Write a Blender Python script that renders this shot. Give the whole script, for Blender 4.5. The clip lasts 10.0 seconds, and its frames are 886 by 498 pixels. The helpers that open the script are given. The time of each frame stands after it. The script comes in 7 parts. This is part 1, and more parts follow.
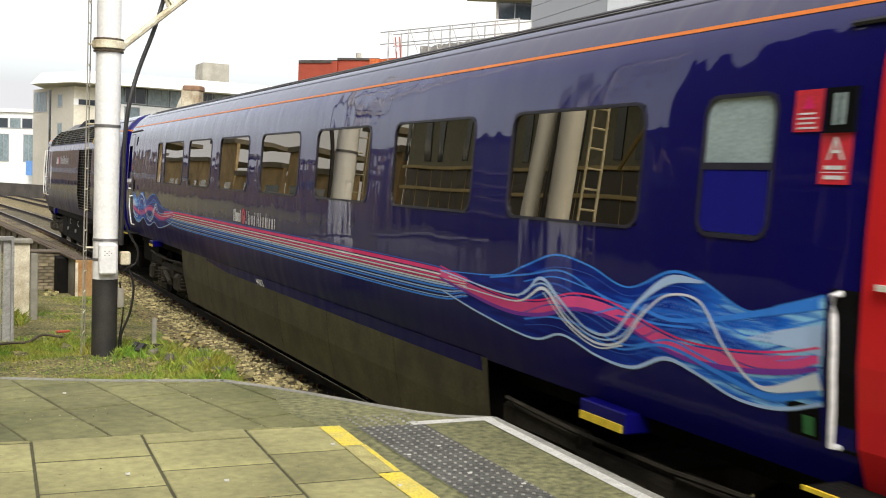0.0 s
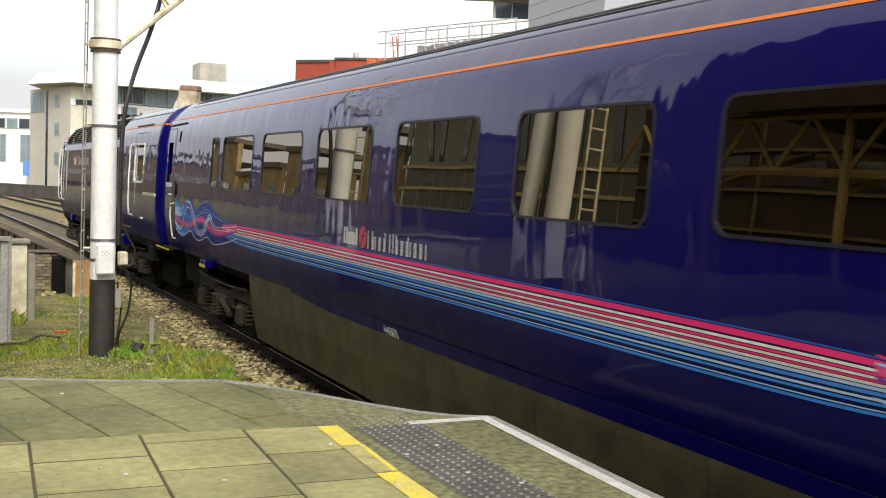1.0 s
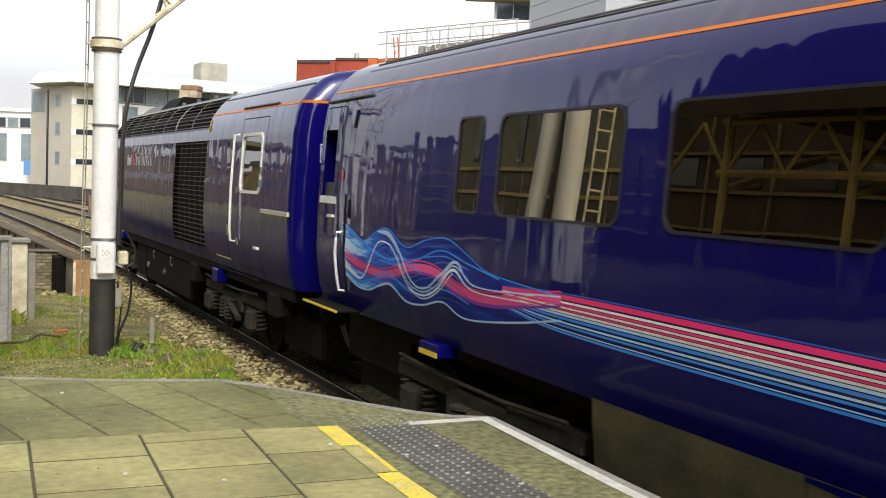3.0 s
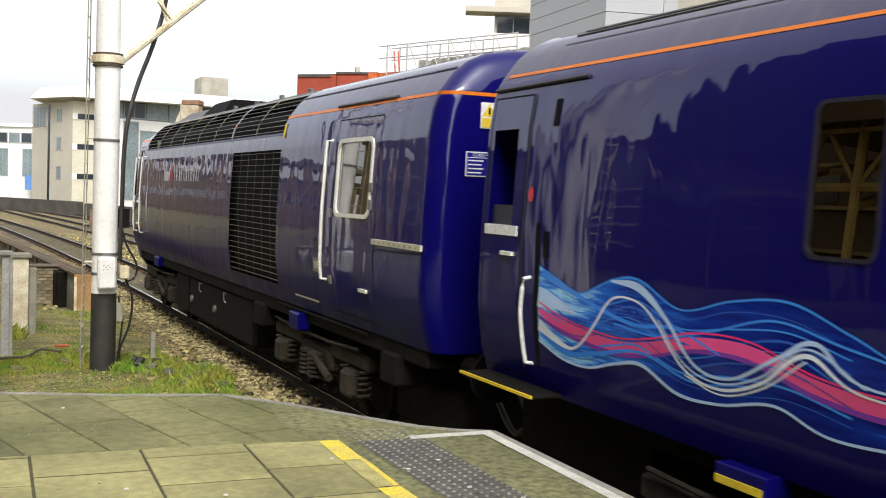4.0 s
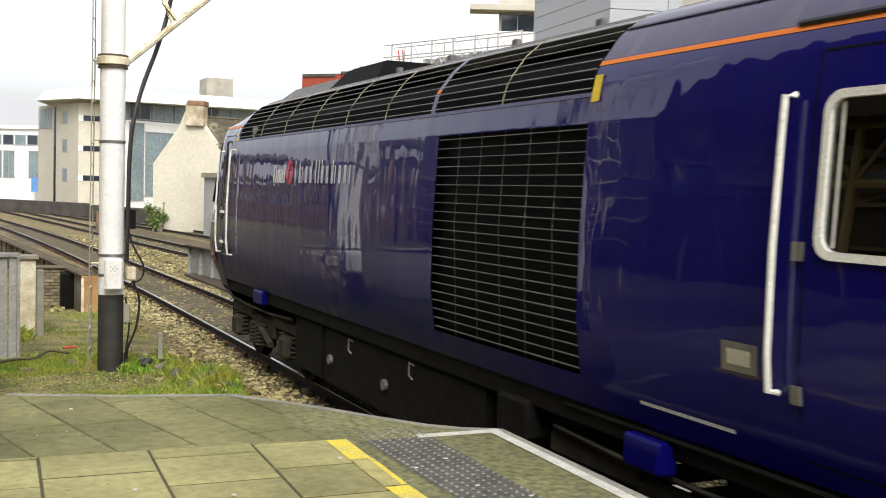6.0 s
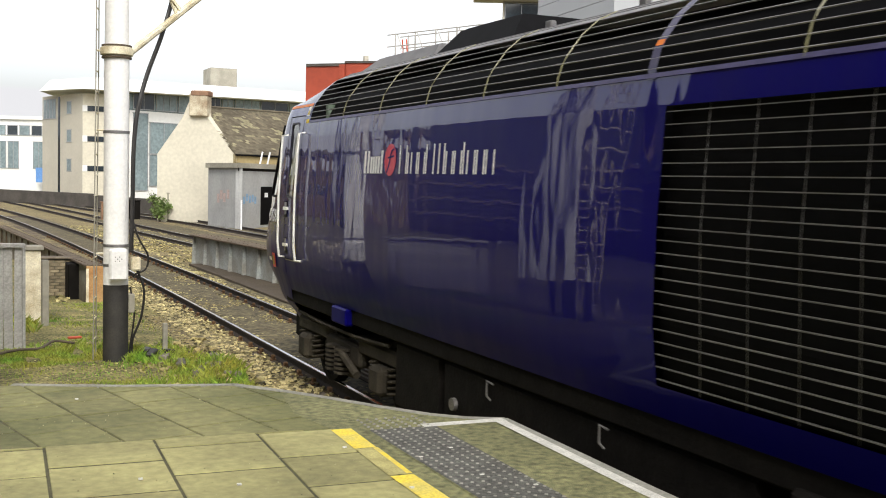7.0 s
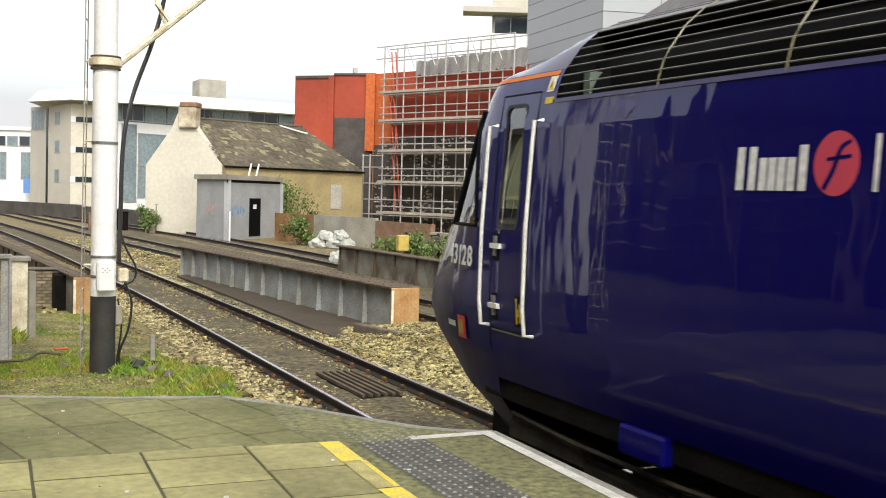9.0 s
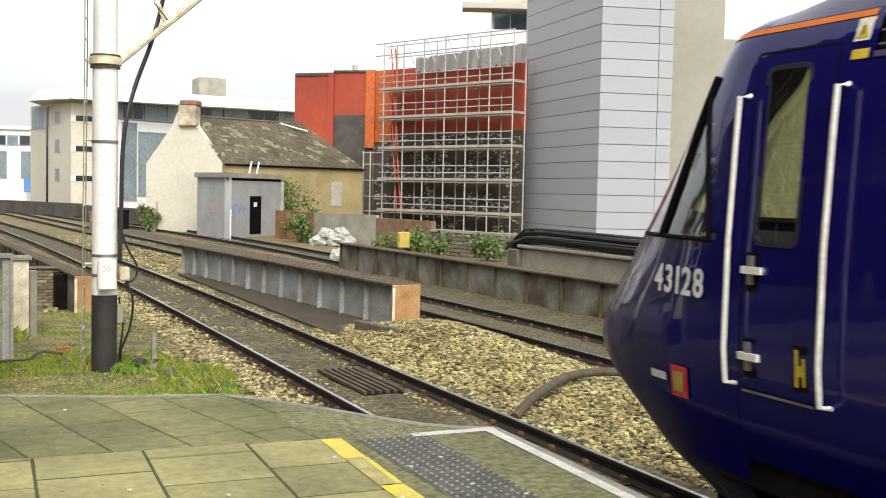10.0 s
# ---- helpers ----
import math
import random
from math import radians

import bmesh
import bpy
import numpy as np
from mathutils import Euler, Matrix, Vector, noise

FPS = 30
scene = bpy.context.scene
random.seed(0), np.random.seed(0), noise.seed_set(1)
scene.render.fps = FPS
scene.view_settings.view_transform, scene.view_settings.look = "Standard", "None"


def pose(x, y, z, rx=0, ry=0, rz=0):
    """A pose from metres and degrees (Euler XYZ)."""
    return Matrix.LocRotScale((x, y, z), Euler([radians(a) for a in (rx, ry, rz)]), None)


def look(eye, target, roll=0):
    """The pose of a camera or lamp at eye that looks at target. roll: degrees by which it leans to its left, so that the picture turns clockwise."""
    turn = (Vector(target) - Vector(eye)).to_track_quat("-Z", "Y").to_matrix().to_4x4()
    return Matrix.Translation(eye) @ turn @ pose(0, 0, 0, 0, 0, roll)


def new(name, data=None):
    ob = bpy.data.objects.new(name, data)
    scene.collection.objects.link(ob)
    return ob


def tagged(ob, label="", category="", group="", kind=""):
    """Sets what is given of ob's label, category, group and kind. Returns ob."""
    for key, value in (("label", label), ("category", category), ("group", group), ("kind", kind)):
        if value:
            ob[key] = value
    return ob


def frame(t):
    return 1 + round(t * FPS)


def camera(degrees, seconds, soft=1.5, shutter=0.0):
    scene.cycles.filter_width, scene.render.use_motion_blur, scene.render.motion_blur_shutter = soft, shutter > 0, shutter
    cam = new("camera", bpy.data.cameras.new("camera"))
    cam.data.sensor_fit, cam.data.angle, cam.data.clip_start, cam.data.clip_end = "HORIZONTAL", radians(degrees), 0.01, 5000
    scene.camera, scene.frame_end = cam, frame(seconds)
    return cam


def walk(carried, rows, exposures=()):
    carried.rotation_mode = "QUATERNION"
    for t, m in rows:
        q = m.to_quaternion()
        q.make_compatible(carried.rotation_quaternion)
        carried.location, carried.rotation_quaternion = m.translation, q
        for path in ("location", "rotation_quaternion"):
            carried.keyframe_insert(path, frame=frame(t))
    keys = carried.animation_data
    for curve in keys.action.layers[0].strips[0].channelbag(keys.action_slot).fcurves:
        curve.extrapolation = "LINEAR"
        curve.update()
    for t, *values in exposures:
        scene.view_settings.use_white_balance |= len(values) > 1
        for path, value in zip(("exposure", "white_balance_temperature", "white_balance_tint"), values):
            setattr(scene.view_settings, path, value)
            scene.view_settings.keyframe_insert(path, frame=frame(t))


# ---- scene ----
cam = camera(45.13, 10.0, soft=1.0, shutter=0.3)


def YPR(yaw, pitch, lean):
    """Hand-held camera on the platform: yaw to the right of the track, pitch, lean to the left."""
    a, b = radians(yaw), radians(pitch)
    eye = Vector((0, 0, 2.67))
    return look(eye, eye + Vector((math.sin(a) * math.cos(b), math.cos(a) * math.cos(b), math.sin(b))), lean)


# ---------------- camera and path ----------------
PATH = [
    (0, YPR(25.47, -3.69, 2.09)),
    (0.5, YPR(25.62, -3.80, 2.03)),
    (1, YPR(25.60, -3.71, 1.99)),
    (1.5, YPR(25.69, -3.69, 2.12)),
    (2, YPR(25.81, -3.76, 2.10)),
    (2.5, YPR(25.65, -3.85, 2.23)),
    (4, YPR(25.50, -2.96, 1.98)),
    (4.5, YPR(25.52, -2.74, 1.95)),
    (5, YPR(25.30, -2.62, 1.81)),
    (5.5, YPR(25.27, -2.72, 1.65)),
    (7, YPR(24.96, -3.61, 1.37)),
    (7.5, YPR(25.16, -3.50, 1.60)),
    (8, YPR(25.27, -3.36, 1.69)),
    (8.5, YPR(25.39, -3.29, 1.67)),
    (9, YPR(25.55, -2.93, 1.60)),
    (9.5, YPR(25.62, -2.73, 1.48)),
    (10, YPR(25.51, -3.11, 1.25)),
]
walk(cam, PATH, exposures=[(0.0, 0.60), (10.0, 0.60)])

# position of the coach end along the track, by time
TRAIN_Y = [
    (0, 25.530),
    (0.5, 23.069),
    (1, 20.618),
    (1.5, 18.188),
    (2, 15.844),
    (2.5, 13.634),
    (4, 7.392),
    (4.5, 5.441),
    (5, 3.572),
    (5.5, 1.810),
    (7, -3.216),
    (7.5, -4.806),
    (8, -6.344),
    (8.5, -7.869),
    (9, -9.356),
    (9.5, -10.841),
    (10, -12.326),
]

# ---------------- sky, sun ----------------
world = bpy.data.worlds.new("world")
scene.world = world
world.use_nodes = True
wn = world.node_tree
sky = wn.nodes.new("ShaderNodeTexSky")
sky.sky_type = 'NISHITA'
sky.sun_disc = False
sky.sun_elevation = radians(46)
sky.sun_rotation = radians(197)
sky.air_density, sky.dust_density, sky.ozone_density = 1.0, 4.0, 1.0
haze = wn.nodes.new("ShaderNodeHueSaturation")   # thin bright haze over the blue
haze.inputs["Saturation"].default_value, haze.inputs["Value"].default_value = 0.22, 1.35
wn.links.new(sky.outputs[0], haze.inputs["Color"])
veil = wn.nodes.new("ShaderNodeMix")   # the haze never falls below an even white
veil.data_type, veil.blend_type = 'RGBA', 'LIGHTEN'
veil.inputs[0].default_value, veil.inputs[7].default_value = 1.0, (3.75, 3.74, 3.86, 1)
wn.links.new(haze.outputs[0], veil.inputs[6])
wn.links.new(veil.outputs[2], wn.nodes["Background"].inputs[0])
wn.nodes["Background"].inputs[1].default_value = 0.15
SUN = bpy.data.lights.new("sun", 'SUN')
SUN.energy, SUN.angle, SUN.color = 0.80, radians(14), (1.0, 0.92, 0.76)
sun = new("sun", SUN)
sun.matrix_world = look((-14, -45, 50), (0, 0, 0))


# ---------------- materials ----------------
def mat(name, col, rough=0.6, metal=0.0, var=0.25, scale=6.0, bump=0.0, bscale=40.0, coat=0.0, col2=None, spec=0.5, island=0.0, obrand=0.0, fine=0.12):
    """Principled surface with grain at two scales."""
    m = bpy.data.materials.new(name)
    m.use_nodes = True
    nt = m.node_tree
    N, L = nt.nodes, nt.links
    b = N["Principled BSDF"]
    b.inputs["Roughness"].default_value = rough
    b.inputs["Metallic"].default_value = metal
    b.inputs["Coat Weight"].default_value = coat
    b.inputs["Coat Roughness"].default_value = 0.03
    b.inputs["Specular IOR Level"].default_value = spec
    tc = N.new("ShaderNodeTexCoord")
    n1 = N.new("ShaderNodeTexNoise"); n1.inputs["Scale"].default_value = scale; n1.inputs["Detail"].default_value = 5
    n2 = N.new("ShaderNodeTexNoise"); n2.inputs["Scale"].default_value = scale * 11; n2.inputs["Detail"].default_value = 3
    L.new(tc.outputs["Object"], n1.inputs["Vector"]); L.new(tc.outputs["Object"], n2.inputs["Vector"])
    c2 = col2 or tuple(c * (1 - var) for c in col)
    ramp = N.new("ShaderNodeValToRGB")
    ramp.color_ramp.elements[0].position, ramp.color_ramp.elements[1].position = 0.35, 0.65
    ramp.color_ramp.elements[0].color = (*c2, 1); ramp.color_ramp.elements[1].color = (*col, 1)
    L.new(n1.outputs["Fac"], ramp.inputs["Fac"])
    out = ramp.outputs["Color"]
    mr = N.new("ShaderNodeMapRange"); mr.inputs[1].default_value, mr.inputs[2].default_value = 0.3, 0.7
    mr.inputs[3].default_value, mr.inputs[4].default_value = 1 - fine * 2, 1 + fine
    L.new(n2.outputs["Fac"], mr.inputs[0])
    mul = N.new("ShaderNodeMix"); mul.data_type = 'RGBA'; mul.blend_type = 'MULTIPLY'; mul.inputs[0].default_value = 1
    L.new(out, mul.inputs[6]); L.new(mr.outputs[0], mul.inputs[7]); out = mul.outputs[2]
    for amount, node, sock in ((island, "ShaderNodeNewGeometry", "Random Per Island"), (obrand, "ShaderNodeObjectInfo", "Random")):
        if amount:
            g = N.new(node)
            mr2 = N.new("ShaderNodeMapRange"); mr2.inputs[3].default_value, mr2.inputs[4].default_value = 1 - amount, 1 + amount * 0.5
            L.new(g.outputs[sock], mr2.inputs[0])
            mu = N.new("ShaderNodeMix"); mu.data_type = 'RGBA'; mu.blend_type = 'MULTIPLY'; mu.inputs[0].default_value = 1
            L.new(out, mu.inputs[6]); L.new(mr2.outputs[0], mu.inputs[7]); out = mu.outputs[2]
    L.new(out, b.inputs["Base Color"])
    if bump:
        n3 = N.new("ShaderNodeTexNoise"); n3.inputs["Scale"].default_value = bscale; n3.inputs["Detail"].default_value = 4
        L.new(tc.outputs["Object"], n3.inputs["Vector"])
        bp = N.new("ShaderNodeBump"); bp.inputs["Strength"].default_value = bump; bp.inputs["Distance"].default_value = 0.02
        L.new(n3.outputs["Fac"], bp.inputs["Height"]); L.new(bp.outputs[0], b.inputs["Normal"])
    return m


def paint(name, col, rough=0.35, coat=1.0, wave=0.07, dirt=(0.016, 0.014, 0.07), dirt_amount=0.12):
    """Gloss coach paint: faintly wavy panels, streaks of grime."""
    m = bpy.data.materials.new(name)
    m.use_nodes = True
    nt = m.node_tree; N, L = nt.nodes, nt.links
    b = N["Principled BSDF"]
    b.inputs["Coat Roughness"].default_value = 0.015
    b.inputs["Specular IOR Level"].default_value = 0.03
    b.inputs["Coat IOR"].default_value = 1.50
    tc = N.new("ShaderNodeTexCoord")
    # the clear coat weakens low down on the side, dimming the platform it mirrors
    sz = N.new("ShaderNodeSeparateXYZ"); L.new(tc.outputs["Object"], sz.inputs[0])
    gl = N.new("ShaderNodeMapRange"); gl.inputs[1].default_value, gl.inputs[2].default_value = 1.45, 2.15
    gl.inputs[3].default_value, gl.inputs[4].default_value = coat * 0.13, coat
    L.new(sz.outputs["Z"], gl.inputs[0]); L.new(gl.outputs[0], b.inputs["Coat Weight"])
    mp = N.new("ShaderNodeMapping"); mp.inputs["Scale"].default_value = (1, 3.0, 0.35)
    L.new(tc.outputs["Object"], mp.inputs[0])
    n1 = N.new("ShaderNodeTexNoise"); n1.inputs["Scale"].default_value = 1.6; n1.inputs["Detail"].default_value = 6
    L.new(mp.outputs[0], n1.inputs["Vector"])
    mr = N.new("ShaderNodeMapRange"); mr.inputs[1].default_value, mr.inputs[2].default_value = 0.5, 0.8; mr.inputs[4].default_value = dirt_amount
    L.new(n1.outputs["Fac"], mr.inputs[0])
    mx = N.new("ShaderNodeMix"); mx.data_type = 'RGBA'; mx.inputs[6].default_value = (*col, 1); mx.inputs[7].default_value = (*dirt, 1)
    L.new(mr.outputs[0], mx.inputs[0]); L.new(mx.outputs[2], b.inputs["Base Color"])
    mr2 = N.new("ShaderNodeMapRange"); mr2.inputs[3].default_value, mr2.inputs[4].default_value = rough * 0.6, rough * 1.6
    L.new(n1.outputs["Fac"], mr2.inputs[0]); L.new(mr2.outputs[0], b.inputs["Roughness"])
    mp2 = N.new("ShaderNodeMapping"); mp2.inputs["Scale"].default_value = (1, 1.8, 0.62)
    L.new(tc.outputs["Object"], mp2.inputs[0])
    n2 = N.new("ShaderNodeTexNoise"); n2.inputs["Scale"].default_value = 1.5; n2.inputs["Detail"].default_value = 1.5
    L.new(mp2.outputs[0], n2.inputs["Vector"])
    bp = N.new("ShaderNodeBump"); bp.inputs["Strength"].default_value = wave; bp.inputs["Distance"].default_value = 0.05
    L.new(n2.outputs["Fac"], bp.inputs["Height"])
    L.new(bp.outputs[0], b.inputs["Normal"]); L.new(bp.outputs[0], b.inputs["Coat Normal"])
    return m


def glass(name, tint=(0.05, 0.04, 0.02), rough=0.0, ior=1.52, shine=(1, 1, 1)):
    m = bpy.data.materials.new(name)
    m.use_nodes = True
    b = m.node_tree.nodes["Principled BSDF"]
    b.inputs["Base Color"].default_value = (*tint, 1)
    b.inputs["Transmission Weight"].default_value = 1.0
    b.inputs["Roughness"].default_value = rough
    b.inputs["IOR"].default_value = ior
    b.inputs["Specular Tint"].default_value = (*shine, 1)
    b.inputs["Coat Weight"].default_value = 0.5
    b.inputs["Coat Roughness"].default_value = 0.0
    # panes are never quite flat: slow ripple in what they mirror
    N, L = m.node_tree.nodes, m.node_tree.links
    tc = N.new("ShaderNodeTexCoord")
    nz = N.new("ShaderNodeTexNoise"); nz.inputs["Scale"].default_value = 0.9; nz.inputs["Detail"].default_value = 0.5
    L.new(tc.outputs["Object"], nz.inputs["Vector"])
    bp = N.new("ShaderNodeBump"); bp.inputs["Strength"].default_value = 0.05; bp.inputs["Distance"].default_value = 0.05
    L.new(nz.outputs["Fac"], bp.inputs["Height"])
    L.new(bp.outputs[0], b.inputs["Normal"]); L.new(bp.outputs[0], b.inputs["Coat Normal"])
    return m


BLUE = paint("blue_paint", (0.0035, 0.0026, 0.102), wave=0.18)
# roof colours carry dust and also the pale sky light on top
BLUE_ROOF = paint("blue_roof_paint", (0.045, 0.042, 0.095), rough=0.3, coat=0.7, dirt=(0.12, 0.115, 0.125), dirt_amount=0.6)
ROOFCROWN = mat("sooty_roof_crown", (0.16, 0.155, 0.155), 0.55, var=0.4, scale=1.2, col2=(0.08, 0.078, 0.08))
ORANGE = paint("orange_line", (0.62, 0.17, 0.025), rough=0.35, coat=0.2)
RED = paint("red_door_paint", (0.62, 0.022, 0.026), coat=0.3)
PINK = paint("pink_livery", (0.80, 0.04, 0.20), coat=0.4)
LBLUE = paint("light_blue_livery", (0.05, 0.26, 0.90), coat=0.4)
MBLUE = paint("mid_blue_livery", (0.03, 0.11, 0.55), coat=0.4)
PALE = paint("pale_blue_livery", (0.46, 0.64, 0.95), coat=0.4)
WHITE = mat("white_livery", (0.82, 0.82, 0.84), 0.35, var=0.08, scale=3)
WHITEPOLE = mat("white_pole_paint", (0.84, 0.83, 0.80), 0.5, var=0.10, scale=2.0, bump=0.1, bscale=12, fine=0.05)
# black for painted parts and for sheets that stand in for shade
BLACK = mat("black_paint_and_shade", (0.005, 0.005, 0.006), 0.7, var=0.4, scale=5, spec=0.08)
GASKET = mat("window_gasket", (0.014, 0.012, 0.03), 0.45, var=0.3)
INTERIOR = mat("coach_interior", (0.05, 0.045, 0.04), 0.8)
SLAT = mat("grille_slat", (0.20, 0.197, 0.20), 0.5, metal=0.0, var=0.4, scale=3)
# grime on the underframe; also colours a painted shadow and dark gaps
UNDER = mat("dark_grime_and_shade", (0.011, 0.0095, 0.008), 0.85, var=0.5, scale=5, bump=0.4, bscale=30, spec=0.12)
SKIRT = mat("skirt_grime", (0.085, 0.074, 0.030), 0.7, var=0.5, scale=2.5, bump=0.2, bscale=25)
STEEL = mat("worn_steel", (0.26, 0.25, 0.24), 0.45, metal=0.5, var=0.3, scale=8)
CHROME = mat("bright_handrail", (0.86, 0.85, 0.80), 0.35, var=0.1)
CREAM = mat("cream_rail", (0.62, 0.58, 0.46), 0.5, var=0.2)
YELLOW = mat("yellow_paint", (0.80, 0.58, 0.03), 0.55, var=0.2, scale=9)
SIGNRED = mat("red_sign", (0.72, 0.03, 0.05), 0.4, var=0.1)
GLASS = glass("tinted_glass", ior=2.7, shine=(1.0, 0.84, 0.52))   # bronze-coated double panes
GLASS_CAB = glass("cab_glass", (0.60, 0.74, 0.62), ior=2.0)
FROST = mat("frosted_glass", (0.40, 0.50, 0.52), 0.25, var=0.12, scale=5)
RAILTOP = mat("rail_polished", (0.66, 0.67, 0.70), 0.2, metal=1.0, var=0.15, scale=3)
RAILRUST = mat("rail_rust", (0.030, 0.019, 0.012), 0.85, var=0.45, scale=8, bump=0.3)
CHAIR = mat("rusty_rail_chair", (0.16, 0.085, 0.035), 0.9, var=0.5, scale=14, bump=0.4, obrand=0.4)
SLEEPER = mat("old_sleeper", (0.15, 0.12, 0.085), 0.9, var=0.45, scale=4, bump=0.5, bscale=30, obrand=0.3)
SLAB = mat("paving_slab", (0.36, 0.335, 0.145), 0.85, var=0.36, scale=1.3, bump=0.15, bscale=60, obrand=0.18, fine=0.11)
SLABOLD = mat("weathered_slab", (0.22, 0.21, 0.088), 0.85, var=0.35, scale=1.0, col2=(0.12, 0.122, 0.045), bump=0.2, bscale=60, obrand=0.18, fine=0.14)
JOINT = mat("slab_joint", (0.17, 0.155, 0.11), 0.95, var=0.3)
TARMAC = mat("platform_tarmac", (0.215, 0.213, 0.098), 0.9, var=0.3, scale=1.6, bump=0.5, bscale=110, fine=0.27)
DARKTAR = mat("dark_tarmac", (0.12, 0.12, 0.105), 0.9, var=0.3, scale=3, bump=0.5, bscale=110, fine=0.25)
COPING = mat("platform_coping", (0.30, 0.29, 0.25), 0.9, var=0.3, scale=3, bump=0.3)
WLINE = mat("worn_white_line", (0.64, 0.63, 0.58), 0.8, var=0.18, scale=9, fine=0.15)
YWORN = mat("faded_yellow_line", (0.48, 0.43, 0.17), 0.85, var=0.3, scale=9, fine=0.2)
YLINE = mat("worn_yellow_line", (0.78, 0.60, 0.05), 0.8, var=0.25, scale=7, col2=(0.60, 0.50, 0.12), fine=0.15)
BRICK = mat("brickwork", (0.26, 0.15, 0.09), 0.9, var=0.3, scale=2, bump=0.4, bscale=25)
GIRDER = mat("grey_girder_paint", (0.35, 0.375, 0.365), 0.7, var=0.35, scale=1.8, col2=(0.25, 0.245, 0.215), bump=0.2, bscale=12)
GIRDERD = mat("rust_streaked_girder_paint", (0.25, 0.245, 0.20), 0.75, var=0.45, scale=1.1, col2=(0.085, 0.056, 0.03), bump=0.25, bscale=14)
RUSTTOP = mat("rusty_flange", (0.115, 0.083, 0.05), 0.9, var=0.4, scale=3, bump=0.4, bscale=22)
RUSTEND = mat("rusted_end_plate", (0.46, 0.30, 0.13), 0.85, var=0.4, scale=2.6, col2=(0.36, 0.17, 0.055), fine=0.12)
APRON = mat("dark_bitumen_strip", (0.066, 0.048, 0.028), 0.9, var=0.3, scale=1.5, bump=0.3, bscale=30)
BALLAST = mat("ballast", (0.26, 0.205, 0.088), 0.95, var=0.4, scale=1.3, bump=1.0, bscale=16, fine=0.5)
STONES = mat("ballast_stones", (0.43, 0.38, 0.17), 0.9, var=0.3, scale=1.6, col2=(0.27, 0.215, 0.085), island=0.9)
BROWNSTONES = mat("rust_stained_stones", (0.49, 0.415, 0.20), 0.9, var=0.4, scale=5, island=0.85)
RENDERW = mat("cream_render", (0.57, 0.535, 0.435), 0.9, var=0.10, scale=0.4, fine=0.05)
RENDERG = mat("grey_render", (0.46, 0.43, 0.36), 0.9, var=0.10, scale=0.4, fine=0.03)
WHITEWALL = mat("white_render", (0.72, 0.72, 0.70), 0.8, var=0.06, scale=0.3, fine=0.03)
HUTL = mat("hut_concrete", (0.36, 0.365, 0.36), 0.85, var=0.18, scale=0.7, fine=0.05)
OCHRE = mat("ochre_wall", (0.38, 0.30, 0.145), 0.9, var=0.28, scale=0.5, fine=0.06)
SLATE = mat("slate_roof", (0.165, 0.14, 0.095), 0.85, var=0.35, scale=0.5, island=0.35, fine=0.08)
LICHEN = mat("lichened_slate", (0.34, 0.31, 0.19), 0.9, var=0.3, scale=2)
REDWALL = mat("red_painted_wall", (0.38, 0.062, 0.028), 0.8, var=0.28, scale=0.28, fine=0.05)
ORANGEWALL = mat("orange_painted_pier", (0.55, 0.13, 0.03), 0.8, var=0.2, scale=0.5)
DARKSTONE = mat("dark_stone_wall", (0.085, 0.075, 0.065), 0.9, var=0.4, scale=0.9, bump=0.5, bscale=5)
PATCH = mat("pale_stone_patch", (0.46, 0.42, 0.34), 0.9, var=0.3, island=0.8)
SCAFF = mat("scaffold_tube", (0.50, 0.48, 0.45), 0.5, metal=0.3, var=0.25)
BOARD = mat("scaffold_board", (0.42, 0.37, 0.30), 0.85, var=0.25, scale=2)
SHEET = mat("grey_plastic_sheet", (0.44, 0.43, 0.40), 0.5, var=0.15, scale=1, bump=0.4, bscale=3)
CLAD = mat("grey_cladding", (0.335, 0.35, 0.37), 0.5, var=0.05, scale=0.15, obrand=0.06, fine=0.008)
CLADJOINT = mat("cladding_joint", (0.14, 0.15, 0.16), 0.6)
DARKGLASS = mat("dark_window_glass", (0.035, 0.045, 0.055), 0.08, var=0.3, scale=0.5)
BLUEGLASS = mat("blue_green_window_glass", (0.21, 0.27, 0.285), 0.08, var=0.3, scale=0.3)
CONC = mat("weathered_concrete", (0.34, 0.32, 0.26), 0.9, var=0.28, scale=1, bump=0.15, bscale=10, fine=0.08)
STONEW = mat("mossy_stone", (0.20, 0.18, 0.135), 0.95, var=0.4, scale=1.4, bump=0.6, bscale=10, obrand=0.35)
WOOD = mat("silvered_timber", (0.40, 0.39, 0.36), 0.9, var=0.25, scale=3, bump=0.4, bscale=30, obrand=0.2)
CREAMWOOD = mat("flaking_cream_paint", (0.80, 0.75, 0.58), 0.8, var=0.25, scale=5, col2=(0.52, 0.44, 0.28), bump=0.3)
CABLE = mat("black_cable", (0.022, 0.020, 0.018), 0.5, var=0.4)
BROWNCABLE = mat("dusty_pipe", (0.11, 0.085, 0.055), 0.8, var=0.4)
GRASS = mat("grass_blade", (0.17, 0.33, 0.025), 0.7, var=0.4, scale=1.3, col2=(0.36, 0.34, 0.05), island=0.45)
LEAF = mat("shrub_leaf", (0.17, 0.25, 0.06), 0.7, var=0.4, scale=2, island=0.5)
SOIL = mat("weedy_soil", (0.29, 0.245, 0.09), 0.95, var=0.4, scale=2.0, col2=(0.12, 0.115, 0.035), bump=0.9, bscale=18, fine=0.45)
BAGW = mat("white_sack", (0.50, 0.51, 0.46), 0.7, var=0.3)
RUSTWALL = mat("rusty_sheet", (0.30, 0.15, 0.06), 0.85, var=0.45, scale=1.2, bump=0.3)
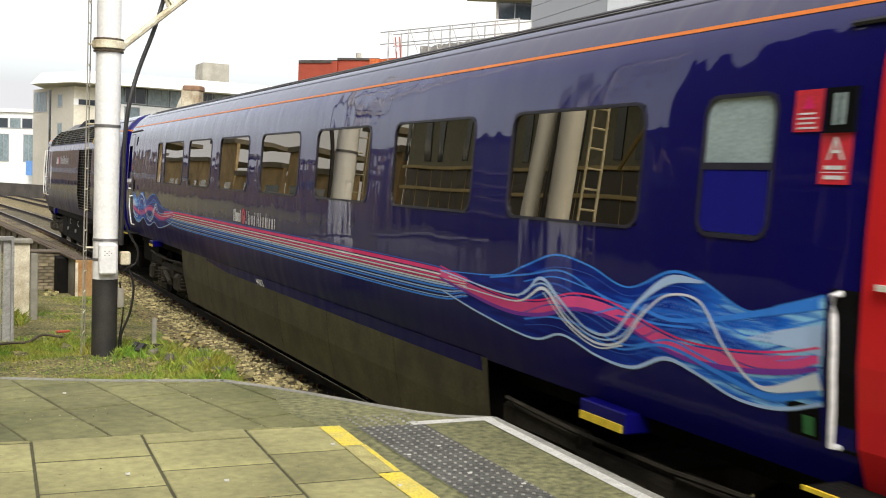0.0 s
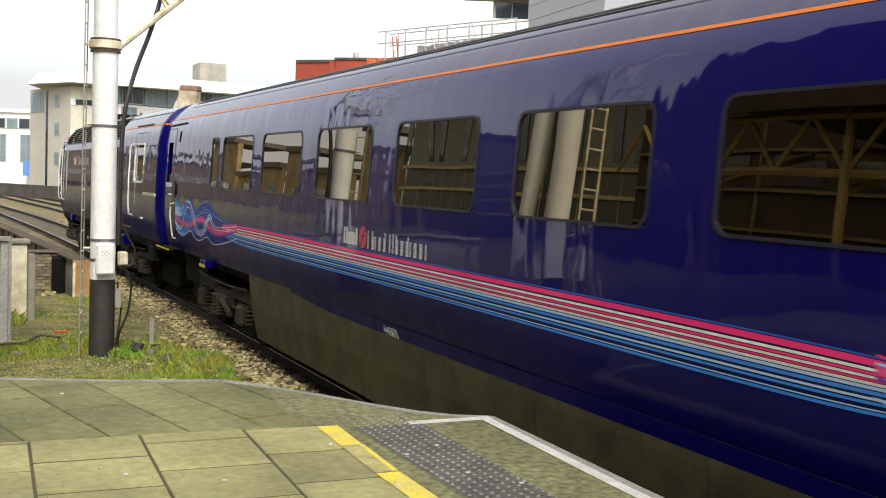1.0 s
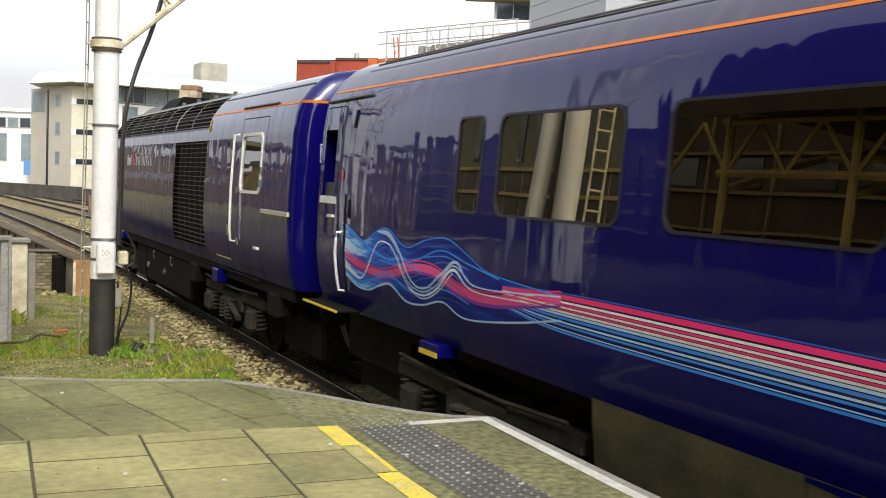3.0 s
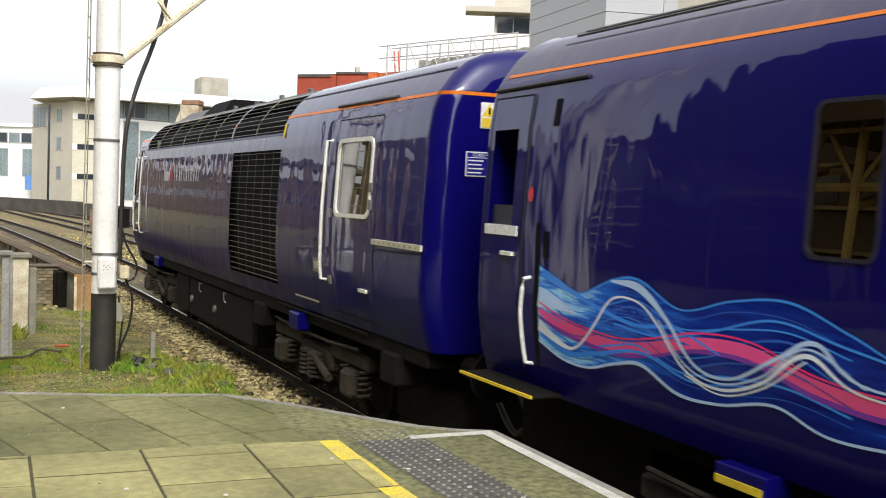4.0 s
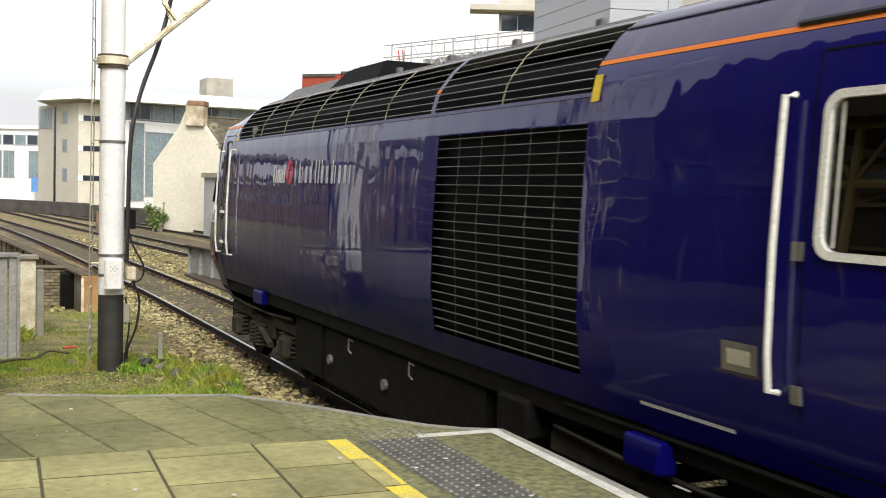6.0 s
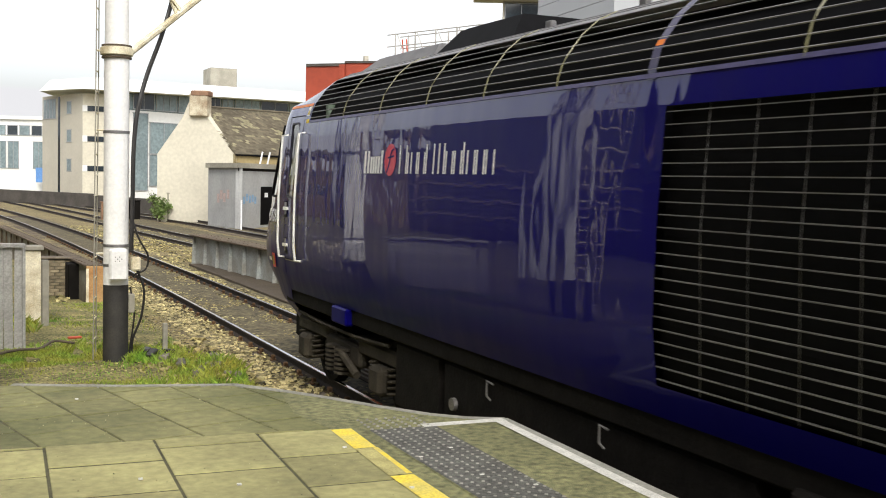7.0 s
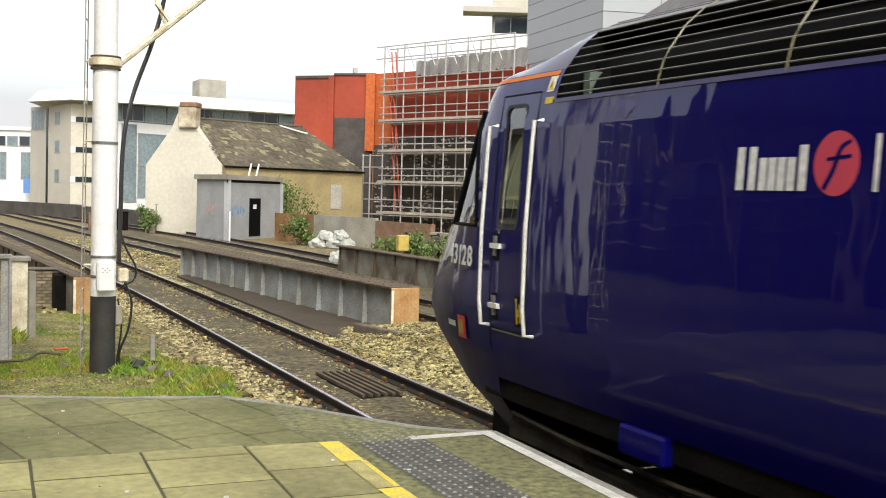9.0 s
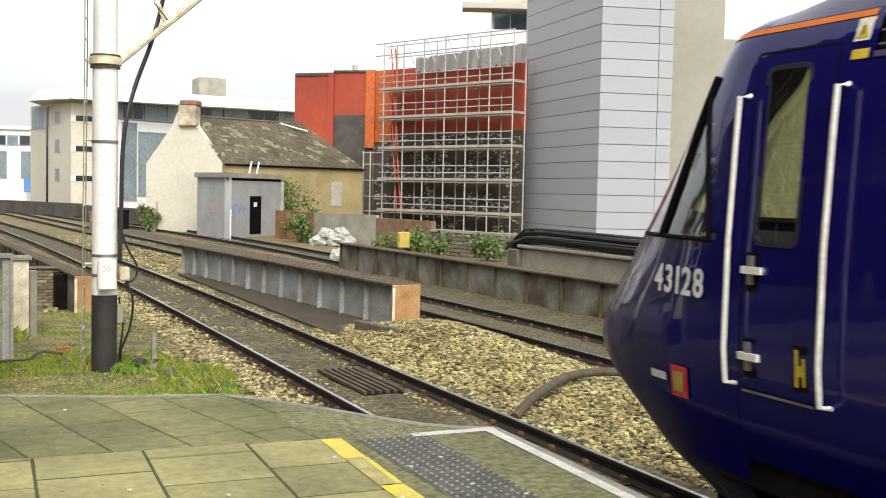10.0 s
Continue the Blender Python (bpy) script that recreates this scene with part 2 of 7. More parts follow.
YBOX = mat("yellow_box", (0.52, 0.38, 0.08), 0.7, var=0.25)
ORANGEBIT = mat("orange_plastic", (0.62, 0.10, 0.04), 0.6)


# ---------------- helpers for meshes ----------------
def part(name, bm, material, parent=None, label="", smooth=False):
    me = bpy.data.meshes.new(name)
    bm.normal_update()
    bm.to_mesh(me)
    bm.free()
    me.materials.append(material)
    if smooth:
        me.polygons.foreach_set("use_smooth", [True] * len(me.polygons))
        me.set_sharp_from_angle(angle=radians(35))
    ob = new(name, me)
    if parent:
        ob.parent = parent
    if label:
        ob["label"] = label
    return ob


def shared(name, me, parent, m):
    ob = new(name, me)
    ob.parent = parent
    ob.matrix_basis = m
    return ob


def empty(name, m=None):
    ob = new(name)
    ob.empty_display_size = 0.3
    if m is not None:
        ob.matrix_world = m
    return ob


def box(bm, x0, x1, y0, y1, z0, z1, bev=0.0, m=None):
    vs = [bm.verts.new((x, y, z)) for z in (z0, z1) for x, y in ((x0, y0), (x1, y0), (x1, y1), (x0, y1))]
    fs = [bm.faces.new([vs[i] for i in q]) for q in ((3, 2, 1, 0), (4, 5, 6, 7), (0, 1, 5, 4), (1, 2, 6, 5), (2, 3, 7, 6), (3, 0, 4, 7))]
    if bev:
        es = list({e for f in fs for e in f.edges})
        r = bmesh.ops.bevel(bm, geom=es, offset=bev, segments=1, affect='EDGES', profile=0.7)
        vs = list({v for f in r["faces"] for v in f.verts} | {v for v in vs if v.is_valid})
    if m is not None:
        for v in vs:
            v.co = m @ v.co
    return vs


def boxm(x0, x1, y0, y1, z0, z1, bev=0.0, m=None):
    bm = bmesh.new()
    box(bm, x0, x1, y0, y1, z0, z1, bev, m)
    return bm


def tube(bm, pts, r, n=8, cap=True):
    pts = [Vector(p) for p in pts]
    rings = []
    for i, p in enumerate(pts):
        d = (pts[min(i + 1, len(pts) - 1)] - pts[max(i - 1, 0)]).normalized()
        a = d.cross(Vector((0, 0, 1)) if abs(d.z) < 0.9 else Vector((1, 0, 0))).normalized()
        b = d.cross(a)
        rr = r[i] if isinstance(r, (list, tuple)) else r
        rings.append([bm.verts.new(p + (a * math.cos(t) + b * math.sin(t)) * rr) for t in (2 * math.pi * k / n for k in range(n))])
    for u, v in zip(rings, rings[1:]):
        for k in range(n):
            bm.faces.new((u[k], u[(k + 1) % n], v[(k + 1) % n], v[k]))
    if cap:
        bm.faces.new(rings[0][::-1]); bm.faces.new(rings[-1])
    return bm


def tubem(pts, r, n=8):
    return tube(bmesh.new(), pts, r, n)


def smoothline(pts, n=8):
    """Catmull-Rom through points of any dimension."""
    P = [np.array(p, float) for p in pts]
    P = [2 * P[0] - P[1]] + P + [2 * P[-1] - P[-2]]
    out = []
    for a, b, c, d in zip(P, P[1:], P[2:], P[3:]):
        for k in range(n):
            t = k / n
            out.append(0.5 * (2 * b + (c - a) * t + (2 * a - 5 * b + 4 * c - d) * t * t + (3 * b - a - 3 * c + d) * t ** 3))
    out.append(P[-2])
    return out


def text_mesh(name, body, size, material, parent, m, label="", bold=0.0):
    cu = bpy.data.curves.new(name, 'FONT')
    cu.body, cu.size, cu.extrude, cu.align_x, cu.align_y = body, size, 0.001, 'CENTER', 'CENTER'
    cu.offset = bold
    tmp = bpy.data.objects.new("tmp", cu)
    scene.collection.objects.link(tmp)
    me = bpy.data.meshes.new_from_object(tmp)
    bpy.data.objects.remove(tmp)
    me.materials.append(material)
    ob = new(name, me)
    ob.parent = parent
    ob.matrix_basis = m
    if label:
        ob["label"] = label
    return ob


def from_arrays(name, verts, faces, material, parent=None):
    me = bpy.data.meshes.new(name)
    me.from_pydata(verts, [], faces)
    me.materials.append(material)
    ob = new(name, me)
    if parent:
        ob.parent = parent
    return ob


def rect_ring(bm, c, u, v, w, h, t, r, depth, n_out, seg=4):
    """Rounded rectangular frame around centre c, in the plane of u and v; t wide, standing out along n_out."""
    def loop(w, h, r, off):
        out = []
        for sx, sy, a0 in ((1, 1, 0), (-1, 1, 90), (-1, -1, 180), (1, -1, 270)):
            for k in range(seg + 1):
                a = radians(a0 + 90 * k / seg)
                out.append(bm.verts.new(c + u * (sx * (w / 2 - r) + r * math.cos(a)) + v * (sy * (h / 2 - r) + r * math.sin(a)) + n_out * off))
        return out
    o0, o1 = loop(w + 2 * t, h + 2 * t, r + t * 0.5, 0), loop(w + 2 * t, h + 2 * t, r + t * 0.5, depth)
    i1, i0 = loop(w, h, r, depth), loop(w, h, r, -0.02)
    n = len(o0)
    for A, B in ((o0, o1), (o1, i1), (i1, i0)):
        for k in range(n):
            bm.faces.new((A[k], A[(k + 1) % n], B[(k + 1) % n], B[k]))


def rect_pane(bm, c, u, v, w, h, r, seg=4):
    out = []
    for sx, sy, a0 in ((1, 1, 0), (-1, 1, 90), (-1, -1, 180), (1, -1, 270)):
        for k in range(seg + 1):
            a = radians(a0 + 90 * k / seg)
            out.append(bm.verts.new(c + u * (sx * (w / 2 - r) + r * math.cos(a)) + v * (sy * (h / 2 - r) + r * math.sin(a))))
    bm.faces.new(out)


# ---------------- tracks ----------------
def curve_x(y):
    """Sideways drift of the near track: a slight bend along the platform, straight past its end, then bending gently away."""
    b = min(max((2.0 - y) / 6.0, 0.0), 1.0)
    return -0.00065 * max(0.0, y - 18.0) ** 2 - 0.11 * b * b * (3 - 2 * b)


def track_1(y):
    return 5.43 + curve_x(y)


def table_x(tab):
    ys, xs = zip(*[(float(p[1]), float(p[0])) for p in smoothline([(x, y) for y, x in tab], 8)])
    return lambda y: float(np.interp(y, ys, xs))


track_2 = table_x([(4, 10.65), (20, 10.65), (35, 9.95), (56, 8.6), (80, 7.2), (108, 5.2), (160, 1.0), (260, -12)])
track_3 = table_x([(30, 14.3), (37, 14.2), (50, 14.0), (64, 13.1), (75, 11.6), (100, 8.9), (150, 5.5), (260, -6)])


# ---------------- train ----------------
HW = [(0.60, 0.98), (0.85, 1.10), (1.02, 1.22), (1.18, 1.245), (1.42, 1.325), (1.8, 1.37), (2.42, 1.365), (3.2, 1.322), (3.45, 1.285), (3.56, 1.252), (3.63, 1.212), (3.80, 1.085), (3.92, 0.945), (4.005, 0.77), (4.055, 0.53), (4.085, 0.24), (4.09, 0.0)]


def hw(z):
    return float(np.interp(z, [a for a, b in HW], [b for a, b in HW]))


def side(u, z, off=0.0):
    """A point on the near side of a vehicle; u along it, towards the rear of the train."""
    return Vector((-hw(z) - off, -u, z))


def shell(bm, us, zs, keep, both=True):
    """The near side (and the far one) as a grid of panels; keep(u, z) says which panels are there."""
    for s in ((-1, 1) if both else (-1,)):
        V = [[bm.verts.new((s * hw(z), -u, z)) for z in zs] for u in us]
        for i in range(len(us) - 1):
            for j in range(len(zs) - 1):
                if keep((us[i] + us[i + 1]) / 2, (zs[j] + zs[j + 1]) / 2):
                    q = (V[i][j], V[i + 1][j], V[i + 1][j + 1], V[i][j + 1])
                    bm.faces.new(q if s < 0 else q[::-1])
    bmesh.ops.remove_doubles(bm, verts=bm.verts[:], dist=0.0005)


def end_wall(bm, u, zs):
    ring = [bm.verts.new((-hw(z), -u, z)) for z in zs] + [bm.verts.new((hw(z), -u, z)) for z in reversed(zs[:-1])]
    bm.faces.new(ring)


def strip(bm, pts, off, n=6, width=None):
    """A painted band on the near side through (u, z, width)."""
    L = smoothline(pts, n) if len(pts) > 2 else [np.array(p, float) for p in pts]
    prev = None
    for i, p in enumerate(L):
        a, b = L[max(i - 1, 0)], L[min(i + 1, len(L) - 1)]
        d = np.array([b[0] - a[0], b[1] - a[1]]); d /= max(np.hypot(*d), 1e-6)
        nrm = np.array([-d[1], d[0]]) * p[2] / 2
        u1, z1, u2, z2 = p[0] + nrm[0], p[1] + nrm[1], p[0] - nrm[0], p[1] - nrm[1]
        cur = (bm.verts.new(side(u1, z1, off)), bm.verts.new(side(u2, z2, off)))
        if prev:
            bm.faces.new((prev[0], cur[0], cur[1], prev[1]))
        prev = cur


def wheelset(parent, u, r):
    bm = bmesh.new()
    for s in (-1, 1):
        rings = []
        for x, rr in ((0.82, 0.09), (0.82, r * 0.35), (0.77, r * 0.8), (0.815, r * 0.86), (0.815, r), (0.715, r), (0.70, r + 0.028), (0.68, r + 0.028), (0.68, r * 0.86), (0.71, r * 0.8), (0.70, r * 0.3)):
            rings.append([bm.verts.new((s * x, rr * math.cos(a), rr * math.sin(a))) for a in (2 * math.pi * k / 28 for k in range(28))])
        for A, B in zip(rings, rings[1:]):
            for k in range(28):
                bm.faces.new((A[k], A[(k + 1) % 28], B[(k + 1) % 28], B[k]))
        bm.faces.new(rings[0])
        # balance weight on the web, so the turning shows
        box(bm, s * 0.775, s * 0.80, -0.09, 0.09, r * 0.45, r * 0.72)
    tube(bm, [(-0.8, 0, 0), (0.8, 0, 0)], 0.08, 10)
    ob = part("wheelset", bm, UNDER, parent, "dirty steel wheelset with polished treads", smooth=True)
    ob.matrix_basis = pose(0, -u, r)
    return ob


BOGIE = mat("dusty_bogie_steel", (0.055, 0.047, 0.034), 0.85, var=0.5, scale=4, bump=0.4, bscale=30, spec=0.2)


def bogie(parent, u, r, base=2.6, inset=0.0):
    """One bogie: side frames with springs, axle boxes and dampers. Returns its wheelsets."""
    bm = bmesh.new()
    for s in (-1, 1):
        xa, xb = s * 0.98, s * 1.12
        lo, hi = min(xa, xb), max(xa, xb)
        box(bm, lo, hi, -u - 1.75, -u - 0.55, 0.66, 0.84, 0.03)
        box(bm, lo, hi, -u + 0.55, -u + 1.75, 0.66, 0.84, 0.03)
        box(bm, lo, hi, -u - 0.6, -u + 0.6, 0.48, 0.74, 0.03)
        box(bm, lo, hi, -u - 0.32, -u + 0.32, 0.32, 0.5, 0.03)
    box(bm, -0.95, 0.95, -u - 0.25, -u + 0.25, 0.5, 0.75, 0.03)
    for a in (-1.72, 1.72):
        box(bm, -0.98, 0.98, -u + a - 0.06, -u + a + 0.06, 0.68, 0.82)
    frame_ob = part("bogie_frame", bm, BOGIE, parent, "grimy welded bogie frame")
    for s in (-1, 1):
        for a in (-base / 2, base / 2):
            part("axle_box", boxm(min(s * 0.96, s * 1.22), max(s * 0.96, s * 1.22), -u + a - 0.17, -u + a + 0.17, 0.32, 0.64, 0.05), BOGIE, frame_ob)
            for da in (-0.27, 0.27):
                bm = bmesh.new()
                n = 36
                tube(bm, [(s * 1.07 + 0.075 * math.cos(k * 0.9), -u + a + da + 0.075 * math.sin(k * 0.9), 0.34 + 0.34 * k / n) for k in range(n + 1)], 0.018, 5)
                part("coil_spring", bm, BOGIE, frame_ob)
        for da in (-0.16, 0.16):
            bm = bmesh.new()
            for k in range(6):
                tube(bm, [(s * 1.14, -u + da, 0.36 + k * 0.055), (s * 1.14, -u + da, 0.39 + k * 0.055)], 0.13, 12)
            part("air_spring", bm, BOGIE, frame_ob)
        part("damper", tubem([(s * 1.2, -u - 0.75, 0.44), (s * 1.2, -u - 0.2, 0.62)], 0.045, 8), BOGIE, frame_ob)
        part("brake_pipe", tubem([(s * 1.16, -u - 1.6, 0.9), (s * 1.17, -u - 0.6, 0.86), (s * 1.17, -u + 0.6, 0.86), (s * 1.16, -u + 1.6, 0.9)], 0.02, 6), BOGIE, frame_ob)
    return [wheelset(parent, u + a, r) for a in (-base / 2, base / 2)]


WHEELS = []
ZBODY = [z for z, w in HW[3:]]


def grid_us(edges, step):
    out = []
    for a, b in zip(edges, edges[1:]):
        n = max(1, math.ceil((b - a) / step))
        out += [a + (b - a) * k / n for k in range(n)]
    return out + [edges[-1]]


def window_frame(parent, u0, u1, z0, z1, t=0.022, r=0.11, material=GASKET, pane=GLASS, name="window", plabel="", off=0.006):
    c = (side((u0 + u1) / 2, z0) + side((u0 + u1) / 2, z1)) / 2
    v = (side(0, z1) - side(0, z0)).normalized()
    uu = Vector((0, -1, 0))
    nn = Vector((-1, 0, 0))
    nn = (nn - v * nn.dot(v)).normalized()
    bm = bmesh.new()
    rect_ring(bm, c, uu, v, u1 - u0, (z1 - z0), t, r, off, nn)
    fr = part(name, bm, material, parent, plabel)
    bm = bmesh.new()
    rect_pane(bm, c - nn * 0.008, uu, v, u1 - u0 + 0.03, (z1 - z0) + 0.03, r)
    part("pane", bm, pane, fr)
    return fr


def wave_group(parent, flip):
    """The flowing bands of the livery at one end of the coach. v is the distance from the end of the pattern."""
    U = (lambda v: 21.52 - v) if not flip else (lambda v: 0.54 + v)
    top = [(4.54, 1.87), (3.47, 1.93), (3.05, 2.04), (2.61, 2.16), (2.16, 2.12), (1.7, 2.02), (1.27, 2.16), (0.98, 2.14), (0.57, 2.01), (0.28, 2.08), (0.0, 2.16)]
    bot = [(4.54, 1.70), (3.78, 1.58), (2.95, 1.5), (2.51, 1.59), (2.06, 1.51), (1.66, 1.5), (1.3, 1.62), (1.0, 1.58), (0.66, 1.5), (0.32, 1.51), (0.0, 1.60)]
    T, B = smoothline(top, 8), smoothline(bot, 8)
    vs = np.linspace(4.3, 0, 60)
    tz = np.interp(-vs, [-p[0] for p in T], [p[1] for p in T]); bz = np.interp(-vs, [-p[0] for p in B], [p[1] for p in B])
    bm = bmesh.new()
    rows = 6
    G = [[bm.verts.new(side(U(v), b + (a - b) * k / rows, 0.003)) for k in range(rows + 1)] for v, a, b in zip(vs, tz, bz)]
    for i in range(len(G) - 1):
        for k in range(rows):
            bm.faces.new((G[i][k], G[i + 1][k], G[i + 1][k + 1], G[i][k + 1]))
    part("wave_field", bm, WAVEFILL_F if flip else WAVEFILL_R, parent, "blue flowing wave pattern")
    def band(name, pts, w, m, off, taper=True):
        bm = bmesh.new()
        n = len(pts)
        strip(bm, [(U(v), z, (w[i] if isinstance(w, (list, tuple)) else w)) for i, (v, z) in enumerate(pts)], off, 8)
        part(name, bm, m, parent)
    pink = [(4.54, 1.85), (3.45, 1.72), (2.85, 1.74), (2.33, 1.85), (1.86, 1.84), (1.43, 1.75), (1.05, 1.70), (0.61, 1.72), (0.26, 1.77), (0.02, 1.83)]
    band("pink_band", pink, [0.05, 0.09, 0.09, 0.08, 0.07, 0.08, 0.08, 0.09, 0.08, 0.04], PINKSOFT, 0.0045)
    band("pink_edge", [(v, z - 0.05) for v, z in pink], [0.02, 0.03, 0.03, 0.03, 0.02, 0.02, 0.03, 0.03, 0.03, 0.02], PINKDEEP, 0.0048)
    for k in range(7):
        f = (k + 1) / 8
        band("thread", [(v, z * (1 - f) + np.interp(-v, [-p[0] for p in B], [p[1] for p in B]) * f + 0.02 * math.sin(v * 4 + k * 1.3)) for v, z in top[2:]], 0.006 + 0.004 * (k % 3), LBLUE if k % 2 else MBLUE, 0.0041 + 0.0001 * k)
    band("end_glow", [(0.55, 1.86), (0.3, 1.90), (0.0, 1.93)], [0.01, 0.08, 0.16], PALE, 0.0047)
    band("pink_thread", [(v, z + 0.06) for v, z in pink], 0.012, PINK, 0.0055)
    band("white_band", [(4.54, 1.87), (3.21, 1.80), (2.81, 1.97), (2.53, 1.85), (2.17, 1.68), (1.85, 1.70), (1.57, 1.94), (1.27, 2.11), (0.95, 2.13)], [0.012, 0.014, 0.026, 0.022, 0.018, 0.022, 0.03, 0.055, 0.014], PALE, 0.006)
    w2 = [(4.08, 1.77), (3.15, 1.76), (2.75, 1.90), (2.42, 1.70), (2.07, 1.60), (1.75, 1.66), (1.48, 1.90), (1.26, 2.02), (0.97, 2.01), (0.75, 1.79), (0.54, 1.63), (0.36, 1.61), (0.01, 1.72)]
    band("white_band", w2, [0.010, 0.013, 0.026, 0.02, 0.018, 0.016, 0.015, 0.014, 0.016, 0.02, 0.018, 0.035, 0.09], ICEWHITE, 0.0075)
    band("white_thread", [(v, z + 0.035) for v, z in w2[1:7]], 0.012, PALE, 0.0068)
    band("white_thread", [(v, z - 0.03) for v, z in w2[2:6]], 0.010, ICEWHITE, 0.0068)
    band("lower_band", bot, [0.014, 0.016, 0.016, 0.017, 0.017, 0.022, 0.026, 0.02, 0.018, 0.02, 0.02], PALE, 0.0062)
    band("upper_band", top, [0.009, 0.010, 0.013, 0.015, 0.013, 0.012, 0.018, 0.016, 0.012, 0.010, 0.009], LBLUE, 0.0058)
    band("blue_band", [(2.08, 1.80), (1.65, 1.90), (1.24, 1.87), (0.82, 1.93), (0.42, 2.02), (0.04, 2.11)], [0.01, 0.02, 0.025, 0.03, 0.04, 0.06], LBLUE, 0.0052)
    band("blue_band", [(3.6, 1.9), (3.0, 1.98), (2.5, 2.05), (2.0, 1.93), (1.5, 1.83), (1.0, 1.85)], 0.014, LBLUE, 0.0052)
    band("blue_band", [(2.3, 1.66), (1.8, 1.60), (1.3, 1.70), (0.8, 1.62), (0.4, 1.56), (0.03, 1.66)], [0.01, 0.014, 0.02, 0.03, 0.04, 0.05], LBLUE, 0.0052)
    # rows of small pale dashes in the weave
    bm = bmesh.new()
    rnd = random.Random(5)
    for r in range(9):
        for k in range(34):
            v = 0.35 + k * 0.033 + (r % 2) * 0.016
            z = 1.98 - r * 0.024 - 0.02 * math.sin(v * 3.2) - 0.05 * (v - 0.8)
            if rnd.random() < 0.8:
                strip(bm, [(U(v), z + 0.007, 0.008), (U(v + 0.006), z - 0.007, 0.008)], 0.0049)
    part("dash_weave", bm, MBLUE2, parent)["kind"] = "stuff"


def wave_fill(name, u_end, sign):
    """Blue field brightening to pale at the end of the coach, with flowing streaks."""
    m = paint(name, (0.02, 0.06, 0.36), coat=0.4)
    nt = m.node_tree; N, L = nt.nodes, nt.links
    b = N["Principled BSDF"]
    tc = N.new("ShaderNodeTexCoord")
    sp = N.new("ShaderNodeSeparateXYZ"); L.new(tc.outputs["Object"], sp.inputs[0])
    mr = N.new("ShaderNodeMapRange")
    mr.inputs[1].default_value, mr.inputs[2].default_value = -u_end + sign * 2.6, -u_end
    L.new(sp.outputs["Y"], mr.inputs[0])
    nz = N.new("ShaderNodeTexNoise"); nz.inputs["Scale"].default_value = 3.0; nz.inputs["Detail"].default_value = 5
    mp = N.new("ShaderNodeMapping"); mp.inputs["Scale"].default_value = (1, 0.5, 5.0)
    L.new(tc.outputs["Object"], mp.inputs[0]); L.new(mp.outputs[0], nz.inputs["Vector"])
    ad = N.new("ShaderNodeMath"); ad.operation = 'MULTIPLY_ADD'; ad.inputs[1].default_value = 0.75; 
    L.new(mr.outputs[0], ad.inputs[0])
    sb = N.new("ShaderNodeMath"); sb.operation = 'SUBTRACT'; sb.inputs[1].default_value = 0.42
    L.new(nz.outputs["Fac"], sb.inputs[0]); 
    s2 = N.new("ShaderNodeMath"); s2.operation = 'MULTIPLY'; s2.inputs[1].default_value = 1.5
    L.new(sb.outputs[0], s2.inputs[0]); L.new(s2.outputs[0], ad.inputs[2])
    rp = N.new("ShaderNodeValToRGB")
    e = rp.color_ramp.elements
    e[0].color, e[1].color = (0.004, 0.009, 0.16, 1), (0.30, 0.66, 1.0, 1)
    e[0].position, e[1].position = 0.0, 0.88
    k = e.new(0.4); k.color = (0.006, 0.035, 0.34, 1)
    k = e.new(0.7); k.color = (0.018, 0.16, 0.74, 1)
    L.new(ad.outputs[0], rp.inputs[0]); L.new(rp.outputs[0], b.inputs["Base Color"])
    return m


WAVEFILL_R = wave_fill("wave_field_rear", 21.52, 1)
WAVEFILL_F = wave_fill("wave_field_front", 0.54, -1)
ICEWHITE = paint("ice_white_livery", (0.76, 0.84, 0.97), coat=0.4)
PINKSOFT = paint("soft_pink_livery", (0.80, 0.09, 0.30), coat=0.4)
PINKDEEP = paint("deep_violet_livery", (0.22, 0.05, 0.42), coat=0.4)
MBLUE2 = paint("dash_blue", (0.10, 0.22, 0.72), coat=0.4)


def word_bars(parent, u0, u1, z0, z1, pattern, stroke, name="lettering_bar"):
    """Unlettered name: a row of plain upright bars. T, t: a tall or low pair; I, i: a tall or low bar; V: three; a space: a gap."""
    wid = {"T": 1.15, "t": 1.0, "I": 0.45, "i": 0.45, "V": 1.5, " ": 0.5}
    total = sum(wid[c] for c in pattern)
    u = u0
    for c in pattern:
        w = wid[c] / total * (u1 - u0)
        top = z1 if c in "TIV" else z0 + (z1 - z0) * 0.74
        a, b = u + stroke * 0.7, u + w - stroke * 0.7
        for x in {"T": (a, b), "t": (a, b), "I": (a,), "i": (a,), "V": (a, (a + b) / 2, b), " ": ()}[c]:
            bm = bmesh.new()
            strip(bm, [(x, z0, stroke), (x, top, stroke)], 0.004)
            part(name, bm, WHITE, parent)
        u += w


EMBLEM = paint("rose_emblem", (0.58, 0.075, 0.12), coat=0.4)


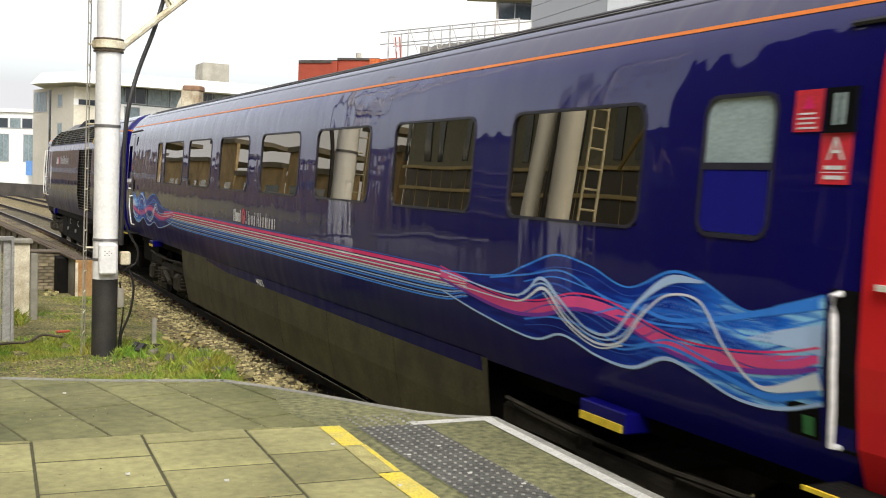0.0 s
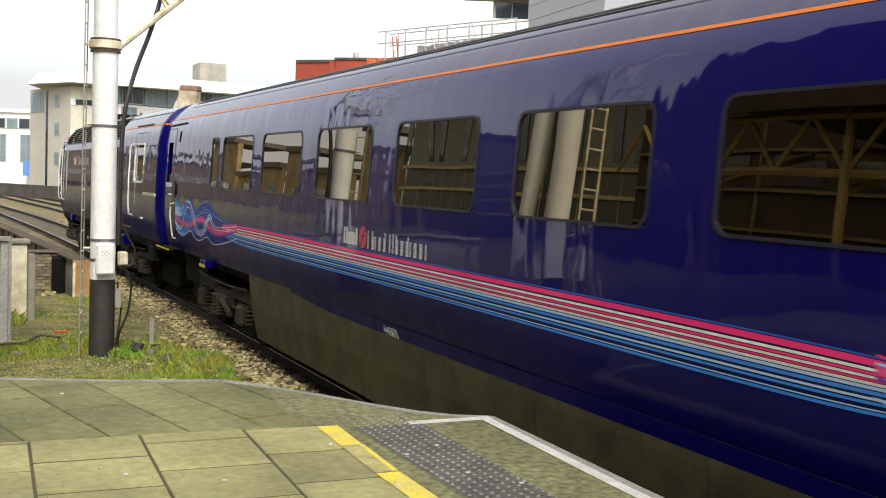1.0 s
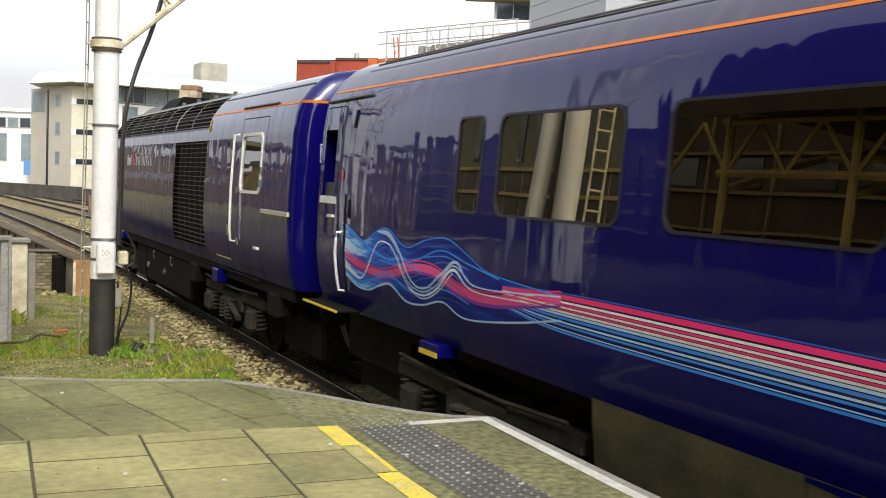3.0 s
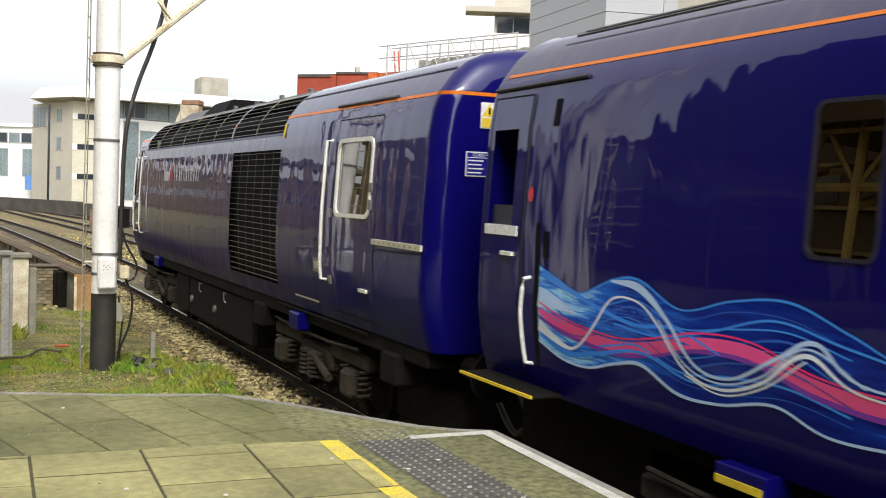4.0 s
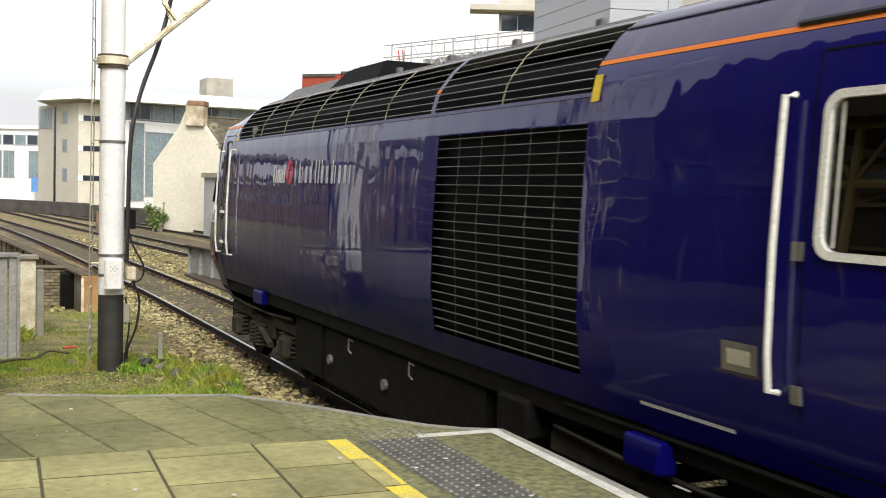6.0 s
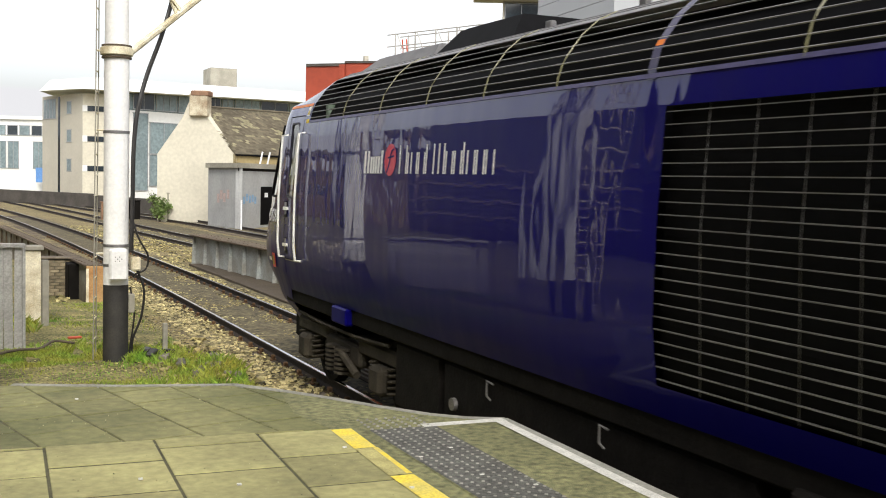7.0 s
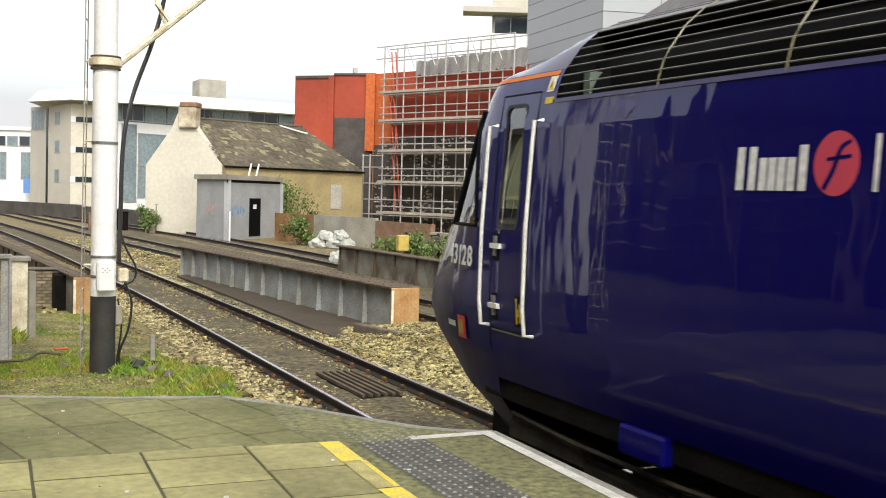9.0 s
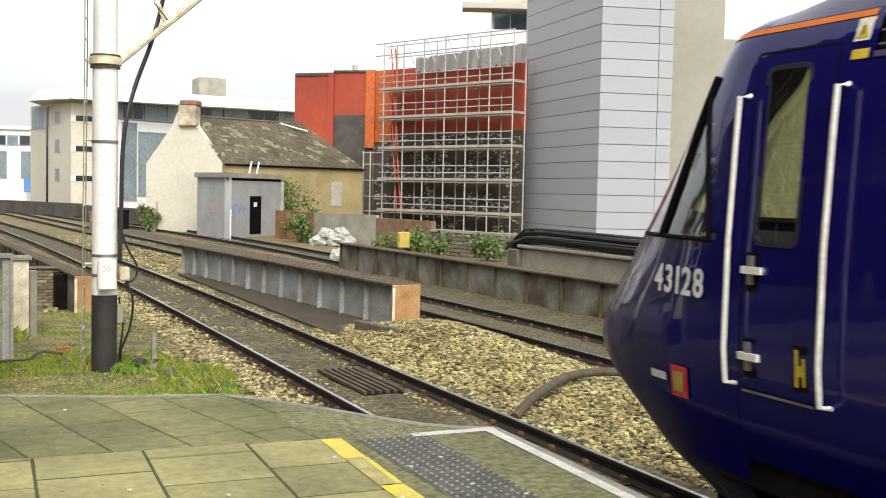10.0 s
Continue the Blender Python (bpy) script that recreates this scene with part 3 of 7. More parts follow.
def disc(parent, u, z, r, m, name="emblem"):
    bm = bmesh.new()
    bm.faces.new([bm.verts.new(side(u + r * 0.92 * math.cos(a), z + r * math.sin(a), 0.004)) for a in (2 * math.pi * k / 24 for k in range(24))])
    em = part(name, bm, m, parent, "round pink emblem")
    bm = bmesh.new(); strip(bm, [(u - r * 0.45, z - r * 0.8, r * 0.2), (u - r * 0.1, z - r * 0.2, r * 0.2), (u + r * 0.15, z + r * 0.45, r * 0.17), (u + r * 0.55, z + r * 0.68, r * 0.12)], 0.0055); part("emblem_slash", bm, BLUE, em)
    bm = bmesh.new(); strip(bm, [(u - r * 0.4, z + r * 0.12, r * 0.12), (u + r * 0.6, z + r * 0.22, r * 0.12)], 0.0055); part("emblem_slash", bm, BLUE, em)
    return em


def flat(parent, name, u0, u1, z0, z1, m, off=0.004, label="", depth=0.0):
    """A plate or panel on the near side."""
    bm = bmesh.new()
    if depth:
        a, b, c, d = side(u0, z0, off), side(u1, z0, off), side(u1, z1, off), side(u0, z1, off)
        vs = [bm.verts.new(p) for p in (a, b, c, d)] + [bm.verts.new(p + Vector((depth, 0, 0))) for p in (a, b, c, d)]
        for q in ((0, 1, 2, 3), (7, 6, 5, 4), (0, 4, 5, 1), (1, 5, 6, 2), (2, 6, 7, 3), (3, 7, 4, 0)):
            bm.faces.new([vs[i] for i in q])
    else:
        n = max(1, round((z1 - z0) / 0.2))
        for k in range(n):
            za, zb = z0 + (z1 - z0) * k / n, z0 + (z1 - z0) * (k + 1) / n
            bm.faces.new([bm.verts.new(p) for p in (side(u0, za, off), side(u1, za, off), side(u1, zb, off), side(u0, zb, off))])
    bmesh.ops.remove_doubles(bm, verts=bm.verts[:], dist=0.0003)
    return part(name, bm, m, parent, label)


def outline(parent, name, u0, u1, z0, z1, m, w=0.012, off=0.003):
    """The dark gap round a door."""
    bm = bmesh.new()
    n = 8
    zz = [z0 + (z1 - z0) * k / n for k in range(n + 1)]
    for u in (u0, u1):
        for a, b in zip(zz, zz[1:]):
            strip(bm, [(u, a, w), (u, b, w)], off)
    for z in (z0, z1):
        strip(bm, [(u0, z, w), (u1, z, w)], off)
    return part(name, bm, m, parent)


def rail_on_side(parent, u, z0, z1, r=0.022, out=0.07, m=CHROME, name="handrail", bow=0.0):
    L = [side(u, z1, 0), side(u, z1 - 0.01, out)] + [side(u + bow * math.sin(math.pi * k / 8), z1 + (z0 - z1) * k / 8, out) for k in range(1, 8)] + [side(u, z0 + 0.01, out), side(u, z0, 0)]
    return part(name, tubem(L, r, 10), m, parent, "pale upright handrail", smooth=True)


def build_coach():
    coach = empty("coach")
    tagged(coach, "dark blue passenger coach with wave livery and tinted windows", "railway coach", kind="")
    wins = [(3.24, 3.68)] + [(u, u + 1.72) for u in (3.99, 6.22, 8.56, 10.96, 13.36, 15.75, 18.14)] + [(20.48, 21.05)]
    drop = (-0.34, 0.06)
    edges = [-0.45, drop[0], drop[1]] + [e for w in wins for e in w] + [21.75, 22.3, 22.55]
    us = grid_us(edges, 1.3)
    zs = [z for z in ZBODY if z <= 3.63]
    def keep(u, z):
        if 2.42 < z < 3.2 and any(a < u < b for a, b in wins):
            return False
        if 2.42 < z < 3.2 and drop[0] < u < drop[1]:
            return False
        return True
    bm = bmesh.new()
    shell(bm, us, zs, keep)
    part("body_side", bm, BLUE, coach, "gloss dark blue side", smooth=True)
    bm = bmesh.new()
    shell(bm, grid_us([-0.45, 22.55], 1.3), [z for z in ZBODY if z >= 3.63], lambda u, z: True)
    roof = part("roof", bm, BLUE_ROOF, coach, "dusty blue-grey curved roof, paled for sky light", smooth=True)
    bm = bmesh.new(); strip(bm, [(0.2, 3.865, 0.010), (22.3, 3.865, 0.010)], 0.006); part("roof_seam", bm, GASKET, roof)
    bm = bmesh.new(); strip(bm, [(0.2, 3.99, 0.12), (22.3, 3.99, 0.12)], 0.007); part("roof_crown", bm, ROOFCROWN, roof, "sooty grey crown of the roof")
    for z in (3.945, 3.985, 4.02, 4.045):
        part("roof_rib", tubem([side(0.2, z, 0.012), side(22.3, z, 0.012)], 0.011, 6), ROOFCROWN, roof)
    for u in (-0.45, 22.55):
        bm = bmesh.new(); end_wall(bm, u, ZBODY); part("end_wall", bm, BLUE, coach)
    # dark interior: floor, far lining, partition
    part("cabin_floor", boxm(-1.2, 1.25, -22.3, 0.35, 1.3, 1.4), INTERIOR, coach)
    part("far_lining", boxm(0.9, 1.2, -22.3, 0.35, 1.41, 3.69), INTERIOR, coach)
    part("cabin_ceiling", boxm(-0.95, 0.95, -22.3, 0.35, 3.7, 3.78), INTERIOR, coach)
    for k in range(17):
        u = 4.2 + k * 0.92
        bm = bmesh.new()
        box(bm, -1.1, -0.25, -u - 0.06, -u + 0.06, 1.7, 2.62, 0.04)
        box(bm, -1.1, -0.25, -u - 0.5, -u, 1.72, 1.86, 0.04)
        part("seat", bm, INTERIOR, coach)
    # orange line, gutter
    bm = bmesh.new(); strip(bm, [(-0.35, 3.645, 0.027), (22.5, 3.645, 0.027)], 0.005); part("orange_line", bm, ORANGE, coach, "thin orange cantrail line")
    for a, b in ((-0.43, 0.95), (21.5, 22.5)):
        part("door_gutter", tubem([side(a, 3.53, 0.012), side(b, 3.545, 0.012)], 0.016, 6), GASKET, coach)
    # windows
    for a, b in wins[:-1]:
        window_frame(coach, a, b, 2.42, 3.2, r=0.11 if b - a > 1 else 0.06)
    tw = window_frame(coach, *wins[-1], 2.42, 3.2, pane=FROST, r=0.10)
    flat(tw, "lower_panel", wins[-1][0] + 0.01, wins[-1][1] - 0.01, 2.43, 2.80, BLUE2, 0.002, "plain bright blue lower panel")
    flat(tw, "glazing_bar", wins[-1][0], wins[-1][1], 2.79, 2.83, GASKET, 0.006)
    # stripes along the whole side
    lines = [(1.905, 0.010, MBLUE), (1.876, 0.036, PINK), (1.838, 0.016, WHITE), (1.818, 0.014, PINK), (1.799, 0.014, WHITE), (1.782, 0.012, PINK), (1.764, 0.016, WHITE), (1.742, 0.018, PALE), (1.716, 0.020, LBLUE), (1.684, 0.014, PALE), (1.660, 0.016, LBLUE), (1.626, 0.008, PALE), (1.606, 0.018, LBLUE)]
    for z, w, m in lines:
        bm = bmesh.new()
        strip(bm, [(4.2, z * 0.55 + 0.81, w * 0.7), (5.6, z, w), (11, z, w), (16.4, z, w), (17.5, z * 0.55 + 0.81, w * 0.7)], 0.004, 10)
        part("stripe", bm, m, coach)
    wave_group(coach, False)
    wave_group(coach, True)
    # name on the side
    word_bars(coach, 9.62, 10.04, 1.945, 2.125, "TiitI", 0.045)
    disc(coach, 10.20, 2.04, 0.115, EMBLEM)
    word_bars(coach, 10.34, 11.81, 1.93, 2.12, "TittI VttIttt", 0.022)
    text_mesh("coach_number", "44003", 0.15, WHITE, coach, pose(-hw(1.12) - 0.036, -10.80, 1.12, 112, 0, -90))
    bm = bmesh.new(); strip(bm, [(7.4, 1.175, 0.03), (9.4, 1.125, 0.13), (13.0, 1.12, 0.15), (17.6, 1.12, 0.15)], 0.012, 8); part("lower_valance", bm, BLUE, coach, "blue lower edge of the body side", smooth=True)
    # leading door with its droplight down
    outline(coach, "door_gap", -0.40, 0.22, 1.28, 3.46, BLACK)
    dr = flat(coach, "door_window_frame", drop[0] - 0.03, drop[1] + 0.10, 2.36, 2.44, WHITE, 0.01, "pale sill of a lowered droplight", depth=0.05)
    flat(coach, "droplight_glass", drop[0] + 0.02, drop[1] - 0.02, 2.44, 2.60, GASKET, -0.03)
    flat(coach, "door_handle", -0.05, 0.12, 2.205, 2.235, CHROME, 0.03, "small bright door handle", depth=0.03)
    flat(coach, "door_hinge", 0.585, 0.65, 3.20, 3.40, BLACK, 0.01, depth=0.02)
    flat(coach, "door_hinge", 0.585, 0.65, 2.22, 2.42, BLACK, 0.01, depth=0.02)
    flat(coach, "door_pillar", 0.24, 0.27, 1.35, 3.46, GASKET, 0.006)
    # flat black sheet paints the shade of the hollow by the door
    flat(coach, "step_recess_shade", 0.46, 0.53, 1.40, 2.48, BLACK, 0.004)
    rail_on_side(coach, 0.40, 1.40, 2.06, 0.015, 0.06, WHITE, bow=-0.03)
    bm = bmesh.new()
    bm.faces.new([bm.verts.new(side(0.35 + 0.035 * math.cos(a), 2.69 + 0.06 * math.sin(a), 0.01)) for a in (2 * math.pi * k / 16 for k in range(16))])
    part("warning_disc", bm, SIGNRED, coach, "small red warning disc")
    st = part("footstep", boxm(-1.52, -1.20, -0.75, 0.42, 1.195, 1.22, 0.006), UNDER, coach, "door footstep with yellow edge")
    part("step_edge", boxm(-1.535, -1.515, -0.75, 0.42, 1.20, 1.222), YELLOW, st, "yellow step edge")
    # trailing door, red
    flat(coach, "red_door", 21.76, 22.34, 1.22, 3.49, RED, 0.014, "bright red passenger door")
    flat(coach, "door_handle", 21.86, 22.0, 2.22, 2.25, CHROME, 0.04, "small bright door handle", depth=0.03)
    rail_on_side(coach, 21.62, 1.40, 2.18, 0.017, 0.06, WHITE, bow=0.03)
    # shade behind the handrail, painted as a flat black sheet
    flat(coach, "rail_recess_shade", 21.55, 21.74, 1.38, 2.2, BLACK, 0.003)
    st = part("footstep", boxm(-1.52, -1.20, -22.5, -21.6, 1.195, 1.22, 0.006), UNDER, coach, "door footstep with yellow edge")
    part("step_edge", boxm(-1.535, -1.515, -22.5, -21.6, 1.20, 1.222), YELLOW, st, "yellow step edge")
    s1 = flat(coach, "notice", 21.19, 21.39, 2.99, 3.21, SIGNRED, 0.006, "red notice with unreadable white lines")
    for k in range(4):
        flat(s1, "notice_line", 21.22, 21.36 - 0.02 * (k % 2), 3.005 + k * 0.025, 3.015 + k * 0.025, WHITE, 0.008)
    bm = bmesh.new()
    bm.faces.new([bm.verts.new(side(u, z, 0.008)) for u, z in ((21.25, 3.11), (21.33, 3.11), (21.29, 3.185))])
    part("notice_triangle", bm, PINK, s1)
    flat(coach, "door_light", 21.42, 21.62, 2.98, 3.21, BLACK, 0.02, "black indicator lamp box", depth=0.03)
    for du in (0.05, 0.10):
        flat(coach, "lamp_lens", 21.43 + du, 21.46 + du, 3.02, 3.18, FROST, 0.024)
    s2 = flat(coach, "coach_letter_sign", 21.40, 21.61, 2.72, 2.98, SIGNRED, 0.006, "red coach sign lettered A")
    text_mesh("letter", "A", 0.17, WHITE, s2, pose(-hw(2.9) - 0.010, -21.505, 2.895, 90, 0, -90))
    for z in (2.795, 2.745):
        flat(s2, "sign_bar", 21.44, 21.57, z, z + 0.02, WHITE, 0.009)
    flat(s2, "sign_rule", 21.42, 21.59, 2.778, 2.783, WHITE, 0.009)
    flat(coach, "green_label", 21.38, 21.46, 1.42, 1.52, mat("green_label", (0.03, 0.22, 0.06), 0.5), 0.006, "small green label on a black plate")
    flat(coach, "label_plate", 21.26, 21.5, 1.40, 1.58, BLACK, 0.004)
    # underframe: skirts, bogies, steps
    bm = bmesh.new(); box(bm, -1.02, 1.02, -22.3, 0.2, 1.0, 1.2); part("underframe", bm, UNDER, coach)
    for k in range(6):
        u0 = 5.35 + k * 2.06
        bm = bmesh.new()
        zz = [0.24, 0.7, 1.0, 1.2]
        xx = [1.10, 1.20, 1.235, 1.25]
        L = [[bm.verts.new((-x, -u, z)) for z, x in zip(zz, xx)] for u in (u0, u0 + 2.05)]
        for j in range(3):
            bm.faces.new((L[0][j], L[1][j], L[1][j + 1], L[0][j + 1]))
        part("skirt_panel", bm, SKIRT, coach, "dirty olive-grey underframe skirt panel")
    bm = bmesh.new(); box(bm, -1.08, 1.15, -17.7, -5.4, 0.26, 1.1); part("equipment_case", bm, UNDER, coach)
    flat(coach, "louvre", 9.2, 9.9, 0.55, 1.02, BLACK, -0.03)
    part("jack_pad", boxm(-1.36, -1.15, -3.02, -2.60, 1.07, 1.19, 0.01), BLUE, coach)
    part("pad_edge", boxm(-1.372, -1.362, -3.0, -2.62, 1.075, 1.12), YELLOW, coach, "yellow painted edge")
    part("jack_pad", boxm(-1.36, -1.15, -19.85, -19.3, 1.05, 1.19, 0.01), BLUE, coach)
    part("pad_edge", boxm(-1.372, -1.362, -19.82, -19.32, 1.055, 1.11), YELLOW, coach, "yellow painted edge")
    for u in (3.3, 19.5):
        WHEELS.extend((w, 0.457) for w in bogie(coach, u, 0.457))
    for a, b in ((-0.4, 1.5), (20.9, 22.4)):
        part("buffer_beam", boxm(-0.95, 0.95, -b, -a, 0.55, 1.02, 0.03), UNDER, coach)
    # plain box added below the coach end to block the bright ballast behind
    part("gap_block", boxm(-0.8, 0.8, -1.3, 0.35, 0.2, 0.56, 0.04), UNDER, coach)
    # gangway and couplers at the leading end
    bm = bmesh.new()
    box(bm, -0.5, 0.5, 0.45, 0.75, 1.3, 3.3, 0.05)
    part("gangway", bm, BLACK, coach, "black rubber gangway")
    part("coupler", boxm(-0.12, 0.12, 0.3, 1.0, 0.85, 1.1, 0.03), UNDER, coach)
    for x in (-0.5, -0.75, 0.55):
        part("hose", tubem(smoothline([(x, 0.42, 1.0), (x, 0.6, 0.7), (x, 0.85, 0.55), (x, 1.15, 0.75), (x, 1.3, 0.95)], 5), 0.03, 7), CABLE, coach)
    return coach


BLUE2 = paint("bright_blue_panel", (0.012, 0.012, 0.22), rough=0.5, coat=0.0)


HOOP = mat("olive_hoop", (0.24, 0.23, 0.13), 0.45)
SLATD = mat("radiator_slat", (0.15, 0.146, 0.146), 0.32, spec=0.9, var=0.4, scale=3)


def build_power_car():
    pc = empty("power_car")
    tagged(pc, "dark blue diesel power car with sloping nose and roof grilles", "locomotive")
    u0, u1 = -17.0, -1.65           # straight part of the side
    win = (-3.98, -2.99)
    gr = (-8.76, -6.27)
    cabw = (-16.87, -16.57)
    edges = [u0, *cabw, -16.15, *gr, *win, u1]
    edges = sorted(edges)
    us = grid_us(edges, 1.0)
    zs = [1.18, 1.3, 1.4, 1.8, 2.42, 2.8, 3.18, 3.2, 3.38, 3.45, 3.56, 3.63]
    def keep(u, z):
        if win[0] < u < win[1] and 2.42 < z < 3.2: return False
        if cabw[0] < u < cabw[1] and 2.42 < z < 3.38: return False
        if gr[0] < u < gr[1] and 1.4 < z < 3.18: return False
        if -16.15 < u < -6.27 and z > 3.38: return False
        return True
    bm = bmesh.new()
    shell(bm, us, zs, keep)
    part("body_side", bm, BLUE, pc, "gloss dark blue side", smooth=True)
    top = [3.63, 3.80, 3.92, 4.005, 4.055, 4.085, 4.09]
    bm = bmesh.new(); shell(bm, grid_us([-6.27, u1], 1.0), top, lambda u, z: True); part("rear_roof", bm, BLUE_ROOF, pc, "dusty blue rear roof, paled for sky light", smooth=True)
    bm = bmesh.new(); shell(bm, grid_us([-16.15, -6.27], 1.0), [3.92, 4.005, 4.055, 4.085, 4.09], lambda u, z: True)
    part("centre_roof", bm, mat("grey_roof_panel", (0.20, 0.195, 0.20), 0.4, var=0.35, scale=1.5), pc, "dusty grey centre roof panel", smooth=True)
    for x in (-0.62, -0.36, 0.36):
        bm = tubem([(x, 1.75, 4.03 + 0.04 * (abs(x) < 0.5)), (x, 6.2, 4.03 + 0.04 * (abs(x) < 0.5))], 0.022, 6)
        part("roof_rib", bm, BLUE_ROOF, pc)
    part("roof_rib", tubem([side(-6.25, 3.86, 0.004), side(-1.7, 3.86, 0.004)], 0.014, 6), BLUE_ROOF, pc)
    bm = bmesh.new()
    prev = None
    for k in range(7):          # sinks towards the nose
        f = 1 - 0.59 * (k / 6) ** 1.2
        row = [(-hw(z), 3.63 + (z - 3.63) * f) for z in top]
        row += [(-x, z) for x, z in row[-2::-1]]
        cur = [bm.verts.new((x, 16.15 + 0.85 * k / 6, z)) for x, z in row]
        if prev:
            for j in range(len(cur) - 1):
                bm.faces.new((prev[j], prev[j + 1], cur[j + 1], cur[j]))
        prev = cur
    part("cab_roof", bm, BLUE_ROOF, pc, "dusty blue cab roof, paled for sky light, sinking towards the nose", smooth=True)
    # rounded rear corner and end wall
    bm = bmesh.new()
    Z = ZBODY
    ring = []
    for k in range(7):
        a = radians(90 * k / 6)
        du, dx = 0.2 * math.sin(a), 0.2 * (1 - math.cos(a))
        ring.append([bm.verts.new((-max(hw(z) - dx * min(1, hw(z) / 0.4), 0), -(u1 + du), z - (dx * 1.1 if z > 3.7 else 0))) for z in Z])
    for A, B in zip(ring, ring[1:]):
        for j in range(len(Z) - 1):
            bm.faces.new((A[j], B[j], B[j + 1], A[j + 1]))
    L = ring[-1]
    mir = [bm.verts.new((-v.co.x, v.co.y, v.co.z)) for v in L]
    for j in range(len(Z) - 1):
        bm.faces.new((L[j], mir[j], mir[j + 1], L[j + 1]))
    bmesh.ops.remove_doubles(bm, verts=bm.verts[:], dist=0.0005)
    part("end_wall", bm, BLUE, pc, smooth=True)
    bm = bmesh.new()
    prev = None
    w0 = hw(3.60)
    for k in range(9):
        if k < 7:
            a = radians(90 * k / 6)
            x, y, n = -(w0 - 0.2 * (1 - math.cos(a))), -(u1 + 0.2 * math.sin(a)), Vector((-math.cos(a), -math.sin(a), 0))
        else:
            x, y, n = (-0.8, 0.0)[k - 7], 1.45, Vector((0, -1, 0))
        cur = [bm.verts.new(Vector((x, y, z)) + n * 0.006) for z in (3.588, 3.622)]
        if prev: bm.faces.new((prev[0], cur[0], cur[1], prev[1]))
        prev = cur
    part("end_orange_line", bm, ORANGE, pc)
    sg = part("warning_sign", boxm(-0.88, -0.71, 1.438, 1.446, 3.29, 3.53), WHITE, pc, "white electrical warning sign with yellow triangle")
    bm = bmesh.new(); bm.faces.new([bm.verts.new((x, 1.436, z)) for x, z in ((-0.87, 3.40), (-0.72, 3.40), (-0.795, 3.52))]); part("sign_triangle", bm, YELLOW, sg)
    part("sign_panel", boxm(-0.87, -0.72, 1.434, 1.437, 3.30, 3.385), YELLOW, sg)
    part("sign_bolt", boxm(-0.805, -0.785, 1.432, 1.4345, 3.42, 3.48), BLACK, sg)
    pl = part("data_panel", boxm(-1.02, -0.70, 1.440, 1.4455, 2.84, 3.07), WHITE, pc, "white-edged data panel, lettered CLASS 43")
    part("panel_face", boxm(-1.01, -0.71, 1.437, 1.4395, 2.85, 3.06), BLUE2, pl)
    part("panel_rule", boxm(-1.01, -0.71, 1.434, 1.4365, 3.012, 3.018), WHITE, pl)
    text_mesh("panel_title", "CLASS 43", 0.045, WHITE, pl, pose(-0.86, 1.4355, 3.04, 90, 0, 0))
    for k in range(4):
        part("panel_line", boxm(-1.0, -0.86 + 0.02 * (k % 2), 1.434, 1.4365, 2.87 + k * 0.037, 2.882 + k * 0.037), WHITE, pl)
        part("panel_line", boxm(-0.80, -0.72, 1.434, 1.4365, 2.87 + k * 0.037, 2.882 + k * 0.037), WHITE, pl)
    # nose
    prof = [(0.68, 0.78), (0.82, 1.12), (1.0, 1.53), (1.2, 1.93), (1.42, 2.28), (1.58, 2.43), (1.68, 2.44), (1.95, 2.25), (2.2, 2.01), (2.42, 1.79), (2.6, 1.61), (2.9, 1.33), (3.2, 1.06), (3.4, 0.87), (3.5, 0.79), (3.63, 0.65), (3.72, 0.45), (3.80, 0.16)]
    sm = smoothline(prof, 3)
    bm = bmesh.new()
    rows = []
    K = 22
    for z, Lz in sm:
        z, Lz = float(z), max(float(Lz), 0.015)
        w = hw(z if z < 3.63 else 3.63 + (z - 3.63) / 0.41)
        row = []
        for k in range(2 * K + 1):
            a = math.pi * k / (2 * K)
            c, s = math.cos(a), math.sin(a)
            row.append(bm.verts.new((-w * math.copysign(abs(c) ** (2 / 2.5), c), 17.0 + Lz * abs(s) ** (2 / 2.5), z)))
        rows.append(row)
    gb = bmesh.new()
    for A, B in zip(rows, rows[1:]):
        for k in range(2 * K):
            q = (A[k + 1], A[k], B[k], B[k + 1])
            z = (A[k].co.z + B[k].co.z) / 2
            y = (A[k].co.y + A[k + 1].co.y + B[k].co.y + B[k + 1].co.y) / 4 - 17.0
            if 2.42 < z < 3.38 and y > 0.27 + 0.17 * (z - 2.42):
                gb.faces.new([gb.verts.new(v.co) for v in q])      # glazed
            else:
                bm.faces.new(q)
    bm.faces.new(rows[-1]); bm.faces.new(rows[0][::-1])
    bmesh.ops.remove_doubles(gb, verts=gb.verts[:], dist=0.0005)
    part("nose", bm, BLUE, pc, "sloping gloss dark blue nose", smooth=True)
    part("windscreen", gb, GLASS_CAB, pc, "wrap-round cab windscreen", smooth=True)

    def on_nose(z, f, off=0.0):
        """A point on the near flank of the nose; f from 0 at the cab door to 1 at the tip."""
        Lz = float(np.interp(z, [float(p[0]) for p in sm], [float(p[1]) for p in sm])) + off
        s = min(max(f, 0.0), 1.0)
        y = Lz * s
        c = (1 - (y / Lz) ** 2.5) ** (1 / 2.5)
        return Vector((-(hw(z) + off) * c, 17.0 + y, z))

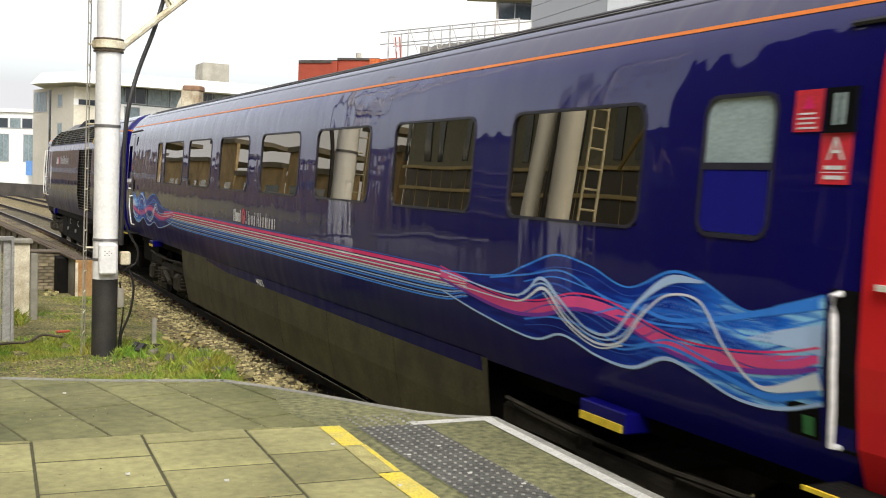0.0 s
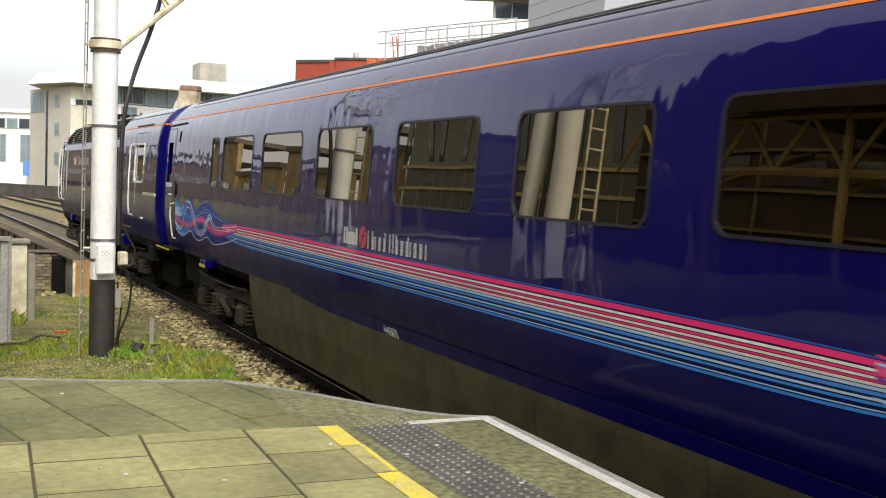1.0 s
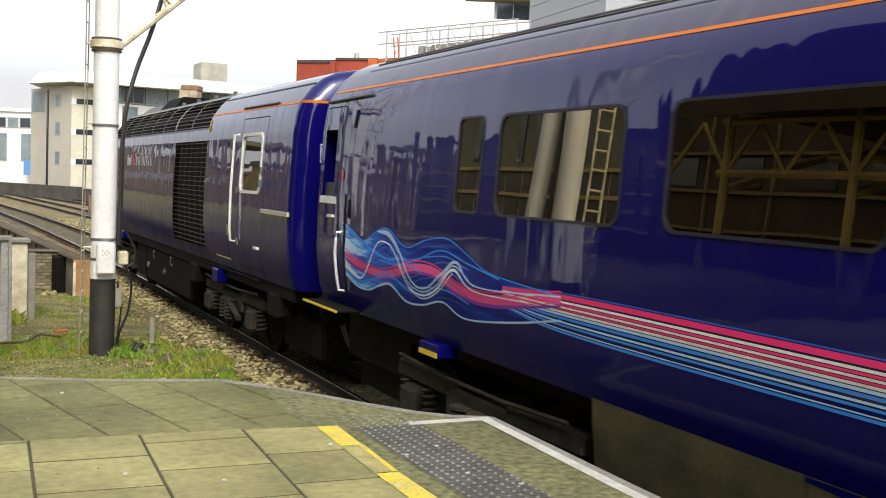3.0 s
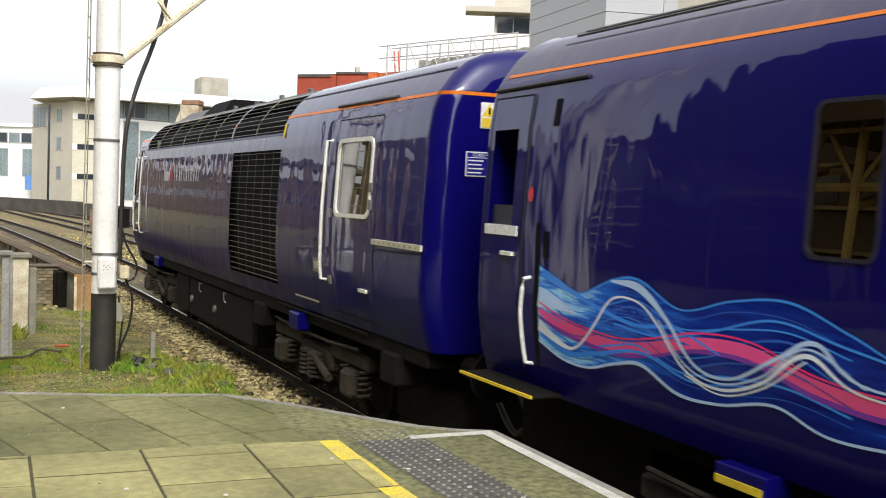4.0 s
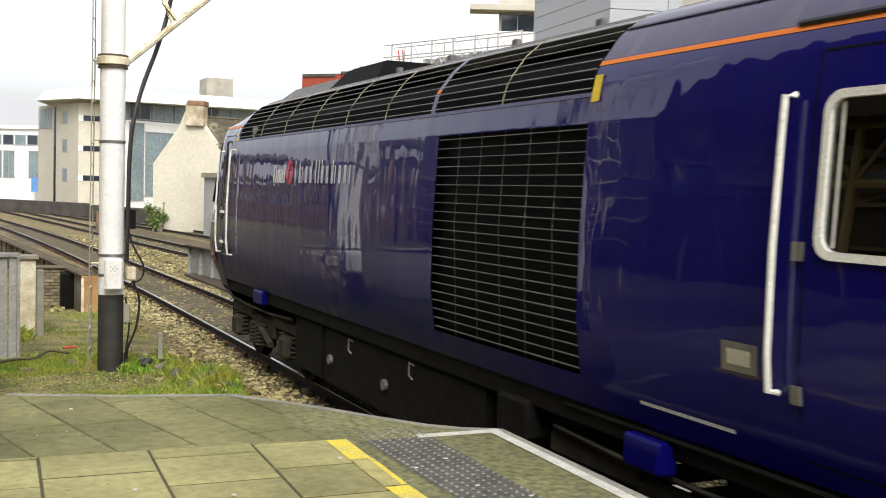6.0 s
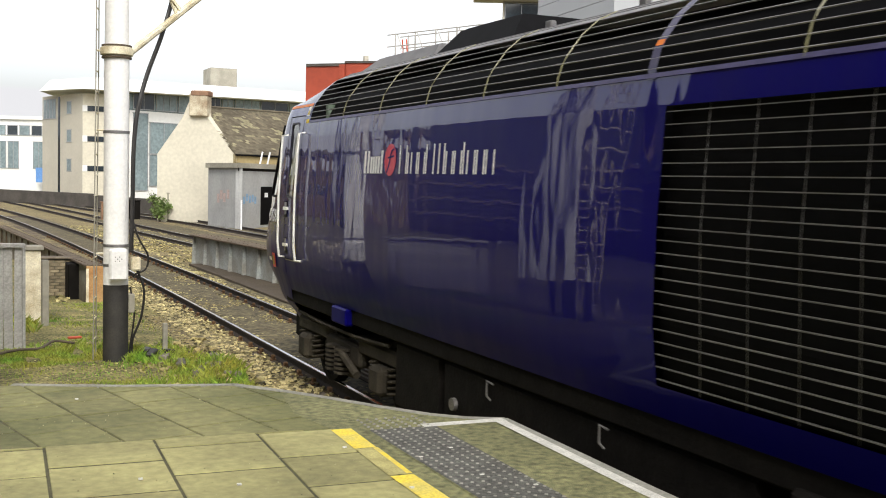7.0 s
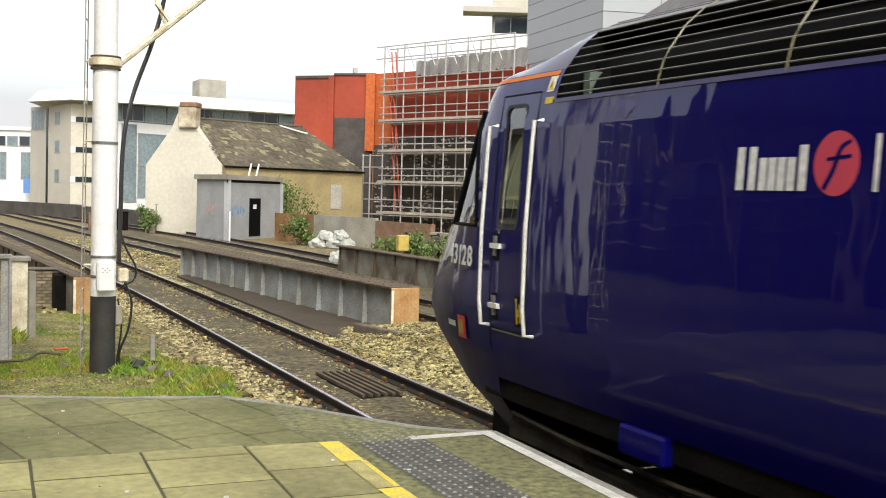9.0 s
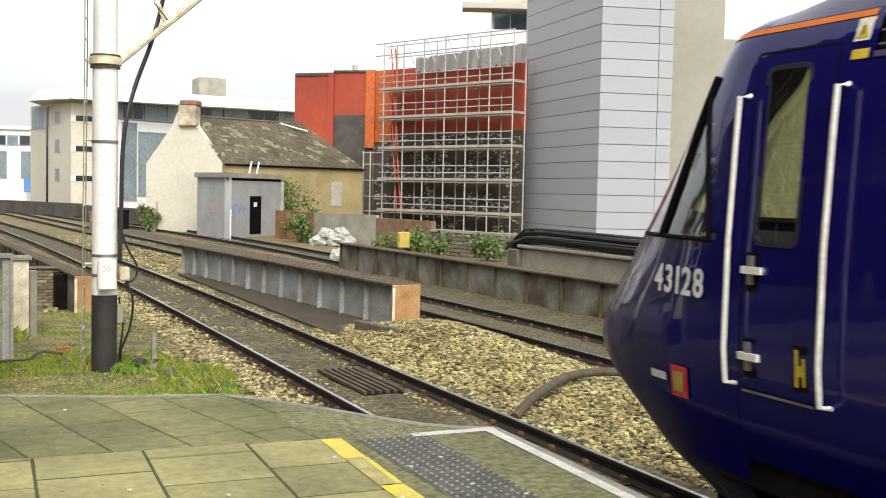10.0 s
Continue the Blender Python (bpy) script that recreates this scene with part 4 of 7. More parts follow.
    def nose_patch(name, corners, m, off, label="", n=8):
        """corners: (u beyond the door, z) in order round the patch, bilinear."""
        bm = bmesh.new()
        G = []
        for i in range(n + 1):
            r = []
            for j in range(n + 1):
                s, t = i / n, j / n
                u = (1 - s) * ((1 - t) * corners[0][0] + t * corners[3][0]) + s * ((1 - t) * corners[1][0] + t * corners[2][0])
                z = (1 - s) * ((1 - t) * corners[0][1] + t * corners[3][1]) + s * ((1 - t) * corners[1][1] + t * corners[2][1])
                Lz = float(np.interp(z, [float(p[0]) for p in sm], [float(p[1]) for p in sm]))
                r.append(bm.verts.new(on_nose(z, u / (Lz + off), off)))
            G.append(r)
        for i in range(n):
            for j in range(n):
                bm.faces.new((G[i][j], G[i + 1][j], G[i + 1][j + 1], G[i][j + 1]))
        return part(name, bm, m, pc, label, smooth=True)
    def zL(z):
        return float(np.interp(z, [float(p[0]) for p in sm], [float(p[1]) for p in sm]))
    for name, line, r in (("screen_pillar", [(0.82 - 0.44 * k / 8, 2.42 + 0.96 * k / 8) for k in range(9)], 0.030), ("screen_seal", [(0.27 + 0.17 * k / 8, 2.42 + 0.96 * k / 8) for k in range(9)], 0.016),
                          ("screen_sill", [(0.27 + 0.9 * k / 6, 2.42) for k in range(7)], 0.016)):
        part(name, tubem([on_nose(z, u / zL(z), 0.002) for u, z in line], r, 6), BLACK, pc, "black windscreen pillar" if r > 0.02 else "", smooth=True)
    tl = nose_patch("tail_lamp", [(0.45, 1.44), (0.62, 1.44), (0.62, 1.635), (0.45, 1.635)], SIGNRED, 0.012, "red-rimmed lamp cluster")
    nose_patch("lamp_lens", [(0.485, 1.475), (0.585, 1.475), (0.585, 1.60), (0.485, 1.60)], YBOX, 0.020, "amber lamp lens", 4)
    nose_patch("marker_lamp", [(0.68, 1.52), (0.86, 1.52), (0.86, 1.57), (0.68, 1.57)], WHITE, 0.012, "white marker lamp", 4)
    nose_patch("orange_line", [(0.0, 3.588), (0.70, 3.588), (0.68, 3.622), (0.0, 3.622)], ORANGE, 0.006)
    # running number, character by character along the flank
    for k, ch in enumerate("43128"):
        u = (0.765, 0.645, 0.545, 0.45, 0.33)[k]
        z = 2.15
        Lz = float(np.interp(z, [float(p[0]) for p in sm], [float(p[1]) for p in sm]))
        p, q, up = on_nose(z, (u + 0.03) / Lz, 0.006), on_nose(z, (u - 0.03) / Lz, 0.006), on_nose(z + 0.08, (u) / Lz, 0.006)
        X = (q - p).normalized()
        Lz2 = float(np.interp(2.23, [float(v[0]) for v in sm], [float(v[1]) for v in sm]))
        Y = (on_nose(2.23, u / Lz2, 0.006) - on_nose(2.07, u / float(np.interp(2.07, [float(v[0]) for v in sm], [float(v[1]) for v in sm])), 0.006))
        Y = (Y - X * Y.dot(X)).normalized()
        Zv = X.cross(Y)
        M = Matrix((X, Y, Zv)).transposed().to_4x4()
        M.translation = (p + q) / 2 + Zv * 0.016
        text_mesh("number", ch, 0.235, WHITE, pc, M @ Matrix.Diagonal((0.86, 1, 1, 1)), bold=0.005)
    # cab door
    outline(pc, "door_gap", -16.97, -16.38, 1.60, 3.47, BLACK)
    window_frame(pc, *cabw, 2.43, 3.37, t=0.025, r=0.05, pane=GLASS_CAB, name="cab_window")
    rail_on_side(pc, -17.01, 1.62, 3.24, 0.015, 0.075)
    rail_on_side(pc, -16.29, 1.61, 3.25, 0.015, 0.075)
    # the lever hollows are flat sheets, their shade painted black
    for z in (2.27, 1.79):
        flat(pc, "handle_recess_shade", -16.93, -16.83, z - 0.12, z + 0.10, BLACK, 0.002)
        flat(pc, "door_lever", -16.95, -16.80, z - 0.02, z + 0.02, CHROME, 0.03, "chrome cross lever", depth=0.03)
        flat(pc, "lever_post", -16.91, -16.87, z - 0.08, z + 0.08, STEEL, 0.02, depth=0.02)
    hk = flat(pc, "yellow_hook", -16.53, -16.505, 1.68, 1.88, YELLOW, 0.006, "yellow handle over a recess painted dark")
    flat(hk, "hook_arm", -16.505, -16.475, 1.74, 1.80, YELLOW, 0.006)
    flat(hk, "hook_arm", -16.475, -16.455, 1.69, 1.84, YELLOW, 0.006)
    # black sheet behind the hook instead of a shaded hollow
    flat(pc, "hook_recess_shade", -16.55, -16.44, 1.66, 1.90, BLACK, 0.003)
    flat(pc, "sill_line", -16.95, -16.40, 1.585, 1.60, STEEL, 0.008)
    flat(pc, "hazard_label", -16.30, -16.19, 3.37, 3.58, YELLOW, 0.006, "yellow and white hazard label")
    flat(pc, "hazard_white", -16.295, -16.195, 3.46, 3.575, WHITE, 0.008)
    bm = bmesh.new(); bm.faces.new([bm.verts.new(side(-16.245 + a, z, 0.010)) for a, z in ((-0.042, 3.475), (0.0, 3.565), (0.042, 3.475))]); part("hazard_triangle", bm, YELLOW, pc)
    flat(pc, "hazard_mark", -16.251, -16.239, 3.49, 3.535, BLACK, 0.012)
    # cab interior
    part("cab_desk", boxm(-1.0, 1.0, 16.9, 17.9, 1.5, 2.35), INTERIOR, pc)
    part("cab_back", boxm(-1.12, 1.12, 15.97, 16.05, 1.3, 3.6), mat("cab_lining", (0.15, 0.20, 0.15), 0.8, var=0.1, scale=1), pc)
    part("cab_seat", boxm(-0.2, 0.35, 16.3, 16.45, 2.0, 3.0, 0.05), INTERIOR, pc)
    # body interior behind the openings: one black box in place of its shade
    part("dark_interior_fill", boxm(-1.12, 1.12, 1.8, 15.7, 1.25, 3.60), BLACK, pc)
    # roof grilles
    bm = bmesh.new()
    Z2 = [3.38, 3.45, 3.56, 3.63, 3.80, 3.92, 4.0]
    # backing sheet behind the slats, black to paint in the shaded depth
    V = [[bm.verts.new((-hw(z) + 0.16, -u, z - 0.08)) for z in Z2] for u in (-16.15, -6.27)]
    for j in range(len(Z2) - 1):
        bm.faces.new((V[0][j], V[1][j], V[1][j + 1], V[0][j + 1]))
    grille = part("roof_grille", bm, BLACK, pc, "long louvred roof grille, shade behind it painted black")
    for z in (3.43, 3.50, 3.57, 3.64, 3.71, 3.78, 3.85, 3.915, 3.97, 4.0):
        bm = bmesh.new(); tube(bm, [side(-16.13, z, 0.0), side(-6.30, z, 0.0)], 0.0065, 5); part("slat", bm, SLAT, grille)
    for u in (-14.9, -13.75, -12.55, -11.35, -10.15, -7.6):  # thin hoops
        part("rib", tubem([side(u, z, 0.004) for z in (3.38, 3.45, 3.56, 3.63, 3.80, 3.92, 4.0)], 0.0065, 5), HOOP, grille)
    for u in (-16.13, -6.29):
        bm = bmesh.new(); end_wall(bm, u, [3.40, 3.45, 3.56, 3.63, 3.80, 3.92, 4.005, 4.055, 4.085, 4.09]); part("bulkhead", bm, BLACK, pc)
    bm = bmesh.new()
    strip(bm, [(-8.96, 3.36, 0.09), (-8.96, 3.56, 0.09), (-8.96, 3.80, 0.09), (-8.96, 3.92, 0.09), (-8.96, 4.03, 0.09)], 0.006)
    hp = part("roof_hoop", bm, BLUE_ROOF, pc)
    flat(hp, "hoop_mark", -9.0, -8.92, 3.585, 3.625, ORANGE, 0.010)
    def cowl(name, y0, y1, z1, inset, m, label):
        """A low casing on the roof with sloped sides and ends."""
        bm = bmesh.new()
        lo = [bm.verts.new((x, y, 3.98)) for x, y in ((-0.74, y0), (0.74, y0), (0.74, y1), (-0.74, y1))]
        hi = [bm.verts.new((x, y, z1)) for x, y in ((-0.5, y0 + inset), (0.5, y0 + inset), (0.5, y1 - inset), (-0.5, y1 - inset))]
        bm.faces.new(hi)
        for i in range(4):
            bm.faces.new((lo[i], lo[(i + 1) % 4], hi[(i + 1) % 4], hi[i]))
        bmesh.ops.bevel(bm, geom=[e for e in bm.edges if e.verts[0] in hi and e.verts[1] in hi], offset=0.03, segments=2, affect='EDGES')
        bmesh.ops.recalc_face_normals(bm, faces=bm.faces[:])
        part(name, bm, m, pc, label)
    cowl("exhaust_cowl", 11.9, 13.68, 4.28, 0.25, BLACK, "sooty black exhaust casing on the roof")
    cowl("roof_casing", 13.7, 16.05, 4.20, 0.3, ROOFCROWN, "dusty grey roof casing")
    for y in (7.2, 8.6, 10.0, 11.4):
        part("lifting_lug", boxm(-0.66, -0.60, y - 0.05, y + 0.05, 4.02, 4.10, 0.01), ROOFCROWN, pc)
    bm = bmesh.new(); strip(bm, [(-16.15, 3.385, 0.03), (-6.2, 3.385, 0.03)], 0.008); part("grille_sill", bm, mat("sill_blue", (0.10, 0.09, 0.22), 0.4), pc)
    flat(pc, "yellow_tag", -6.26, -6.16, 3.33, 3.52, YELLOW, 0.012, "small yellow tag")
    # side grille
    # the backing's black stands in for shade inside the radiator opening
    g = flat(pc, "side_grille", gr[0], gr[1], 1.40, 3.18, BLACK, -0.06, "tall slatted radiator grille, shade behind it painted black")
    n = 22
    for k in range(n):
        z = 1.44 + k * (1.70 / (n - 1))
        bm = bmesh.new()
        a, b = side(gr[0], z, -0.005), side(gr[1], z, -0.005)
        h = 0.007
        vs = [bm.verts.new(p) for p in (a, b, b + Vector((0, 0, h)), a + Vector((0, 0, h)), b + Vector((0.02, 0, h)), a + Vector((0.02, 0, h)))]
        bm.faces.new((vs[0], vs[1], vs[2], vs[3])); bm.faces.new((vs[3], vs[2], vs[4], vs[5]))
        part("slat", bm, SLATD, g)
    for u in (-8.35, -7.93, -7.52, -7.1, -6.68):
        part("grille_post", tubem([side(u, 1.4, -0.02), side(u, 2.4, -0.02), side(u, 3.18, -0.02)], 0.0028, 5), SLATD, g)
    # luggage doors
    outline(pc, "door_gap", -4.10, -2.80, 1.30, 3.46, BLACK)
    window_frame(pc, *win, 2.42, 3.2, t=0.045, r=0.09, material=CHROME, name="door_window", plabel="pale metal window frame", pane=GLASS_CAB, off=0.016)
    flat(pc, "sliding_bar", -3.92, -3.90, 2.44, 3.18, CHROME, -0.004)
    part("window_back", boxm(-1.10, -1.08, 2.6, 4.4, 2.2, 3.4), mat("luggage_lining", (0.20, 0.19, 0.13), 0.8), pc)
    rail_on_side(pc, -4.26, 1.64, 3.24, 0.019, 0.07)
    b = flat(pc, "cream_rail", -2.80, -1.58, 2.13, 2.185, CREAM, 0.03, "long cream bump rail with bolts", depth=0.03)
    for k in range(9):
        flat(b, "bolt", -2.72 + k * 0.13, -2.70 + k * 0.13, 2.145, 2.165, BLACK, 0.033)
    for u, z in ((-4.17, 2.36), (-4.15, 1.60), (-2.98, 2.66), (-2.97, 2.48)):
        flat(pc, "latch", u, u + 0.07, z, z + 0.10, STEEL, 0.02, depth=0.02)
    flat(pc, "door_pull", -3.18, -2.98, 1.60, 1.635, CHROME, 0.03, depth=0.03)
    flat(pc, "plate", -4.71, -4.41, 1.70, 1.87, STEEL, 0.006, "small pale maker's plate")
    flat(pc, "plate_face", -4.66, -4.46, 1.74, 1.83, CREAM, 0.008)
    flat(pc, "fine_print", -5.56, -4.64, 1.325, 1.35, WHITE, 0.005, "line of tiny white print")
    flat(pc, "blue_box", -5.55, -5.1, 1.02, 1.22, BLUE, -0.02, depth=0.1)
    bm = bmesh.new(); strip(bm, [(-6.27, 3.605, 0.034), (-1.66, 3.605, 0.034)], 0.005); part("orange_line", bm, ORANGE, pc, "thin orange cantrail line")
    part("door_gutter", tubem([side(-4.35, 3.635, 0.015), side(-2.60, 3.635, 0.015)], 0.018, 6), GASKET, pc)
    bm = bmesh.new(); strip(bm, [(-17.0, 3.605, 0.034), (-16.20, 3.605, 0.034)], 0.005); part("orange_line", bm, ORANGE, pc)
    # name on the side
    word_bars(pc, -14.07, -13.52, 2.74, 2.98, "TiitI", 0.06)
    disc(pc, -13.32, 2.88, 0.165, EMBLEM)
    word_bars(pc, -13.08, -11.02, 2.74, 3.02, "TittI VttIttt", 0.03)
    # underframe
    part("solebar", boxm(-1.22, 1.22, 1.7, 17.3, 1.0, 1.19, 0.02), UNDER, pc)
    part("fuel_tank", boxm(-1.18, 1.18, 7.9, 12.3, 0.28, 1.02, 0.06), UNDER, pc, "black underfloor tank")
    for u in (-9.45, -11.2):
        part("tank_handle", tubem([(-1.21, -u, 0.95), (-1.23, -u + 0.08, 0.97), (-1.23, -u + 0.08, 0.84), (-1.2, -u + 0.06, 0.80)], 0.010, 6), STEEL, pc)
        part("filler", tubem([(-1.17, -u + 0.8, 0.62), (-1.22, -u + 0.8, 0.62)], 0.06, 10), STEEL, pc)
    part("step_box", boxm(-1.30, -1.18, 14.7, 15.2, 0.98, 1.18, 0.02), BLUE, pc)
    part("step_box", boxm(-1.34, -1.18, 5.3, 5.7, 0.9, 1.12, 0.02), BLUE, pc)
    # added box, closes the see-through gap between tank and bogie
    part("gap_filler", boxm(-1.17, 1.17, 12.36, 13.5, 0.30, 1.0, 0.04), UNDER, pc, "black box added to darken the gap under the floor")
    part("pipe_run", tubem([(-1.22, 6.6, 1.12), (-1.25, 5.2, 1.14), (-1.25, 3.2, 1.14)], 0.018, 6), UNDER, pc)
    part("sand_box", boxm(-1.28, -0.95, 2.3, 2.75, 0.72, 1.05, 0.03), UNDER, pc)
    part("sand_box", boxm(-1.28, -0.95, 7.1, 7.6, 0.72, 1.05, 0.03), UNDER, pc)
    # added block that keeps the gap at the rear end dark
    part("gap_block", boxm(-0.85, 0.85, 1.6, 3.3, 0.22, 0.75, 0.05), UNDER, pc)
    part("valance", boxm(-1.0, 1.0, 16.9, 17.6, 0.45, 0.95, 0.05), BLACK, pc)
    part("coupler", boxm(-0.12, 0.12, 0.85, 1.5, 0.85, 1.1, 0.03), UNDER, pc)
    for x in (-0.9, 0.9):
        part("buffer", tubem([(x, 1.45, 1.05), (x, 1.0, 1.05), (x, 0.98, 1.05), (x, 0.93, 1.05)], [0.1, 0.1, 0.24, 0.24], 14), UNDER, pc)
    for u in (-5.25, -15.3):
        WHEELS.extend((w, 0.51) for w in bogie(pc, u, 0.51))
    return pc




# ---------------- ground and tracks ----------------
def sweep(bm, fx, ys, prof, z0=0.0):
    """Sweep a closed cross-section (x, z) along a track line fx(y)."""
    prev = None
    for y in ys:
        s = (fx(y + 0.5) - fx(y - 0.5))
        n = math.hypot(1, s)
        cur = [bm.verts.new((fx(y) + x / n, y - x * s / n, z + z0)) for x, z in prof]
        if prev:
            k = len(cur)
            for i in range(k):
                bm.faces.new((prev[i], prev[(i + 1) % k], cur[(i + 1) % k], cur[i]))
        else:
            first = cur
        prev = cur
    bm.faces.new(first); bm.faces.new(prev[::-1])


def ground():
    xs = np.concatenate([np.linspace(-1500, -60, 8), np.linspace(-40, -4, 8), np.linspace(-3, 24, 55), np.linspace(30, 90, 10), np.linspace(150, 1500, 8)])
    ys = np.concatenate([np.linspace(-600, -40, 6), np.linspace(-20, 8, 8), np.linspace(9, 45, 70), np.linspace(48, 200, 30), np.linspace(260, 3000, 10)])
    verts, faces = [], []
    for y in ys:
        for x in xs:
            z = -0.17 + 0.05 * noise.noise((x * 0.35, y * 0.35, 3)) + 0.02 * noise.noise((x * 1.5, y * 1.5, 8))
            if 8 < y < 24 and x < 4.2:
                z += 0.10 * min(1, (4.2 - x)) 
            verts.append((x, y, z))
    nx = len(xs)
    for j in range(len(ys) - 1):
        for i in range(nx - 1):
            a = j * nx + i
            faces.append((a, a + 1, a + nx + 1, a + nx))
    ob = from_arrays("ground", verts, faces, BALLAST)
    ob.data.materials.append(SOIL)
    for p in ob.data.polygons:
        c = p.center
        if (c.x < 3.7 + 0.5 * noise.noise((c.x, c.y * 0.7, 1)) and c.y < 30) or c.x < 2.6 or c.y > 120 or c.x > 30 or c.x < -6:
            p.material_index = 1
    tagged(ob, "pale stone ballast and weedy soil beside the tracks", "ground", kind="structure")


ground()

RAILPROF = [(-0.07, -0.155), (0.07, -0.155), (0.07, -0.14), (0.012, -0.11), (0.012, -0.045), (0.036, -0.03), (0.036, -0.004), (-0.036, -0.004), (-0.036, -0.03), (-0.012, -0.045), (-0.012, -0.11), (-0.07, -0.14)]


def railway_track(fx, ya, yb, nsleep, label, chair_to, bed=True, shoulder=1.9):
    tr = empty("railway_track")
    tagged(tr, label, "railway track", kind="structure")
    ys = np.concatenate([np.arange(ya, min(60, yb), 1.5), np.arange(min(60, yb), yb + 0.1, 5)])
    for s in (-0.7525, 0.7525):
        bm = bmesh.new(); sweep(bm, lambda y: fx(y) + s, ys, RAILPROF)
        r = part("rail", bm, RAILRUST, tr, "rusty rail with a polished head")
        bm = bmesh.new(); sweep(bm, lambda y: fx(y) + s, ys, [(-0.024, -0.0045), (0.024, -0.0045), (0.022, 0.001), (-0.022, 0.001)])
        part("rail_head", bm, RAILTOP, r)
    me = bpy.data.meshes.new("sleeper")
    bm = boxm(-1.28, 1.28, -0.125, 0.125, -0.28, -0.158, 0.012); bm.to_mesh(me); bm.free(); me.materials.append(SLEEPER)
    mc = bpy.data.meshes.new("rail_chair")
    bm = boxm(-0.16, 0.16, -0.07, 0.07, -0.158, -0.135, 0.008)
    for x in (-0.10, 0.10):
        box(bm, x - 0.03, x + 0.03, -0.04, 0.04, -0.135, -0.075, 0.012)
    bm.to_mesh(mc); bm.free(); mc.materials.append(CHAIR)
    rnd = random.Random(4)
    for k in range(nsleep):
        y = ya + 0.4 + k * 0.68
        sl = shared("sleeper", me, tr, pose(fx(y), y, rnd.uniform(-0.012, 0.0), 0, 0, rnd.uniform(-1, 1)))
        if y < chair_to:
            for s in (-0.7525, 0.7525):
                shared("rail_chair", mc, tr, pose(fx(y) + s, y, 0, 0, 0, 0))
    if bed:
        bm = bmesh.new()
        rnd = random.Random(9)
        yy = np.arange(ya, min(yb, 70), 0.7)
        xx = [-1.9, -1.35, -0.95, -0.6, -0.2, 0.2, 0.6, 0.95, 1.35, shoulder]
        zz = [-0.24, -0.19, -0.185, -0.15, -0.135, -0.135, -0.15, -0.17, -0.13, -0.24 if shoulder < 2 else -0.11]
        G = [[bm.verts.new((fx(y) + x, y, z + rnd.uniform(-0.015, 0.015))) for x, z in zip(xx, zz)] for y in yy]
        for A, B in zip(G, G[1:]):
            for j in range(len(xx) - 1):
                bm.faces.new((A[j], A[j + 1], B[j + 1], B[j]))
        part("track_bed", bm, BED, tr, "oily brown track bed", smooth=True)
    return tr


BED = mat("track_bed", (0.13, 0.106, 0.052), 0.95, var=0.35, scale=1.1, bump=0.9, bscale=20, fine=0.4)
railway_track(track_1, 2.0, 240, 105, "near railway track with shiny running rails", 50)
railway_track(track_2, 6.0, 240, 80, "second railway track beyond the girder", 40, shoulder=3.0)
railway_track(track_3, 31.0, 240, 60, "far railway track bending away", 32)


def stones(name, area, n, seed, size, zfun, label, material=None):
    rnd = np.random.RandomState(seed)
    base = np.array([(1, 0, -.3), (-.5, .87, -.3), (-.5, -.87, -.3), (.6, .5, .5), (-.8, .1, .5), (.2, -.7, .6)])
    fc = [(0, 1, 3), (1, 4, 3), (1, 2, 4), (2, 5, 4), (2, 0, 5), (0, 3, 5), (3, 4, 5)]
    V, Fc = [], []
    for k in range(n):
        x, y = area(rnd)
        s = size * rnd.uniform(0.5, 1.5)
        a = rnd.uniform(0, 6.28)
        R = np.array([[math.cos(a), -math.sin(a), 0], [math.sin(a), math.cos(a), 0], [0, 0, 1]])
        P = (base * rnd.uniform(0.7, 1.2, (6, 3)) * s * np.array([1, 0.8, 0.7])) @ R.T + np.array([x, y, zfun(x, y) + s * 0.15])
        b = len(V)
        V += [tuple(p) for p in P]
        Fc += [tuple(b + i for i in f) for f in fc]
    ob = from_arrays(name, V, Fc, material or STONES)
    tagged(ob, label, "ballast", kind="stuff")


def mound_z(x, y):
    """Ballast heaped between the two tracks and against the girder's end."""
    return -0.17 + 0.30 * math.exp(-((x - 8.6) / 1.1) ** 2 - ((y - 18.0) / 2.2) ** 2) + 0.16 * math.exp(-((x - 8.1) / 1.0) ** 2) * (1 if y < 17 else math.exp(-((y - 17) / 2) ** 2))


def mound():
    xs, ys = np.linspace(6.6, 9.75, 26), np.linspace(6, 21.5, 90)
    V = [(x, y, mound_z(x, y) + 0.02 * noise.noise((x * 3, y * 3, 0))) for y in ys for x in xs]
    n = len(xs)
    Fc = [(j * n + i, j * n + i + 1, (j + 1) * n + i + 1, (j + 1) * n + i) for j in range(len(ys) - 1) for i in range(n - 1)]
    ob = from_arrays("ballast_heap", V, Fc, BALLAST)
    tagged(ob, "heaped pale stone ballast between the tracks", "ballast", kind="structure")


mound()
stones("ballast_stones", lambda r: (r.uniform(6.7, 9.7), r.uniform(7, 20.5)), 17000, 1, 0.042, mound_z, "loose pale ballast stones heaped between tracks")
stones("ballast_stones", lambda r: (3.85 + abs(r.normal(0, 0.4)), r.uniform(9, 32)), 5000, 2, 0.04, lambda x, y: -0.15, "loose rust-brown ballast stones beside the near rail", BROWNSTONES)
stones("ballast_stones", lambda r: (r.uniform(4.85, 6.0), r.uniform(9, 32)), 3000, 3, 0.03, lambda x, y: -0.155, "small stones between the rails")
stones("ballast_stones", lambda r: (r.uniform(6.3, 6.75), r.uniform(9, 36)), 3500, 6, 0.045, lambda x, y: -0.16, "loose ballast stones beside the far rail")
